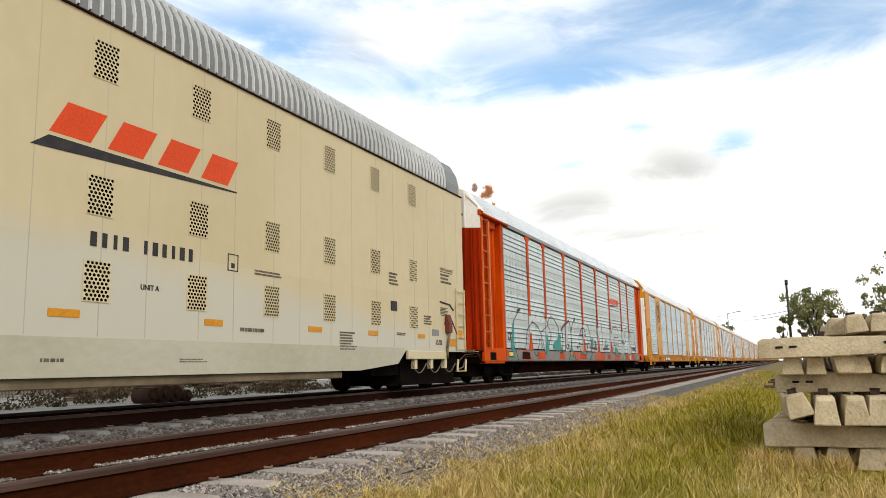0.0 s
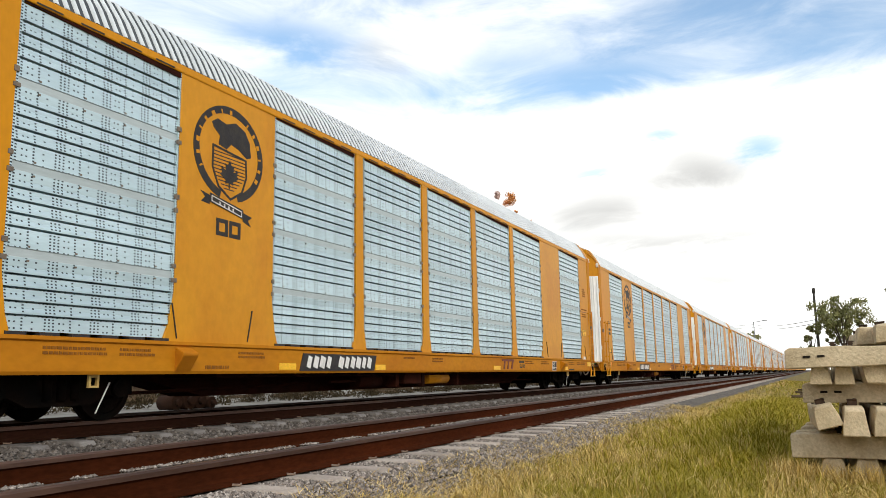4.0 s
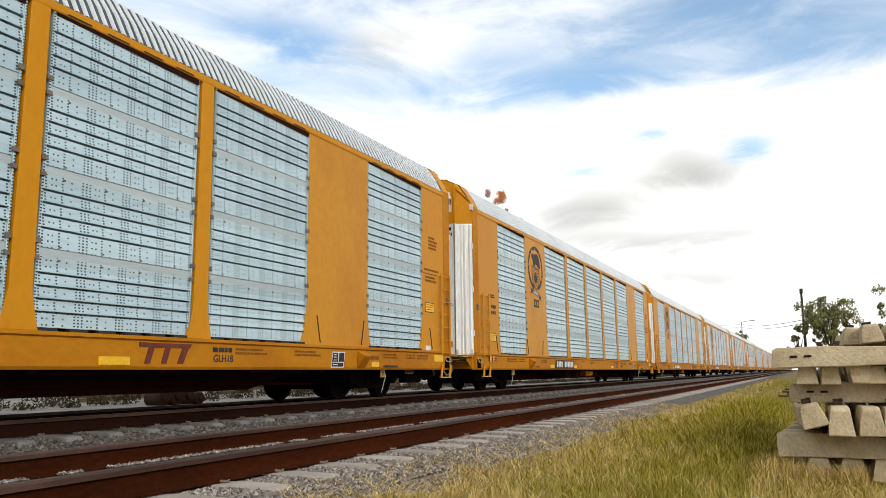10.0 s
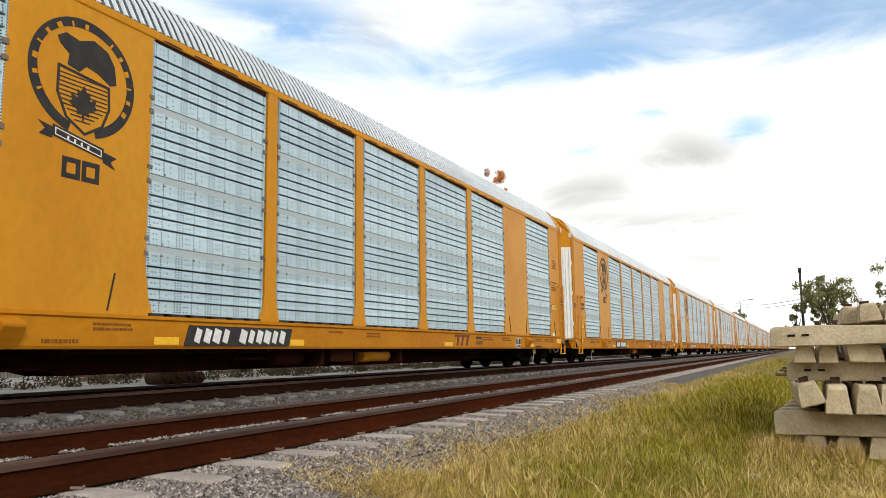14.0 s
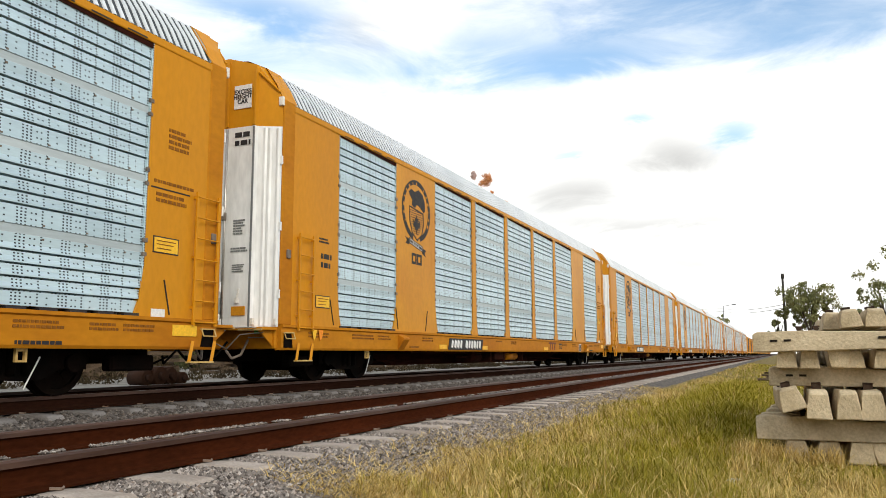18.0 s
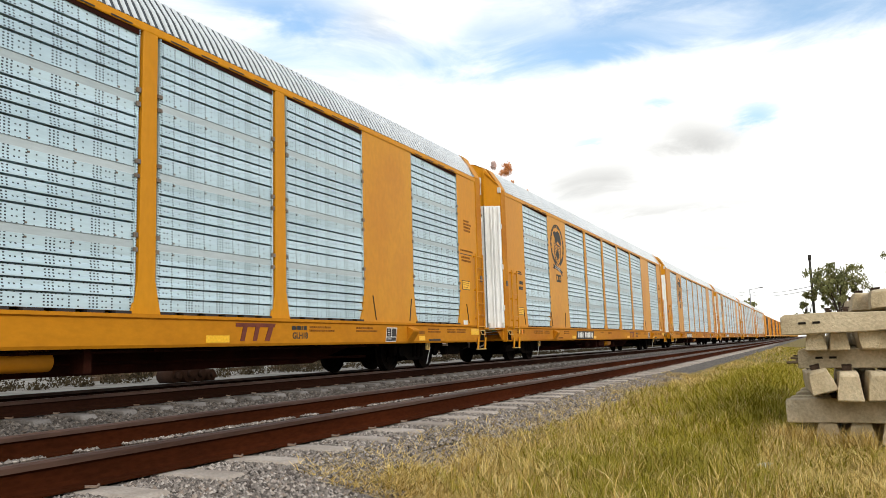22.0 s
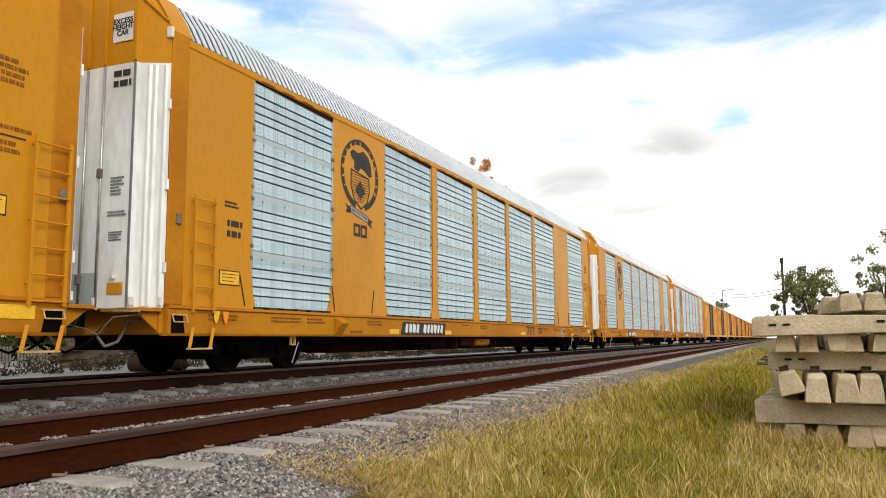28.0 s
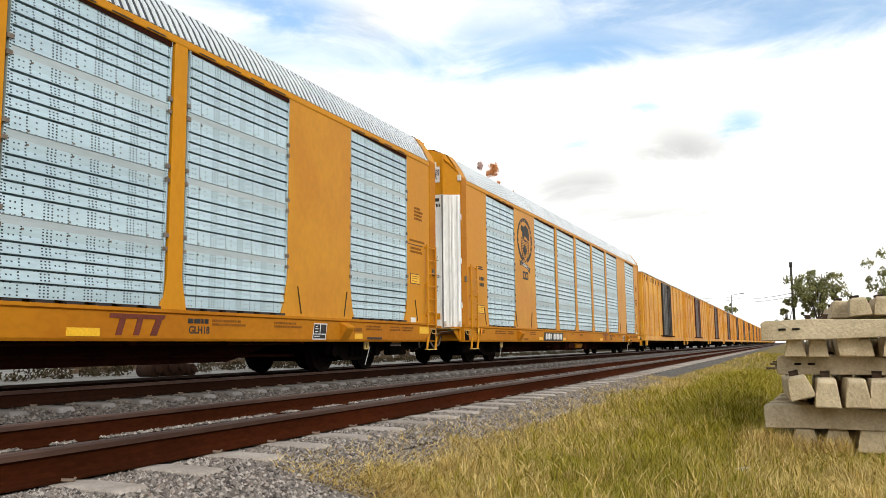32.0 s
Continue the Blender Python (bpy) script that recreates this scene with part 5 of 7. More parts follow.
def vent_sheet():
    """A thin sheet with ten staggered rows of six round holes."""
    bm = B()
    pz, py, x = 0.052, 0.066, 0.012
    for r in range(10):
        z0 = r * pz
        off = 0.0145 if r % 2 else -0.0145
        a = 0.0145 + off
        for lo, hi in ((0.0, a), (a + 6 * py, 0.425)):
            if hi - lo > 0.002:
                v = [bm.verts.new((x, yy, zz)) for yy, zz in ((lo, z0), (hi, z0), (hi, z0 + pz), (lo, z0 + pz))]
                bm.faces.new(v)
        for c in range(6):
            y0 = a + c * py
            cy, cz = y0 + py / 2, z0 + pz / 2
            out = [(y0 + py, cz), (y0 + py, z0 + pz), (cy, z0 + pz), (y0, z0 + pz), (y0, cz), (y0, z0), (cy, z0), (y0 + py, z0)]
            vo = [bm.verts.new((x, *p)) for p in out]
            vi = [bm.verts.new((x, cy + 0.0275 * math.cos(k * math.pi / 4), cz + 0.0232 * math.sin(k * math.pi / 4))) for k in range(8)]
            vd = [bm.verts.new((x - 0.008, v.co.y, v.co.z)) for v in vi]
            for k in range(8):
                bm.faces.new((vo[k], vo[(k + 1) % 8], vi[(k + 1) % 8], vi[k]))
                bm.faces.new((vi[k], vi[(k + 1) % 8], vd[(k + 1) % 8], vd[k]))
    for y0, y1, z0, z1 in ((-0.006, 0.0, 0, 0.52), (0.425, 0.431, 0, 0.52), (-0.006, 0.431, -0.006, 0), (-0.006, 0.431, 0.52, 0.526)):
        box(bm, 0.0, x, y0, y1, z0, z1)
    return bm


def low_reflection(m, low, z0, z1):
    """Paints the reflected ground and sky into the lower wall as a paler tone."""
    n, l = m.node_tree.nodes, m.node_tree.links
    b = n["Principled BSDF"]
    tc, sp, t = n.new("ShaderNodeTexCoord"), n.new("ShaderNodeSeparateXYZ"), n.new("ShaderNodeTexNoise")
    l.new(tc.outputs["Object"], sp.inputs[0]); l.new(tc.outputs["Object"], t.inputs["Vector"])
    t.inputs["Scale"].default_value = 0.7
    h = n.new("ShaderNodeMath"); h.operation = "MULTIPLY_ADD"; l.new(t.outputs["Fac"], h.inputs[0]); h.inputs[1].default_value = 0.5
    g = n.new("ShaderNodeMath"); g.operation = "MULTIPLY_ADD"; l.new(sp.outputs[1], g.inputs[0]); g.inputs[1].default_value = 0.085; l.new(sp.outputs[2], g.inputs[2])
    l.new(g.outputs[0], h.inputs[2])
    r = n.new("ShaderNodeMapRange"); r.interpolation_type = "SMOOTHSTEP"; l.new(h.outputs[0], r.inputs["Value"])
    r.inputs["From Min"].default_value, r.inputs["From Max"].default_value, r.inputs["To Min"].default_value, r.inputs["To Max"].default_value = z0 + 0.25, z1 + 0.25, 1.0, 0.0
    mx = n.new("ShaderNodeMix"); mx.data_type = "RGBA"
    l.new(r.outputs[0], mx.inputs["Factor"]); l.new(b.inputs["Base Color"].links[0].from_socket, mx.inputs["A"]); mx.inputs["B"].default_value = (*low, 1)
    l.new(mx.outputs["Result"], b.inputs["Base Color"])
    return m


CREAM_WALL = low_reflection(mat("dusty_cream_wall", (0.575, 0.48, 0.295), 0.5, 0, (0.53, 0.435, 0.26), 0.35, 0.8, 4, 0.02, 0.04, 14, (1, 1, 0.7)), (0.53, 0.495, 0.395), 0.80, 1.50)


def build_cream():
    """Its rear end lies at y = 0 and it reaches towards -y."""
    rnd = random.Random(31)
    car = root("autorack_car", "cream enclosed autorack car with grey ribbed roof", "rail car")
    L = 22.0
    bm = B()
    prism(bm, [(-L, 2.2), (0.1, 2.2), (0.1, 5.24), (-L, 5.24)], "x", 1.38, 1.50)
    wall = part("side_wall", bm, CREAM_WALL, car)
    bm = B()
    prism(bm, [(-L, 0.49), (-5.6, 0.49), (-3.9, 0.62), (-3.5, 0.92), (0.1, 0.92), (0.1, 2.2), (-L, 2.2)], "x", 1.38, 1.499)
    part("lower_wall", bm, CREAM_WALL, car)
    bm = B()
    prism(bm, [(-L, 0.49), (-5.6, 0.49), (-3.9, 0.62), (-3.5, 0.92), (-3.5, 0.98), (-L, 0.98)], "x", 1.499, 1.506)
    part("skirt", bm, SKIRT, car)
    bm = B(); box(bm, 1.2, 1.44, -L, -6.2, 0.35, 0.488); part("lower_sill", bm, SILL_DIRTY, car, bevel=0.015)
    bm = B(); box(bm, -1.5, -1.44, -L, 0, 0.6, 5.24); part("far_wall", bm, CREAM, car)
    bm = B(); box(bm, -1.46, 1.38, -L, -0.02, 0.9, 1.0); part("deck", bm, UNDER, car)
    bm = B(); box(bm, -0.35, 0.35, -L, -0.3, 0.55, 0.92); part("centre_sill", bm, UNDER, car)
    prof = [(1.52, 5.22), (1.515, 5.48), (1.45, 5.80), (1.29, 6.08), (0.95, 6.30), (0.0, 6.42)]
    prof = prof + [(-x, z) for x, z in prof[-2::-1]]
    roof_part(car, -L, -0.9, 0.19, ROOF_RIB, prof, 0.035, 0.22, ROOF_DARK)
    bm = B(); box(bm, 1.40, 1.535, -L, 0.08, 5.205, 5.228); part("eave_strip", bm, UNDER, car)
    bm = B(); loft(bm, [[(x, y, z) for x, z in prof] for y in (-0.95, -0.12)])
    vs = [bm.verts.new((x * 0.97, 0.06, z - 0.08)) for x, z in prof]
    bm.faces.new(vs)
    part("roof_end", bm, ROOF_DARK, car)
    bm = B(); prism(bm, [(x * 0.97, z - 0.04) for x, z in prof] + [(-1.44, 0.95), (1.44, 0.95)], "y", -0.06, 0.09)
    part("end_wall", bm, CREAM, car)
    # raised seams between the side sheets
    seam = None
    for i in range(12):
        for off in (0.55, 1.35):
            y = -1.2 - i * 1.855 + off - 0.5
            if seam is None:
                b2 = B(); box(b2, 1.499, 1.502, -0.006, 0.006, 1.0, 5.2); seam = part("seam", b2, SKIRT, car, at=(0, y, 0))
            else:
                same_part(seam, car, (0, y, 0))
    vent = backing = None
    for i in range(11):
        y = -3.27 - i * 1.855
        for z in (4.40, 2.56, 1.44):
            if vent is None:
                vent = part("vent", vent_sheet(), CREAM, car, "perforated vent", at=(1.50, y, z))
                # black sheet behind the holes stands in for the unlit inside
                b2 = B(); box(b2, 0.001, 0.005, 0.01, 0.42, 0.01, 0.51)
                backing = part("vent_opening", b2, BLACK, vent, "black sheet for the unlit inside behind the holes")
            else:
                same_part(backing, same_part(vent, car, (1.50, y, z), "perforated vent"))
    # company mark in plain shapes: slanted blocks over a dark wedge
    def slant(bm, y, w, z0, z1, proud, lean=0.30):
        k = lean / 0.52
        prism(bm, [(y, z0), (y + w, z0), (y + w + k * (z1 - z0), z1), (y + k * (z1 - z0), z1)], "x", 1.50, 1.504 + proud)
    y0 = -13.15
    mk = None
    for i in range(4):
        bm = B()
        y = y0 + i * 0.90
        slant(bm, y, 0.62, 3.48, 3.92, 0.0)
        part("company_mark", bm, BRIGHT_ORANGE, car, "orange slanted company mark in plain blocks")
    bm = B(); prism(bm, [(-13.4, 3.26), (-13.15, 3.43), (-9.6, 3.42), (-9.6, 3.40)], "x", 1.50, 1.508)
    part("mark_wedge", bm, MARK, car, "black wedge under the company mark")
    bm = B()
    for i in range(11):
        if i == 4:
            continue
        y = -12.45 + i * 0.178
        ribbon(bm, [(y + 0.04, 2.15), (y + 0.04, 2.34)], 0.10 - 0.02 * (i % 3), 1.50, 1.506)
    tagged(part("stencil", bm, MARK, car, "black stencilled bars"), kind="stuff")
    for body, size, y, z in (("HIGH CLEARANCE", 0.10, -1.06, 3.04), ("LIFT AND\nJACK HERE", 0.085, -1.62, 1.14)):
        me = text_mesh(body, size); me.materials.append(STENCIL_GREY)
        o = new("stencil_text", me); o.parent = car
        o.matrix_local = Matrix.Translation((1.503, y, z)) @ Euler((math.pi / 2, 0, math.pi / 2)).to_matrix().to_4x4()
    me = text_mesh("UNIT A", 0.105); me.materials.append(MARK)
    o = new("stencil_text", me); o.parent = car
    o.matrix_local = Matrix.Translation((1.503, -11.42, 1.69)) @ Euler((math.pi / 2, 0, math.pi / 2)).to_matrix().to_4x4()
    for y, w, z, h in ((-13.03, 0.46, 1.22, 0.10), (-10.3, 0.42, 1.22, 0.10), (-7.5, 0.46, 1.22, 0.10), (-5.25, 0.42, 1.22, 0.10), (-2.85, 0.40, 1.22, 0.10), (-0.98, 0.44, 1.06, 0.20), (-0.42, 0.36, 1.28, 0.22)):
        bm = B(); box(bm, 1.50, 1.507, y, y + w, z, z + h); part("reflector", bm, AMBER, car, "amber reflector strip")
    for y, z, r, h, w in ((-9.45, 1.22, 1, 0.06, 0.62), (-13.1, 0.72, 1, 0.045, 0.32), (-10.8, 0.72, 2, 0.02, 0.6), (-6.4, 1.26, 7, 0.032, 0.66), (-4.3, 2.66, 4, 0.045, 0.46), (-3.95, 1.32, 2, 0.022, 0.6), (-1.44, 2.92, 3, 0.055, 0.70), (-1.5, 2.04, 6, 0.022, 0.5), (-2.5, 1.78, 4, 0.035, 0.5), (-9.1, 2.2, 2, 0.03, 0.8)):
        lettering("stencil", car, STENCIL_GREY, 1.501, y, z, r, h, w, rnd)
    bm = B(); ribbon(bm, [(-9.78, 2.12), (-9.54, 2.12), (-9.54, 2.38), (-9.78, 2.38), (-9.78, 2.12)], 0.016, 1.50, 1.507); box(bm, 1.50, 1.506, -9.70, -9.62, 2.16, 2.24)
    part("boxed_mark", bm, MARK, car)
    bm = B(); box(bm, 1.50, 1.51, -4.22, -3.92, 1.80, 2.02); part("notice_plate", bm, MARK, car)
    bm = B(); ribbon(bm, [(-1.45, 2.97), (-0.68, 2.97)], 0.02, 1.50, 1.507); part("stencil_line", bm, MARK, car)
    bm = B(); box(bm, 1.50, 1.508, -2.02, -1.62, 1.30, 1.46); part("data_plate", bm, ROOF_DARK, car, "dull grey data plate")
    # end fittings: ladder, hand brake, step
    ladder(car, -0.50, 0.95, 2.6, 0.55, 6, CREAM, x=1.52)
    bm = B()
    ribbon(bm, [(-1.52, 2.18), (-0.92, 2.14), (-0.68, 2.0)], 0.03, 1.50, 1.53); part("brake_rod", bm, MARK, car)
    bm = B(); box(bm, 1.50, 1.62, -1.22, -1.0, 1.40, 1.66); rod(bm, (1.5, -1.12, 1.74), (1.60, -1.12, 1.74), 0.13, 12); rod(bm, (1.62, -1.05, 1.72), (1.66, -0.80, 1.36), 0.018, 6); box(bm, 1.5, 1.58, -1.26, -0.98, 1.62, 1.68); part("brake_gear", bm, RUST_RED, car, "dull red hand brake gear", 0.02)
    bm = B(); rod(bm, (1.58, -1.1, 1.42), (1.55, -1.2, 1.0), 0.035, 8); rod(bm, (1.55, -1.2, 1.0), (1.5, -1.1, 0.75), 0.03, 8); part("brake_chain", bm, SILL_DIRTY, car)
    bm = B(); box(bm, 1.44, 1.52, -3.4, -1.2, 0.72, 0.92); part("end_sill", bm, CREAM, car, bevel=0.015)
    for y in (-3.0, -2.1, -1.25):
        bm = B(); box(bm, 1.38, 1.48, y, y + 0.14, 0.50, 0.72); part("bracket", bm, CREAM, car)
    bm = B()
    pts = [(1.45, -3.1 + 0.1 * i, 0.62 - 0.22 * math.sin(math.pi * (i % 9) / 8)) for i in range(27)]
    for a, b in zip(pts, pts[1:]):
        rod(bm, a, b, 0.012, 5)
    tagged(part("slack_cable", bm, TAB, car, "slack brown brake cable"), kind="stuff")
    bm = B(); box(bm, -0.14, 0.14, 0.0, 0.7, 0.74, 0.98); box(bm, -0.24, 0.24, 0.45, 0.8, 0.70, 1.0); part("coupler", bm, BLACK, car, bevel=0.03)
    for sx in (0.5, -0.5):
        bm = B(); rod(bm, (sx, 0.1, 0.75), (sx * 0.8, 0.5, 0.45), 0.03, 6); rod(bm, (sx * 0.8, 0.5, 0.45), (sx * 0.5, 0.8, 0.5), 0.03, 6); part("air_hose", bm, BLACK, car)
    # extra black blocks keep the space under this end dark
    bm = B(); box(bm, -1.2, 1.3, -5.6, -0.1, 0.62, 0.90); box(bm, 0.6, 1.2, -4.6, -3.0, 0.36, 0.66); box(bm, -0.5, 1.25, -3.3, -0.15, 0.12, 0.64); part("brake_rigging", bm, BLACK, car, "dark brake rigging and black filler blocks under the end")
    truck(car, -1.75); truck(car, -L + 2.6)
    return car


# ---- boxcars ----
DOOR_BLACK = mat("black_door_paint", (0.022, 0.018, 0.016), 0.6, 0, (0.05, 0.03, 0.02), 1.5, 0.7)
DOOR_BROWN = mat("brown_door_paint", (0.085, 0.022, 0.012), 0.6, 0, (0.05, 0.018, 0.012), 1.5, 0.7)
BOX_YELLOW = mat("boxcar_yellow_paint", (0.72, 0.36, 0.045), 0.5, 0, (0.52, 0.20, 0.02), 0.7, 0.8, 10, 0.08, 0.06, 20)


def build_boxcar(door_mat, label):
    car = root("boxcar", label, "rail car", "boxcars of the train")
    L = 19.4
    bm = B(); box(bm, -1.48, 1.46, 0.0, L, 0.98, 4.86); part("body", bm, BOX_YELLOW, car, bevel=0.03)
    bm = B(); prism(bm, [(-1.52, 4.86), (1.52, 4.86), (1.52, 4.92), (0.0, 5.08), (-1.52, 4.92)], "y", -0.05, L + 0.05); part("roof", bm, ROOF, car)
    rib = None
    for i in range(11):
        y = 0.15 + i * (L - 0.3) / 10
        if 7.2 < y < 12.0:
            continue
        if rib is None:
            bm = B(); box(bm, 1.46, 1.52, -0.06, 0.06, 1.0, 4.86); rib = part("side_rib", bm, BOX_YELLOW, car, at=(0, y, 0))
        else:
            same_part(rib, car, (0, y, 0))
    for z in (1.55, 2.55, 3.55, 4.35):
        bm = B(); box(bm, 1.46, 1.49, 0.1, 7.4, z, z + 0.045); box(bm, 1.46, 1.49, 12.0, L - 0.1, z, z + 0.045); part("side_seam", bm, BOX_YELLOW, car)
    dash = None
    for i in range(9):
        y = 0.9 + i * 0.72
        if dash is None:
            bm = B(); box(bm, 1.46, 1.468, -0.10, 0.10, 4.45, 4.74); dash = part("roof_slot", bm, UNDER, car, at=(0, y, 0))
        else:
            same_part(dash, car, (0, y, 0))
    for a in (7.6, 9.75):
        bm = B(); box(bm, 1.46, 1.56, a, a + 2.05, 1.05, 4.75)
        d = part("side_door", bm, door_mat, car, bevel=0.02)
        bm = B()
        for y in (0.35, 1.0, 1.65):
            box(bm, 1.56, 1.59, a + y - 0.05, a + y + 0.05, 1.1, 4.7)
        part("door_bars", bm, ROOF_DARK if a < 8 else door_mat, d)
    bm = B(); box(bm, 1.46, 1.6, 6.8, 12.6, 0.98, 1.06); part("door_track", bm, UNDER, car)
    bm = B(); box(bm, 1.30, 1.50, 0.0, L, 0.70, 0.99); part("side_sill", bm, BOX_YELLOW, car)
    bm = B(); box(bm, -0.4, 0.4, 0.4, L - 0.4, 0.55, 0.98); part("centre_sill", bm, UNDER, car)
    for y in (0.0, L):
        s = -1 if y == 0 else 1
        bm = B(); box(bm, -0.14, 0.14, min(y, y + s * 0.7), max(y, y + s * 0.7), 0.74, 0.98); part("coupler", bm, BLACK, car)
    ladder(car, 0.2, 0.8, 4.6, 0.5, 10, BOX_YELLOW, x=1.5)
    ladder(car, L - 0.7, 0.8, 2.2, 0.5, 5, BOX_YELLOW, x=1.5)
    truck(car, 2.4); truck(car, L - 2.4)
    return car


# ---- stack of old concrete ties ----
def stack_tie_mesh(seed, half=1.28):
    """An old tie along x, chipped, with rail seats and clip shoulders."""
    rnd = random.Random(seed)
    bm = B()
    st = [-half, -half + 0.05, -1.12, -0.98, -0.85, -0.7, -0.55, -0.36, -0.2, 0.0, 0.2, 0.36, 0.55, 0.7, 0.85, 0.98, 1.12, half - 0.05, half]
    rings = []
    for x in st:
        a = abs(x)
        h = (0.172 + 0.033 * min(1, max(0, (a - 0.2) / 0.6))) - (0.02 if a > half - 0.01 else 0)
        j = lambda w: (rnd.random() - 0.5) * w
        chip = 0.03 * rnd.random() if rnd.random() < 0.22 else 0.0
        rings.append([(x + j(0.014), -0.135 + j(0.012), j(0.008)), (x + j(0.014), 0.135 + j(0.012), j(0.008)), (x + j(0.014), 0.118 + j(0.012), h * 0.55 + j(0.01)), (x, 0.098 + j(0.015) - chip, h + j(0.012)), (x, -0.098 + j(0.015) + chip, h + j(0.012)), (x + j(0.014), -0.118 + j(0.012), h * 0.55 + j(0.01))])
    loft(bm, rings, True)
    bm.verts.ensure_lookup_table()
    n = len(bm.verts)
    bm.faces.new([bm.verts[i] for i in range(6)]); bm.faces.new([bm.verts[i] for i in range(n - 6, n)])
    bmesh.ops.bevel(bm, geom=list(bm.edges), offset=0.008, segments=1, affect="EDGES", clamp_overlap=True)
    return mesh_of("concrete_tie", bm, CONCRETE)


def clip_mesh():
    bm = B()
    box(bm, -0.02, 0.02, -0.05, 0.05, -0.02, 0.035)
    rod(bm, (-0.03, -0.05, 0.04), (0.03, 0.05, 0.04), 0.010, 6)
    return mesh_of("rail_clip", bm, RUST_CLIP)


RUST_CLIP = mat("rusty_iron_clip", (0.07, 0.045, 0.03), 0.8, 0.2, (0.03, 0.02, 0.015), 10, 0.7)
stack_meshes = [stack_tie_mesh(40 + i) for i in range(5)]
clip_data = clip_mesh()
PILE = "ties of the stack"


HOLE = mat("dark_clip_hole", (0.02, 0.016, 0.012), 0.9, 0, (0.03, 0.02, 0.015), 8, 0.5)


def stacked(x, y, z, turn, flip=False, tilt=0.0, kind=0, roll=0.0, wide=1.0, tall=1.0, holes=(), clips=True):
    ob = new("concrete_tie", stack_meshes[kind % 5])
    ob.matrix_world = pose(x, y, z + (0.2 * tall if flip else 0), (180 if flip else 0) + roll, tilt, turn) @ Matrix.Diagonal((1, wide, tall, 1))
    tagged(ob, "old weathered concrete railway tie in a stack", "railway tie", PILE)
    for sx in (-0.83, -0.67, 0.67, 0.83) if clips else ():
        c = new("rail_clip", clip_data); c.parent = ob; c.location = (sx, 0, 0.205)
    for hx in holes:
        bm = B(); box(bm, hx - 0.035, hx + 0.035, -0.130, -0.105, 0.10, 0.122); part("clip_hole", bm, HOLE, ob)
    return ob


SY = 8.75            # front of the stack
# first layer: ends towards the track's near end
for i, x in enumerate((0.10, 0.385, 0.645, 0.90, 1.15, 1.40, 1.66)):
    stacked(x, SY + 1.32 + 0.03 * (i % 2), -0.05, 90 + (i % 3 - 1) * 1.0, kind=i, flip=i % 4 == 3, wide=0.90, tall=1.12)
# second layer: across
for i, y in enumerate((SY + 0.16, SY + 0.62, SY + 1.3, SY + 2.0)):
    stacked(0.99 + 0.04 * i, y, 0.172, 0.5 * (i % 2) + 180 * (i % 2), kind=i, tall=1.14, wide=1.05)
# third layer: the first one has tipped over
stacked(0.045, SY + 0.98, 0.45, 92, kind=1, roll=-14, tilt=1.5, wide=0.86, tall=1.12)
for i, x in enumerate((0.312, 0.55, 0.785, 1.03, 1.28, 1.53, 1.78)):
    stacked(x, SY + 0.98 + 0.03 * (i % 3), 0.405, 90 + (i % 2) * 1.2 - 0.6, kind=i + 2, wide=0.85, tall=1.34, clips=i in (0, 2))
# fourth layer: across, set back
for i, y in enumerate((SY + 0.42, SY + 1.0, SY + 1.7)):
    stacked(1.14 + 0.03 * i, y, 0.70, -0.4 + i, kind=i + 1, holes=(-1.08, -0.95, 0.5) if i == 0 else ())
# fifth layer
for i, (x, f) in enumerate(((0.065, False), (0.255, False), (0.50, True), (0.69, False), (0.93, False), (1.16, True), (1.42, False), (1.68, True))):
    stacked(x, SY + 1.30 + 0.05 * (i % 2), 0.89, 90 + (i % 3 - 1) * 1.2, flip=f, kind=i + 3, wide=0.70 if i % 2 else 0.76, tall=0.93)
# sixth layer
for i, y in enumerate((SY + 0.05, SY + 0.7, SY + 1.4)):
    stacked(1.01 + 0.02 * i, y, 1.085, 1.0 - i, kind=i + 2, tilt=-1.4, holes=(-1.08, -0.95, -0.1) if i == 0 else ())
# top layer
for i, (x, dy) in enumerate(((0.52, 1.80), (0.68, 1.35), (0.885, 1.38), (1.15, 1.6), (1.42, 1.4))):
    stacked(x, SY + dy, 1.295 + 0.004 * i, 90 + (i % 2) * 1.5 - (2 if i == 1 else 0), kind=i, wide=0.74, tall=0.9, roll=-5 if i == 1 else 0)


# ---- trees ----
LEAF = mat("dark_green_leaves", (0.18, 0.185, 0.07), 0.7, 0, (0.30, 0.28, 0.13), 0.8, 0.8, 10, 0.2, 0)
LEAF_AUTUMN = mat("orange_brown_leaves", (0.78, 0.36, 0.13), 0.7, 0, (0.42, 0.17, 0.06), 1.5, 0.8, 10, 0.2, 0)
LEAF_PALE = mat("pale_pink_blossom", (0.72, 0.54, 0.49), 0.7, 0, (0.45, 0.28, 0.23), 1.5, 0.8, 10, 0.2, 0)
BARK = mat("grey_brown_bark", (0.09, 0.07, 0.055), 0.9, 0, (0.05, 0.04, 0.03), 4, 0.7)


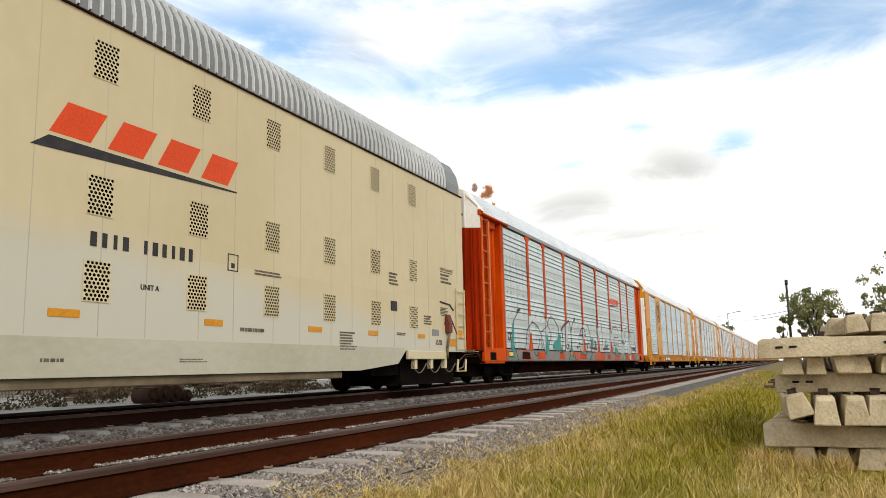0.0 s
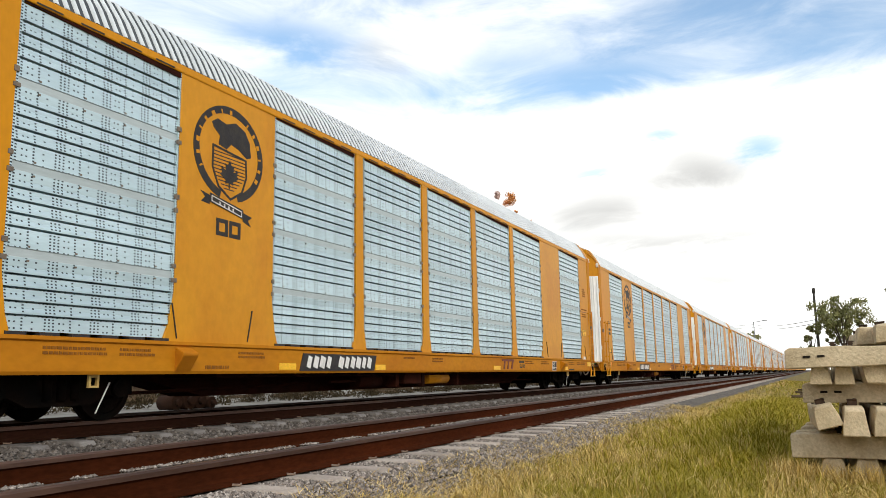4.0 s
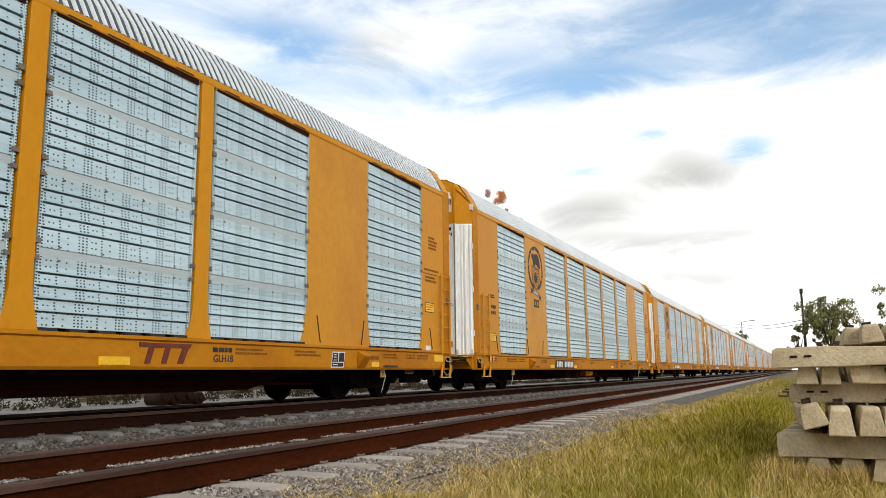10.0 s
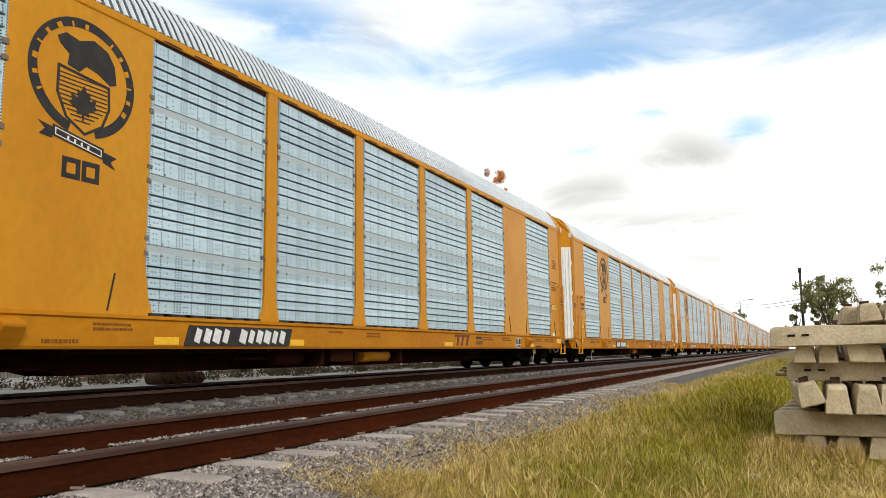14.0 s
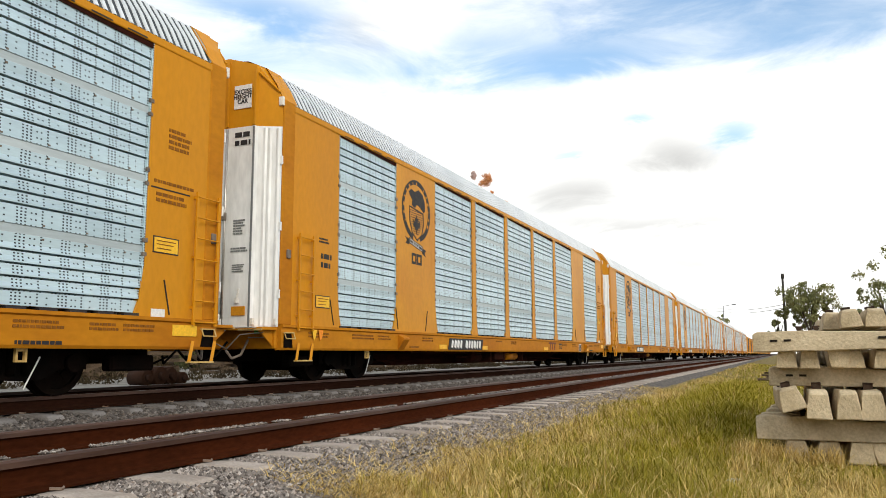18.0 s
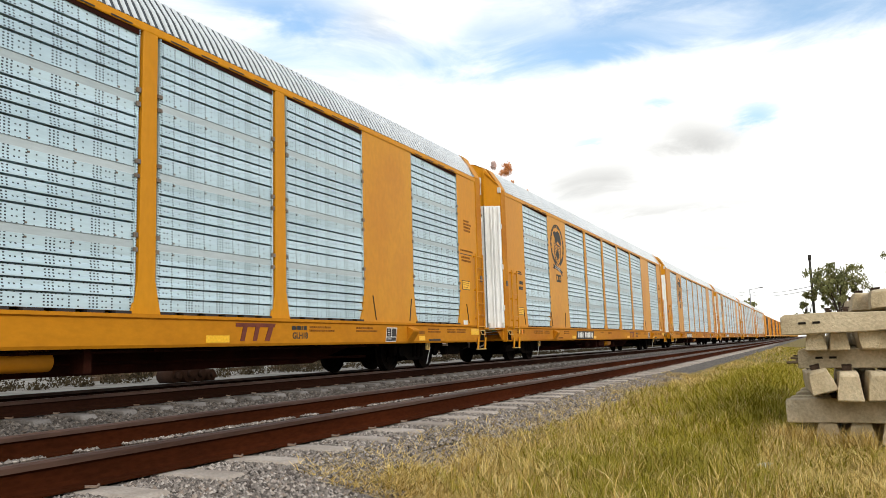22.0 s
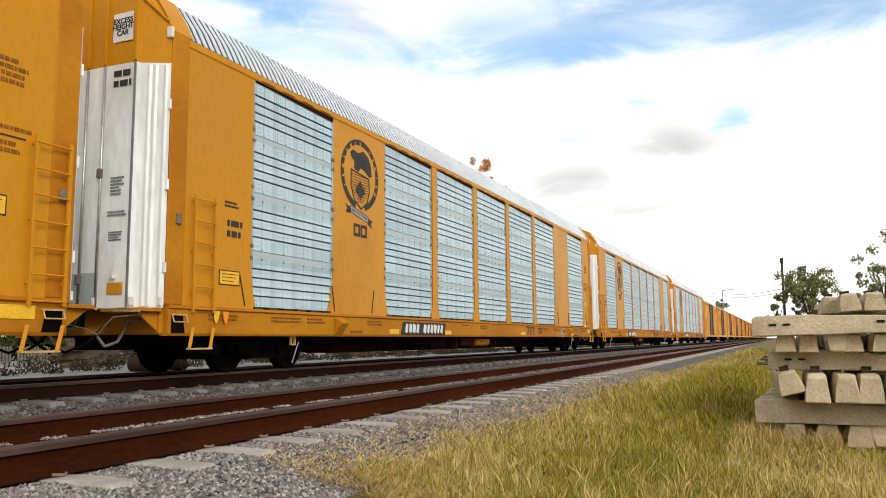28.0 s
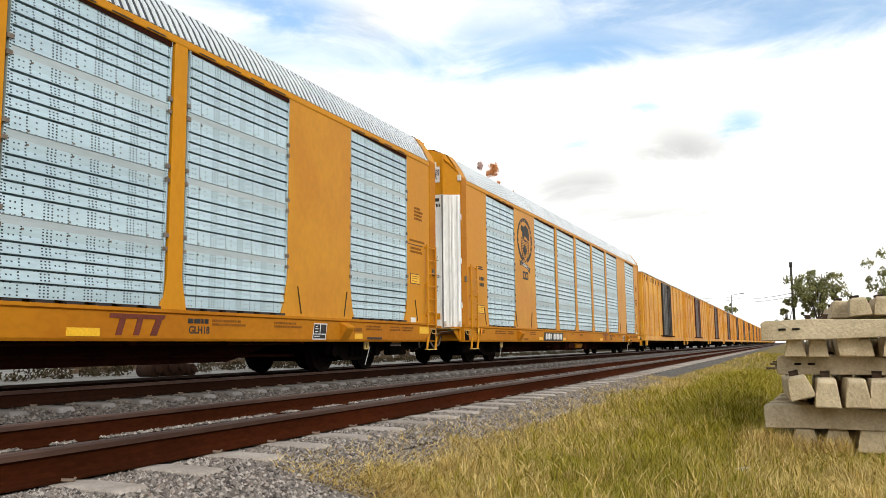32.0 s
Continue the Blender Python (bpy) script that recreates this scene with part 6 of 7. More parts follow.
def leaf_cloud(clumps, per, size, rnd):
    """Many small bent leaves round a set of clump centres (x, y, z, radius)."""
    vs, fs = [], []
    for cx, cy, cz, r in clumps:
        for _ in range(per):
            d = Vector((rnd.gauss(0, 1), rnd.gauss(0, 1), rnd.gauss(0, 0.75)))
            d = d.normalized() * r * rnd.random() ** 0.45
            c = Vector((cx, cy, cz)) + d
            s = size * (0.6 + 0.8 * rnd.random())
            q = Euler((rnd.random() * 6.3, rnd.random() * 6.3, rnd.random() * 6.3)).to_matrix()
            k = len(vs)
            vs += [tuple(c + q @ Vector(p)) for p in ((-s, 0, 0), (0, -s * 0.45, s * 0.12), (s, 0, 0), (0, s * 0.45, s * 0.12))]
            fs += [(k, k + 1, k + 2), (k, k + 2, k + 3)]
    return vs, fs


def tree(name, label, x, y, height, spread, clumps, per, leaf, leaf_mat, seed, lean=0.0, trunk=0.16, group="", tip=0.0):
    rnd = random.Random(seed)
    t = root(name, label, "tree", group, at=(x, y, 0))
    bm = B()
    fork = Vector((lean * 0.4, 0, height * 0.38))
    rod(bm, (0, 0, -0.1), fork, trunk, 8, trunk * 0.65)
    ends = []
    for i in range(9):
        a = 2 * math.pi * i / 9 + rnd.random()
        e = Vector((lean + spread * 0.7 * math.cos(a) * (0.4 + 0.6 * rnd.random()), spread * 0.7 * math.sin(a), height * (0.55 + 0.38 * rnd.random())))
        m = fork.lerp(e, 0.5) + Vector((0, 0, height * 0.04))
        rod(bm, fork, m, trunk * 0.45, 6, trunk * 0.28); rod(bm, m, e, trunk * 0.28, 5, trunk * 0.08)
        ends.append(e)
    part("trunk", bm, BARK, t)
    cl = []
    for i in range(clumps):
        e = ends[i % 9]
        cl.append((e.x + rnd.gauss(0, spread * 0.28), e.y + rnd.gauss(0, spread * 0.28), min(height, e.z + rnd.gauss(0, height * 0.09)), spread * (0.10 + 0.16 * rnd.random())))
    if tip:
        cl += [(lean + rnd.gauss(0, tip * 0.4), rnd.gauss(0, tip * 0.4), height - tip * (0.4 + 1.8 * rnd.random()), tip * 0.55) for _ in range(18)]
    vs, fs = leaf_cloud(cl, per, leaf, rnd)
    me = bpy.data.meshes.new("crown"); me.from_pydata(vs, [], fs); me.materials.append(leaf_mat)
    c = new("crown", me); c.parent = t
    return t


tree("tree", "leafy dark green tree beside a tall pole", 2.55, 80, 7.5, 2.4, 70, 110, 0.12, LEAF, 3)
tree("tree", "narrow dark green tree at the foot of a pole", -0.15, 82, 5.0, 1.1, 20, 90, 0.12, LEAF, 5)
tree("tree", "sparse dark green tree with thin twigs", 5.6, 52, 6.9, 1.8, 30, 80, 0.10, LEAF, 8, lean=0.3)
tree("tree", "dark green tree beside a distant street lamp", -13.6, 206, 10.6, 2.6, 16, 60, 0.30, LEAF, 9)
tree("tree", "tall tree with orange brown leaves behind the train", -19.75, 54.0, 14.85, 1.0, 16, 90, 0.05, LEAF_AUTUMN, 12, tip=0.47)
tree("tree", "tall slim tree with pale blossom behind the train", -20.75, 53.6, 14.95, 0.8, 12, 60, 0.05, LEAF_PALE, 14, tip=0.30)

# ---- poles and wires ----
POLE = mat("dark_wooden_pole", (0.05, 0.045, 0.04), 0.85, 0, (0.03, 0.028, 0.025), 3, 0.6)
GALV_POLE = mat("grey_lamp_pole", (0.22, 0.22, 0.22), 0.5, 0.4, (0.15, 0.15, 0.15), 3, 0.6)
pole = root("utility_pole", "tall dark utility pole with a short top fitting", "utility pole", at=(0.5, 85, 0))
bm = B(); rod(bm, (0, 0, -0.2), (0, 0, 8.95), 0.15, 10, 0.10); part("shaft", bm, POLE, pole)
bm = B(); rod(bm, (0, 0, 8.55), (0.02, 0, 9.05), 0.16, 10); part("top_fitting", bm, POLE, pole)
lamp = root("street_lamp", "grey street lamp with one arm", "street lamp", at=(-12.4, 199.5, 0.1))
bm = B(); rod(bm, (0, 0, 0), (0, 0, 12.5), 0.16, 10, 0.09); part("shaft", bm, GALV_POLE, lamp)
bm = B(); rod(bm, (0, 0, 12.4), (2.3, 0, 12.75), 0.06, 8); part("arm", bm, GALV_POLE, lamp)
bm = B(); box(bm, 2.0, 3.0, -0.18, 0.18, 12.65, 12.85); part("lamp_head", bm, GALV_POLE, lamp, bevel=0.05)


def wire(a, b, sag, label):
    bm = B()
    a, b = Vector(a), Vector(b)
    pts = [a.lerp(b, i / 16) - Vector((0, 0, sag * 4 * (i / 16) * (1 - i / 16))) for i in range(17)]
    for p, q in zip(pts, pts[1:]):
        rod(bm, p, q, 0.035, 5)
    thing("overhead_wire", bm, GALV_POLE, label, "wire", "overhead wires")


for k in range(2):
    wire((-12.4, 199.5, 12.0 - 0.7 * k), (0.5, 85, 5.95 - 0.35 * k), 0.5, "thin grey overhead wire between poles")
    wire((-34, 199.5, 13.3 - 0.7 * k), (-12.4, 199.5, 12.0 - 0.7 * k), 0.6, "thin grey overhead wire between poles")

# ---- beyond the train ----
WHITE_WALL = mat("whitewashed_wall", (0.66, 0.64, 0.60), 0.8, 0, (0.5, 0.47, 0.42), 0.8, 0.7)
WOOD = mat("old_grey_brown_wood", (0.13, 0.092, 0.06), 0.85, 0, (0.05, 0.036, 0.025), 2.0, 0.8, 30, 0.2, 0.3, 40)
BUSH = mat("dull_green_weeds", (0.05, 0.055, 0.022), 0.8, 0, (0.09, 0.075, 0.03), 1.5, 0.8, 20, 0.2, 0)
bm = B(); box(bm, -42.3, -42, 60, 135, 0.1, 1.35)
for i in range(16):
    box(bm, -42.0, -41.9, 60 + i * 5, 60.3 + i * 5, 0.1, 1.45)
thing("low_wall", bm, WHITE_WALL, "long low whitewashed wall beyond the tracks", "wall", kind="structure")
RUSTY = mat("rusty_scrap_iron", (0.045, 0.024, 0.016), 0.9, 0, (0.035, 0.02, 0.014), 4, 0.8, shine=0.05)
scrap = root("scrap_heap", "heap of rusty scrap axles and drums on pale ground", "scrap heap", at=(-17.3, 18.1, 0.2))
for y, r, w in ((-0.62, 0.22, 0.3), (-0.14, 0.27, 0.35), (0.36, 0.25, 0.3), (0.76, 0.18, 0.4)):
    bm = B(); rod(bm, (-w, 0, r), (w, 0, r), r, 14); rod(bm, (w, 0, r), (w + 0.12, 0, r), r * 0.45, 10)
    part("drum", bm, RUSTY, scrap, at=(0, y, 0))
bm = B(); box(bm, -0.4, 0.2, -0.6, 0.6, 0.44, 0.50); part("scrap_plate", bm, RUSTY, scrap, bevel=0.01).rotation_euler = (0.06, 0.03, 0.1)
rnd = random.Random(77)
for i in range(14):
    y = 19 + i * 3.4 + rnd.random() * 2
    x = -21.5 - rnd.random() * 4
    pile = root("timber_pile", "heap of old grey brown timbers on pale ground", "timber pile", "timber heaps beyond the tracks", at=(x, y, 0.1))
    for k in range(6 + i % 4):
        l = 1.2 + rnd.random()
        bm = B(); box(bm, -0.12, 0.12, -l, l, 0, 0.14)
        part("timber", bm, WOOD, pile, at=(0, 0, 0.1 + k * 0.15)).rotation_euler = (0, 0, rnd.random() * 0.7 - 0.35)
for i in range(12):
    y, x = 24 + i * 3.1, -33 - rnd.random() * 4
    cl = [(rnd.gauss(0, 0.7), rnd.gauss(0, 0.9), 0.4 + 0.9 * rnd.random(), 0.45) for _ in range(14)]
    vs, fs = leaf_cloud(cl, 45, 0.10, rnd)
    me = bpy.data.meshes.new("bush"); me.from_pydata(vs, [], fs); me.materials.append(BUSH)
    tagged(new("bush", me), "low dull green bush beyond the tracks", "bush", "bushes beyond the tracks").location = (x, y, 0.1)
# dark hedge closing the near part of the yard
cl = []
for i in range(120):
    y = 6 + 0.42 * i
    for k in range(3):
        cl.append((-38 + rnd.gauss(0, 0.8), y + rnd.gauss(0, 0.3), 0.35 + 1.9 * rnd.random() * (0.75 + 0.4 * noise.noise((y * 0.3, 2.0, 0))), 0.5 + 0.3 * rnd.random()))
vs, fs = leaf_cloud(cl, 130, 0.13, rnd)
me = bpy.data.meshes.new("hedge"); me.from_pydata(vs, [], fs); me.materials.append(mat("dark_hedge_leaves", (0.022, 0.024, 0.010), 0.9, 0, (0.045, 0.038, 0.018), 0.7, 0.8, 10, 0.2, 0))
tagged(new("hedge", me), "low dark hedge beyond the yard", "hedge", kind="stuff")
# rank weeds and rubble along the edge of the yard
cl = []
for i in range(260):
    y = 9 + 0.5 * i
    g = (0.5 if 15 < y < 32 else 0.0) + noise.noise((y * 0.21, 5.0, 0)) + 0.4 * noise.noise((y * 0.7, 8.0, 0))
    if g < -0.42:
        continue
    for k in range(2):
        cl.append((-19.9 + rnd.gauss(0, 0.8), y + rnd.gauss(0, 0.4), 0.10 + max(0, g + 0.25) * 0.55 * rnd.random(), 0.26 + 0.25 * rnd.random()))
vs, fs = leaf_cloud(cl, 110, 0.055, rnd)
me = bpy.data.meshes.new("yard_weeds"); me.from_pydata(vs, [], fs); me.materials.append(mat("brown_dry_weeds", (0.035, 0.026, 0.014), 0.9, 0, (0.07, 0.055, 0.028), 1.0, 0.8, 10, 0.2, 0))
tagged(new("yard_weeds", me), "dark dry weeds along the edge of the yard", "weeds", kind="stuff")
PALE_WOOD = mat("weathered_pale_wood", (0.20, 0.18, 0.145), 0.85, 0, (0.12, 0.10, 0.08), 3, 0.7)
picket = None
for i in range(2):
    fence = root("picket_fence", "short pale picket fence panel beyond the tracks", "fence", "fence panels beyond the tracks", at=(-31, 21.6 + i * 2.5, 0.15))
    for k in range(14):
        if picket is None:
            bm = B(); box(bm, -0.03, 0.03, 0, 0.08, 0, 0.8); picket = part("picket", bm, PALE_WOOD, fence)
        else:
            same_part(picket, fence, (0, k * 0.16, 0))
    for z in (0.2, 0.6):
        bm = B(); box(bm, -0.05, -0.03, 0, 2.3, z, z + 0.08); part("fence_rail", bm, PALE_WOOD, fence)
# scrap timber by the far end of the grass
for i in range(7):
    bm = B(); l = 0.30 + 0.25 * rnd.random()
    box(bm, -0.05, 0.05, -l, l, 0, 0.07)
    ob = thing("scrap_timber", bm, WOOD, "loose scrap timber lying on the bank", "timber", "scrap timbers on the bank", bevel=0.008)
    ob.matrix_world = pose(-0.40 + 0.10 * i, 32 + i * 0.5, 0.04 + 0.11 * (i % 3), 4 * (i % 2), 18 - 9 * (i % 3), 60 + 25 * rnd.random())


# ---- grass and gravel ----
def island_mat(name, colors, rough=0.8):
    m = bpy.data.materials.new(name); m.use_nodes = True
    n, l = m.node_tree.nodes, m.node_tree.links
    g, r = n.new("ShaderNodeNewGeometry"), n.new("ShaderNodeValToRGB")
    l.new(g.outputs["Random Per Island"], r.inputs[0])
    e = r.color_ramp.elements
    e[0].position, e[0].color = 0.0, (*colors[0], 1)
    e[1].position, e[1].color = 1.0, (*colors[-1], 1)
    for i, c in enumerate(colors[1:-1]):
        k = e.new((i + 1) / (len(colors) - 1)); k.color = (*c, 1)
    b = n["Principled BSDF"]
    l.new(r.outputs[0], b.inputs["Base Color"])
    b.inputs["Roughness"].default_value = rough
    b.inputs["Specular IOR Level"].default_value = 0.12
    return m


GREEN_BLADES = island_mat("green_grass_blades", [(0.18, 0.165, 0.012), (0.29, 0.245, 0.024), (0.39, 0.305, 0.045), (0.20, 0.18, 0.014), (0.50, 0.375, 0.10)])
LUSH_BLADES = island_mat("lush_dark_grass_blades", [(0.21, 0.185, 0.013), (0.30, 0.25, 0.02), (0.41, 0.32, 0.04), (0.23, 0.20, 0.013)])
STRAW_BLADES = island_mat("dry_straw_blades", [(0.52, 0.35, 0.085), (0.70, 0.50, 0.17), (0.27, 0.17, 0.036), (0.82, 0.63, 0.28), (0.38, 0.25, 0.05)])
STONES = island_mat("ballast_stones", [(0.05, 0.042, 0.037), (0.17, 0.147, 0.13), (0.25, 0.22, 0.195), (0.085, 0.068, 0.058), (0.46, 0.41, 0.365), (0.20, 0.15, 0.115)], 0.9)


# darker set of stones, used between the tracks
STONES_DARKER = island_mat("oily_ballast_stones", [(0.04, 0.034, 0.03), (0.085, 0.074, 0.066), (0.125, 0.11, 0.099), (0.06, 0.05, 0.043), (0.20, 0.178, 0.16), (0.09, 0.071, 0.056)], 0.9)


def surface(x, y):
    return ground_height(x) + hump(x, y) + (0.03 * noise.noise((x * 0.9, y * 0.9, 0)) if -3 < x < 8 and 0 < y < 60 else 0)


def blades(name, label, material, places, seed):
    """places: (x, y, height, width, lean)"""
    rnd = random.Random(seed)
    vs, fs = [], []
    for x, y, h, w, lean in places:
        a = rnd.random() * 6.283
        ca, sa = math.cos(a), math.sin(a)
        bx, by = -sa * w / 2, ca * w / 2
        z = surface(x, y) - 0.01
        l1, l2 = lean * h * 0.35, lean * h
        k = len(vs)
        top = z + h * (1.0 - 0.45 * min(lean, 1.4) ** 2 * 0.5)
        vs += [(x - bx, y - by, z), (x + bx, y + by, z), (x + ca * l1 - bx * 0.8, y + sa * l1 - by * 0.8, z + (top - z) * 0.6), (x + ca * l1 + bx * 0.8, y + sa * l1 + by * 0.8, z + (top - z) * 0.6), (x + ca * l2, y + sa * l2, top)]
        fs += [(k, k + 1, k + 3, k + 2), (k + 2, k + 3, k + 4)]
    me = bpy.data.meshes.new(name); me.from_pydata(vs, [], fs); me.materials.append(material)
    return tagged(new(name, me), label, "grass", kind="stuff")


rnd = random.Random(101)
green, straw, lush = [], [], []


def in_stack(x, y):
    return -0.2 < x < 2.4 and SY - 0.02 < y < SY + 2.6


def scatter(count, x0, x1, y0, y1, size):
    for _ in range(count):
        x, y = rnd.uniform(x0, x1), rnd.uniform(y0, y1)
        if in_stack(x, y):
            continue
        edge = -2.66 + 0.28 * noise.noise((y * 0.8, 3.1, 0)) + 0.12 * noise.noise((y * 2.6, 1.1, 0)) - (0.08 if y < 7 else 0)
        if x < edge - 0.12 * rnd.random():
            continue
        patch = noise.noise((x * 0.55, y * 0.35, 2.0)) + 0.5 * noise.noise((x * 1.7, y * 1.2, 7.0))
        dry = (1.0 if x < edge + 0.45 else 0.5 if x < edge + 0.9 else 0.05) + patch * 0.95 + (0.5 if x > -0.55 + 0.3 * patch and y < 9.3 else 0)
        if 0.40 < x < 2.4 and SY - 0.55 < y < SY + 0.05 and rnd.random() < 0.75:
            continue
        tuft = 0.65 + 0.55 * max(0, noise.noise((x * 1.3, y * 1.0, 4.0)) + 0.3)
        if rnd.random() < 1.1 * math.exp(-((x + 0.95 - 0.5 * patch) / 0.8) ** 2 - (max(0, 10.2 + 1.5 * patch - y) / 1.2) ** 2) and y < 26:
            lush.append((x, y, size * (0.08 + 0.10 * rnd.random()), 0.0065 * size * (1 + y * 0.04), 0.4 + 0.9 * rnd.random()))
        elif rnd.random() < 0.10 + dry * 0.62:
            straw.append((x, y, size * tuft * (0.04 + 0.09 * rnd.random()), 0.0046 * size * (1 + y * 0.04), 0.6 + 1.0 * rnd.random()))
        else:
            green.append((x, y, size * tuft * (0.045 + 0.085 * rnd.random()), 0.0050 * size * (1 + y * 0.04), 0.5 + 1.1 * rnd.random()))


scatter(170000, -3.4, 1.6, 4.6, 9.5, 1.0)
scatter(64000, -3.3, 1.4, 9.5, 18, 1.2)
scatter(16000, -3.2, 0.8, 18, 34, 1.4)
scatter(9000, -3.1, 2.0, 34, 80, 1.8)
for k in range(900):
    y = 4.8 + 14 * rnd.random() ** 1.4
    x = rnd.uniform(-2.55, 1.2)
    if in_stack(x, y) or (x > 0.2 and y > SY - 0.8):
        continue
    dry = rnd.random() < (0.75 if x < -1.9 or (x > -0.5 and y < 9) else 0.42)
    for _ in range(16):
        row = (x + rnd.gauss(0, 0.045), y + rnd.gauss(0, 0.06), (0.10 + 0.09 * rnd.random()) * (1 + y * 0.02), 0.0048 * (1 + y * 0.04), 0.25 + 0.8 * rnd.random())
        (straw if dry else green).append(row)
blades("green_grass", "rough green grass on the bank", GREEN_BLADES, green, 1)
blades("green_grass", "lush dark green grass on the hump of the bank", LUSH_BLADES, lush, 3)
# loose stalks lying over the stones and the grass
litter = []
for _ in range(14000):
    y = 4.4 + 16 * rnd.random() ** 1.5
    x = -2.75 + 0.28 * noise.noise((y * 0.8, 3.1, 0)) + rnd.gauss(0.08, 0.36)
    if -3.35 < x and not in_stack(x, y):
        litter.append((x, y, 0.05 + 0.09 * rnd.random(), 0.006 * (1 + y * 0.03), 1.5))
for _ in range(7000):
    x, y = rnd.uniform(-0.9, 1.6), rnd.uniform(4.8, 8.9)
    if x < -0.35 + 0.5 * noise.noise((x * 1.2, y * 0.9, 6.0)):
        continue
    if x > 0.4 and y > SY - 0.75:
        continue
    litter.append((x, y, 0.08 + 0.10 * rnd.random(), 0.0055, 1.2 + 0.4 * rnd.random()))
for _ in range(900):
    x, y = rnd.uniform(-0.45, 0.5), SY + rnd.uniform(-0.35, 0.12)
    litter.append((x, y, 0.12 + 0.16 * rnd.random(), 0.007, 0.3 + 0.8 * rnd.random()))
for _ in range(1100):
    y = 4.8 + 9 * rnd.random() ** 1.3
    x = rnd.uniform(-2.6, 0.9)
    if not in_stack(x, y) and not (x > 0.4 and y > SY - 0.75):
        litter.append((x, y, 0.14 + 0.12 * rnd.random(), 0.008, 0.8 + 0.7 * rnd.random()))
blades("dry_stalks", "loose dry stalks lying over stones and grass", STRAW_BLADES, litter, 4)
blades("dry_grass", "dry straw coloured grass at the ballast edge", STRAW_BLADES, straw, 2)


def stones(name, label, count, region, seed, size=0.028, skip=None, material=None, lift=0.0):
    rnd = random.Random(seed)
    vs, fs = [], []
    while count > 0:
        count -= 1
        x, y = region(rnd)
        if skip and skip(x, y):
            continue
        s = size * (0.5 + 1.0 * rnd.random())
        z = surface(x, y) + s * 0.25 + lift
        k = len(vs)
        a = rnd.random() * 3.14
        ca, sa = math.cos(a), math.sin(a)
        for px, py, pz in ((1, 0, 0), (0, 1, 0), (-1, 0, 0), (0, -1, 0), (0.1, 0, 0.8), (0, 0.1, -0.8)):
            px, py, pz = px * (0.7 + 0.6 * rnd.random()), py * (0.5 + 0.5 * rnd.random()), pz * (0.6 + 0.5 * rnd.random())
            vs.append((x + s * (px * ca - py * sa), y + s * (px * sa + py * ca), z + s * pz))
        fs += [(k, k + 1, k + 4), (k + 1, k + 2, k + 4), (k + 2, k + 3, k + 4), (k + 3, k, k + 4), (k + 1, k, k + 5), (k + 2, k + 1, k + 5), (k + 3, k + 2, k + 5), (k, k + 3, k + 5)]
    me = bpy.data.meshes.new(name); me.from_pydata(vs, [], fs); me.materials.append(material or STONES)
    return tagged(new(name, me), label, "gravel", kind="stuff")


stones("ballast_gravel", "grey ballast stones beside the near rail", 58000, lambda r: (-3.85 + 1.35 * r.random(), 2.8 + 16 * r.random() ** 1.3), 61, 0.017, lambda x, y: x < -3.335 and abs((y - 1.39 + 0.3225) % 0.645 - 0.3225) < 0.145)
stones("ballast_gravel", "grey ballast stones between the tracks", 34000, lambda r: (-8.55 + 2.7 * r.random(), 4 + 32 * r.random() ** 1.3), 62, 0.028, lambda x, y: x < -8.04 and abs((y - 1.1 + 0.32) % 0.64 - 0.32) < 0.14, STONES_DARKER)
stones("ballast_gravel", "grey ballast stones between the near rails", 9000, lambda r: (-5.45 + 1.4 * r.random(), 3 + 22 * r.random()), 63, 0.026, lambda x, y: abs((y - 1.39 + 0.3225) % 0.645 - 0.3225) < 0.1)
stones("ballast_gravel", "pale stone chips heaped along the rail foot", 9000, lambda r: (-5.405 + 0.09 * r.random(), 2.5 + 60 * r.random() ** 1.6), 64, 0.017, lambda x, y: noise.noise((y * 2.2, 4.0, 0)) < -0.12, STONES, 0.04)
# a crumpled bag in the grass
bm = B()
bmesh.ops.create_icosphere(bm, subdivisions=2, radius=0.09)
for v in bm.verts:
    v.co *= 1 + 0.5 * noise.noise(v.co * 14)
    v.co.z *= 0.45
thing("litter_bag", bm, mat("pale_blue_plastic", (0.34, 0.42, 0.42), 0.4, 0, (0.6, 0.62, 0.6), 8, 0.6), "crumpled pale blue plastic litter in the grass", "litter", at=(-0.42, 7.25, -0.055))

# ---- ties of both tracks ----
for t, start, pitch in ((near_track, 1.39, 0.645), (train_track, 1.1, 0.64)):
    for i in range(150):
        o = new("tie", tie_data if t == near_track else tie_darker); o.parent = t
        o.location = (0, start + i * pitch, -RAIL_H - 0.208)
        o.rotation_euler = (0, 0, math.pi / 1 * (i % 2))


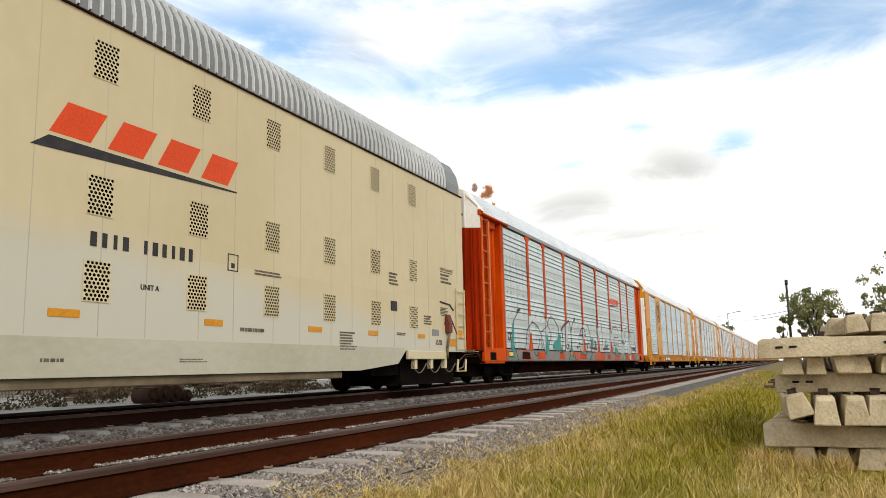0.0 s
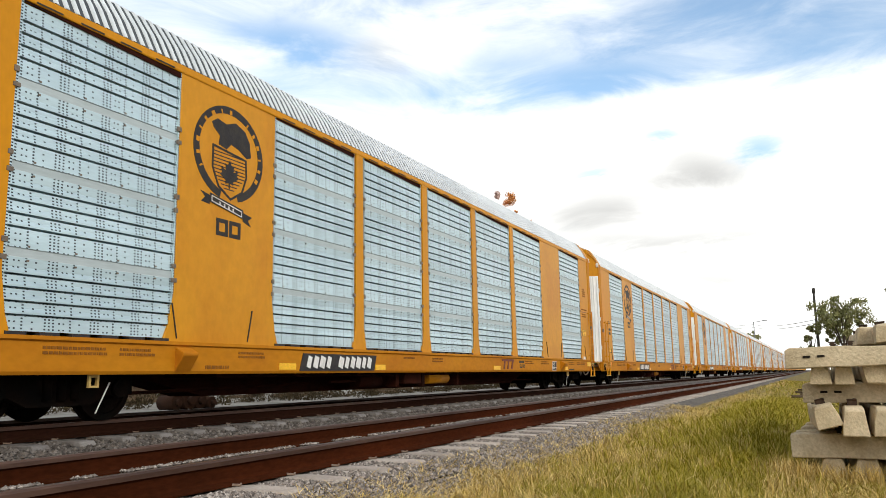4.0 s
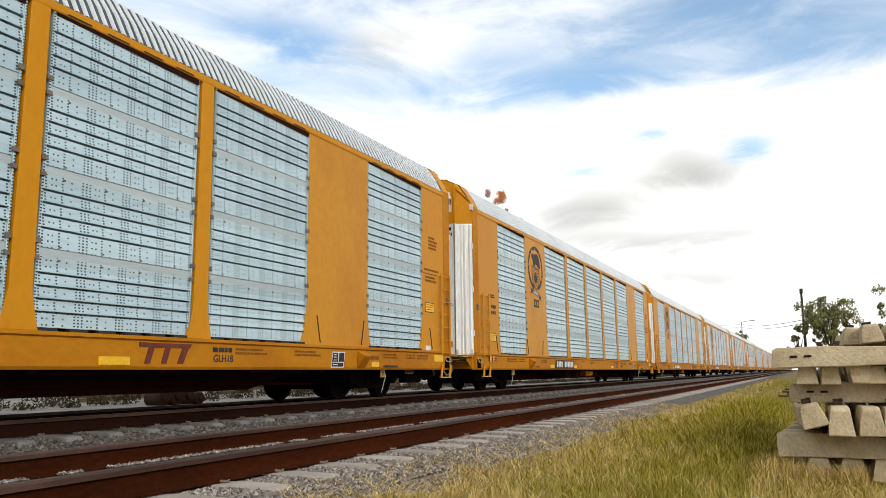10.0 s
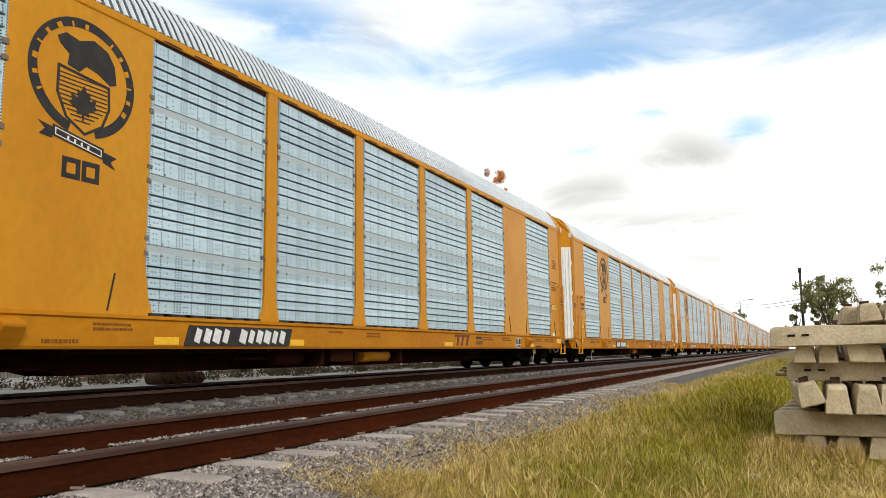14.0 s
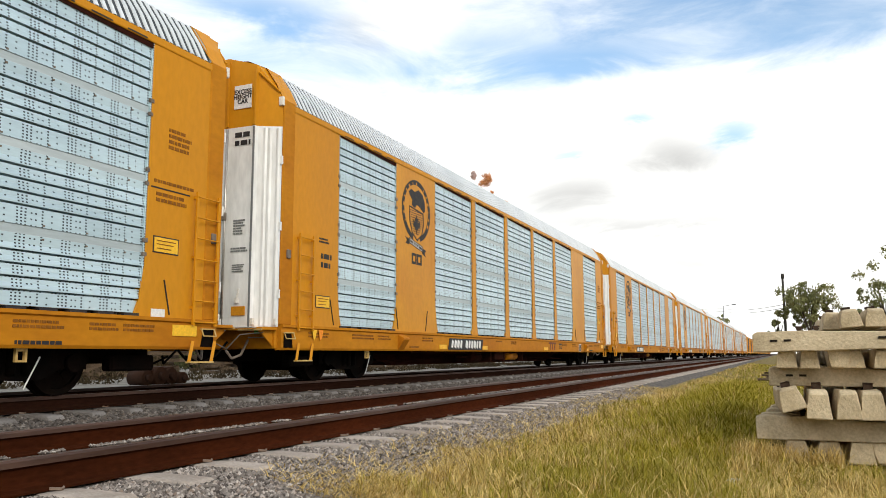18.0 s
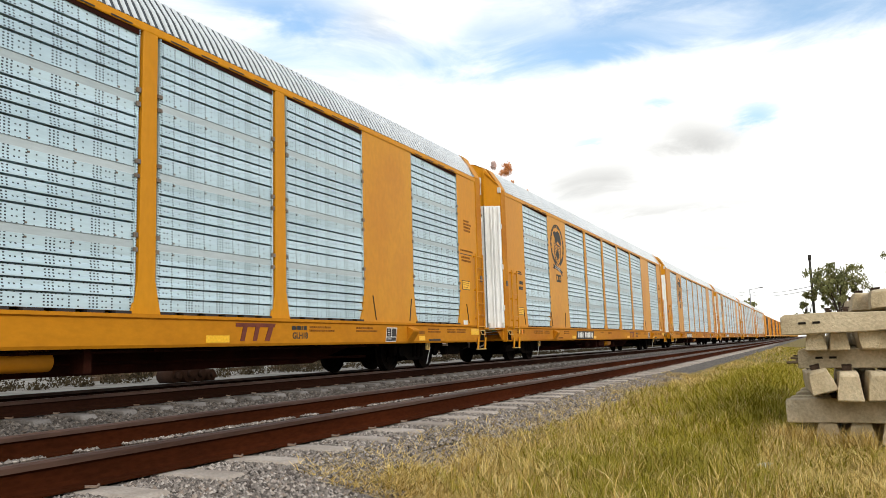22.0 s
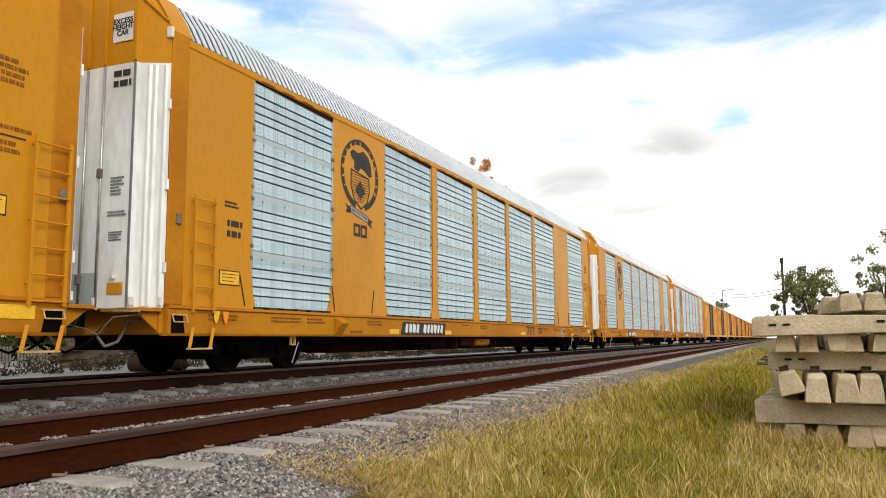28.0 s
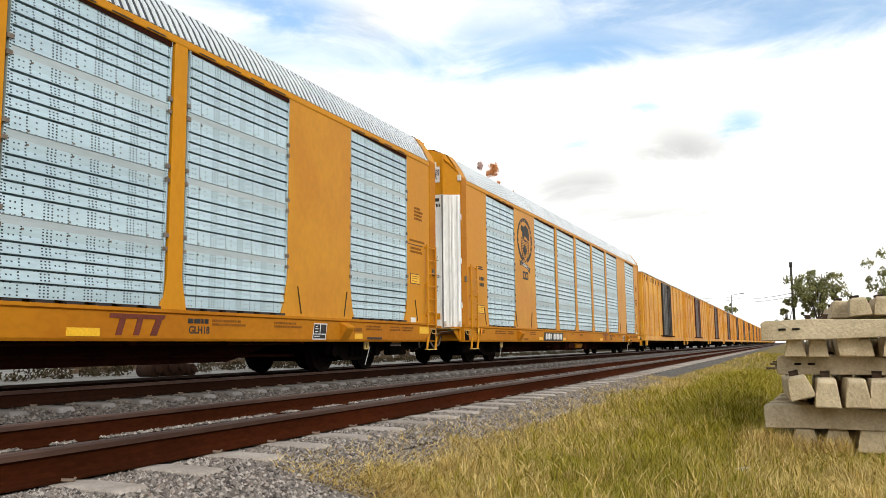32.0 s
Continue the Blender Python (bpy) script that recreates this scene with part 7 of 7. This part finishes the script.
# ---- the train ----
# seconds and the place of the reference car's leading corner
TRAVEL = [(0, 78.65), (1, 67.08), (2, 55.51), (3, 43.96), (4, 32.33), (5, 20.63), (6, 8.87), (7, -2.96), (8, -14.61), (9, -26.41), (10, -38.43), (11, -50.08), (12, -62.05), (13, -73.72), (14, -85.43), (15, -97.22), (16, -109.11), (17, -121.22), (18, -132.77), (19, -144.69), (20, -156.58), (21, -168.42), (22, -180.43), (23, -192.00), (24, -203.79), (25, -215.54), (26, -227.25), (27, -238.96), (28, -250.71), (29, -262.49), (30, -274.18), (31, -286.04), (32, -297.80)]
PITCH = 28.8
TRAIN = []        # (car, its place along the train)


def add_car(car, offset):
    TRAIN.append((car, offset))
    return car


def add_copy(src, offset, label=""):
    c = copy_thing(src, pose(TRAIN_MID, 0, TRAIN_TOP))
    for o in c.children_recursive:
        if o.name.startswith("wheelset"):
            WHEELSETS.append((o, o.location.y))
    if label:
        c["label"] = label
    return add_car(c, offset)


add_car(build_cream(), -PITCH - 30.3)
add_car(build_orange(), -PITCH - 28.72)
yellow = add_car(build_yellow(), 0.0)
SLACK = {-1: 0.05, 1: 0.28, 2: 0.30, 3: 0.12, 10: 0.10, 11: 0.20}     # play in the couplings
for n in range(-1, 12):
    if n:
        add_copy(yellow, n * PITCH + SLACK.get(n, 0.0))
BOX_START, BOX_PITCH = 11 * PITCH + 29.0, 20.6
add_car(build_boxcar(DOOR_BLACK, "yellow boxcar with tall black sliding doors"), BOX_START)
brown_box = add_car(build_boxcar(DOOR_BROWN, "yellow boxcar with dark brown sliding doors"), BOX_START + BOX_PITCH)
for n in range(2, 22):
    add_copy(brown_box, BOX_START + n * BOX_PITCH)


def motions():
    for car, offset in TRAIN:
        walk(car, [(t, pose(TRAIN_MID, y + offset, TRAIN_TOP)) for t, y in TRAVEL])
    # wheels roll with the way gone; alike wheelsets share their keys
    times, places = [t for t, y in TRAVEL], [y for t, y in TRAVEL]
    keyed = {}
    for o, dy in WHEELSETS:
        side = round(dy, 2)
        if side not in keyed:
            rows = []
            for i in range(32 * FPS + 1):
                way = places[0] - float(np.interp(i / FPS, times, places))
                rows.append((i / FPS, pose(0, dy, 0.42, math.degrees(way / 0.42) % 360)))
            walk(o, rows)
            keyed[side] = o
        else:
            o.rotation_mode = "QUATERNION"
            o.animation_data_create()
            o.animation_data.action = keyed[side].animation_data.action
            o.animation_data.action_slot = keyed[side].animation_data.action_slot


motions()
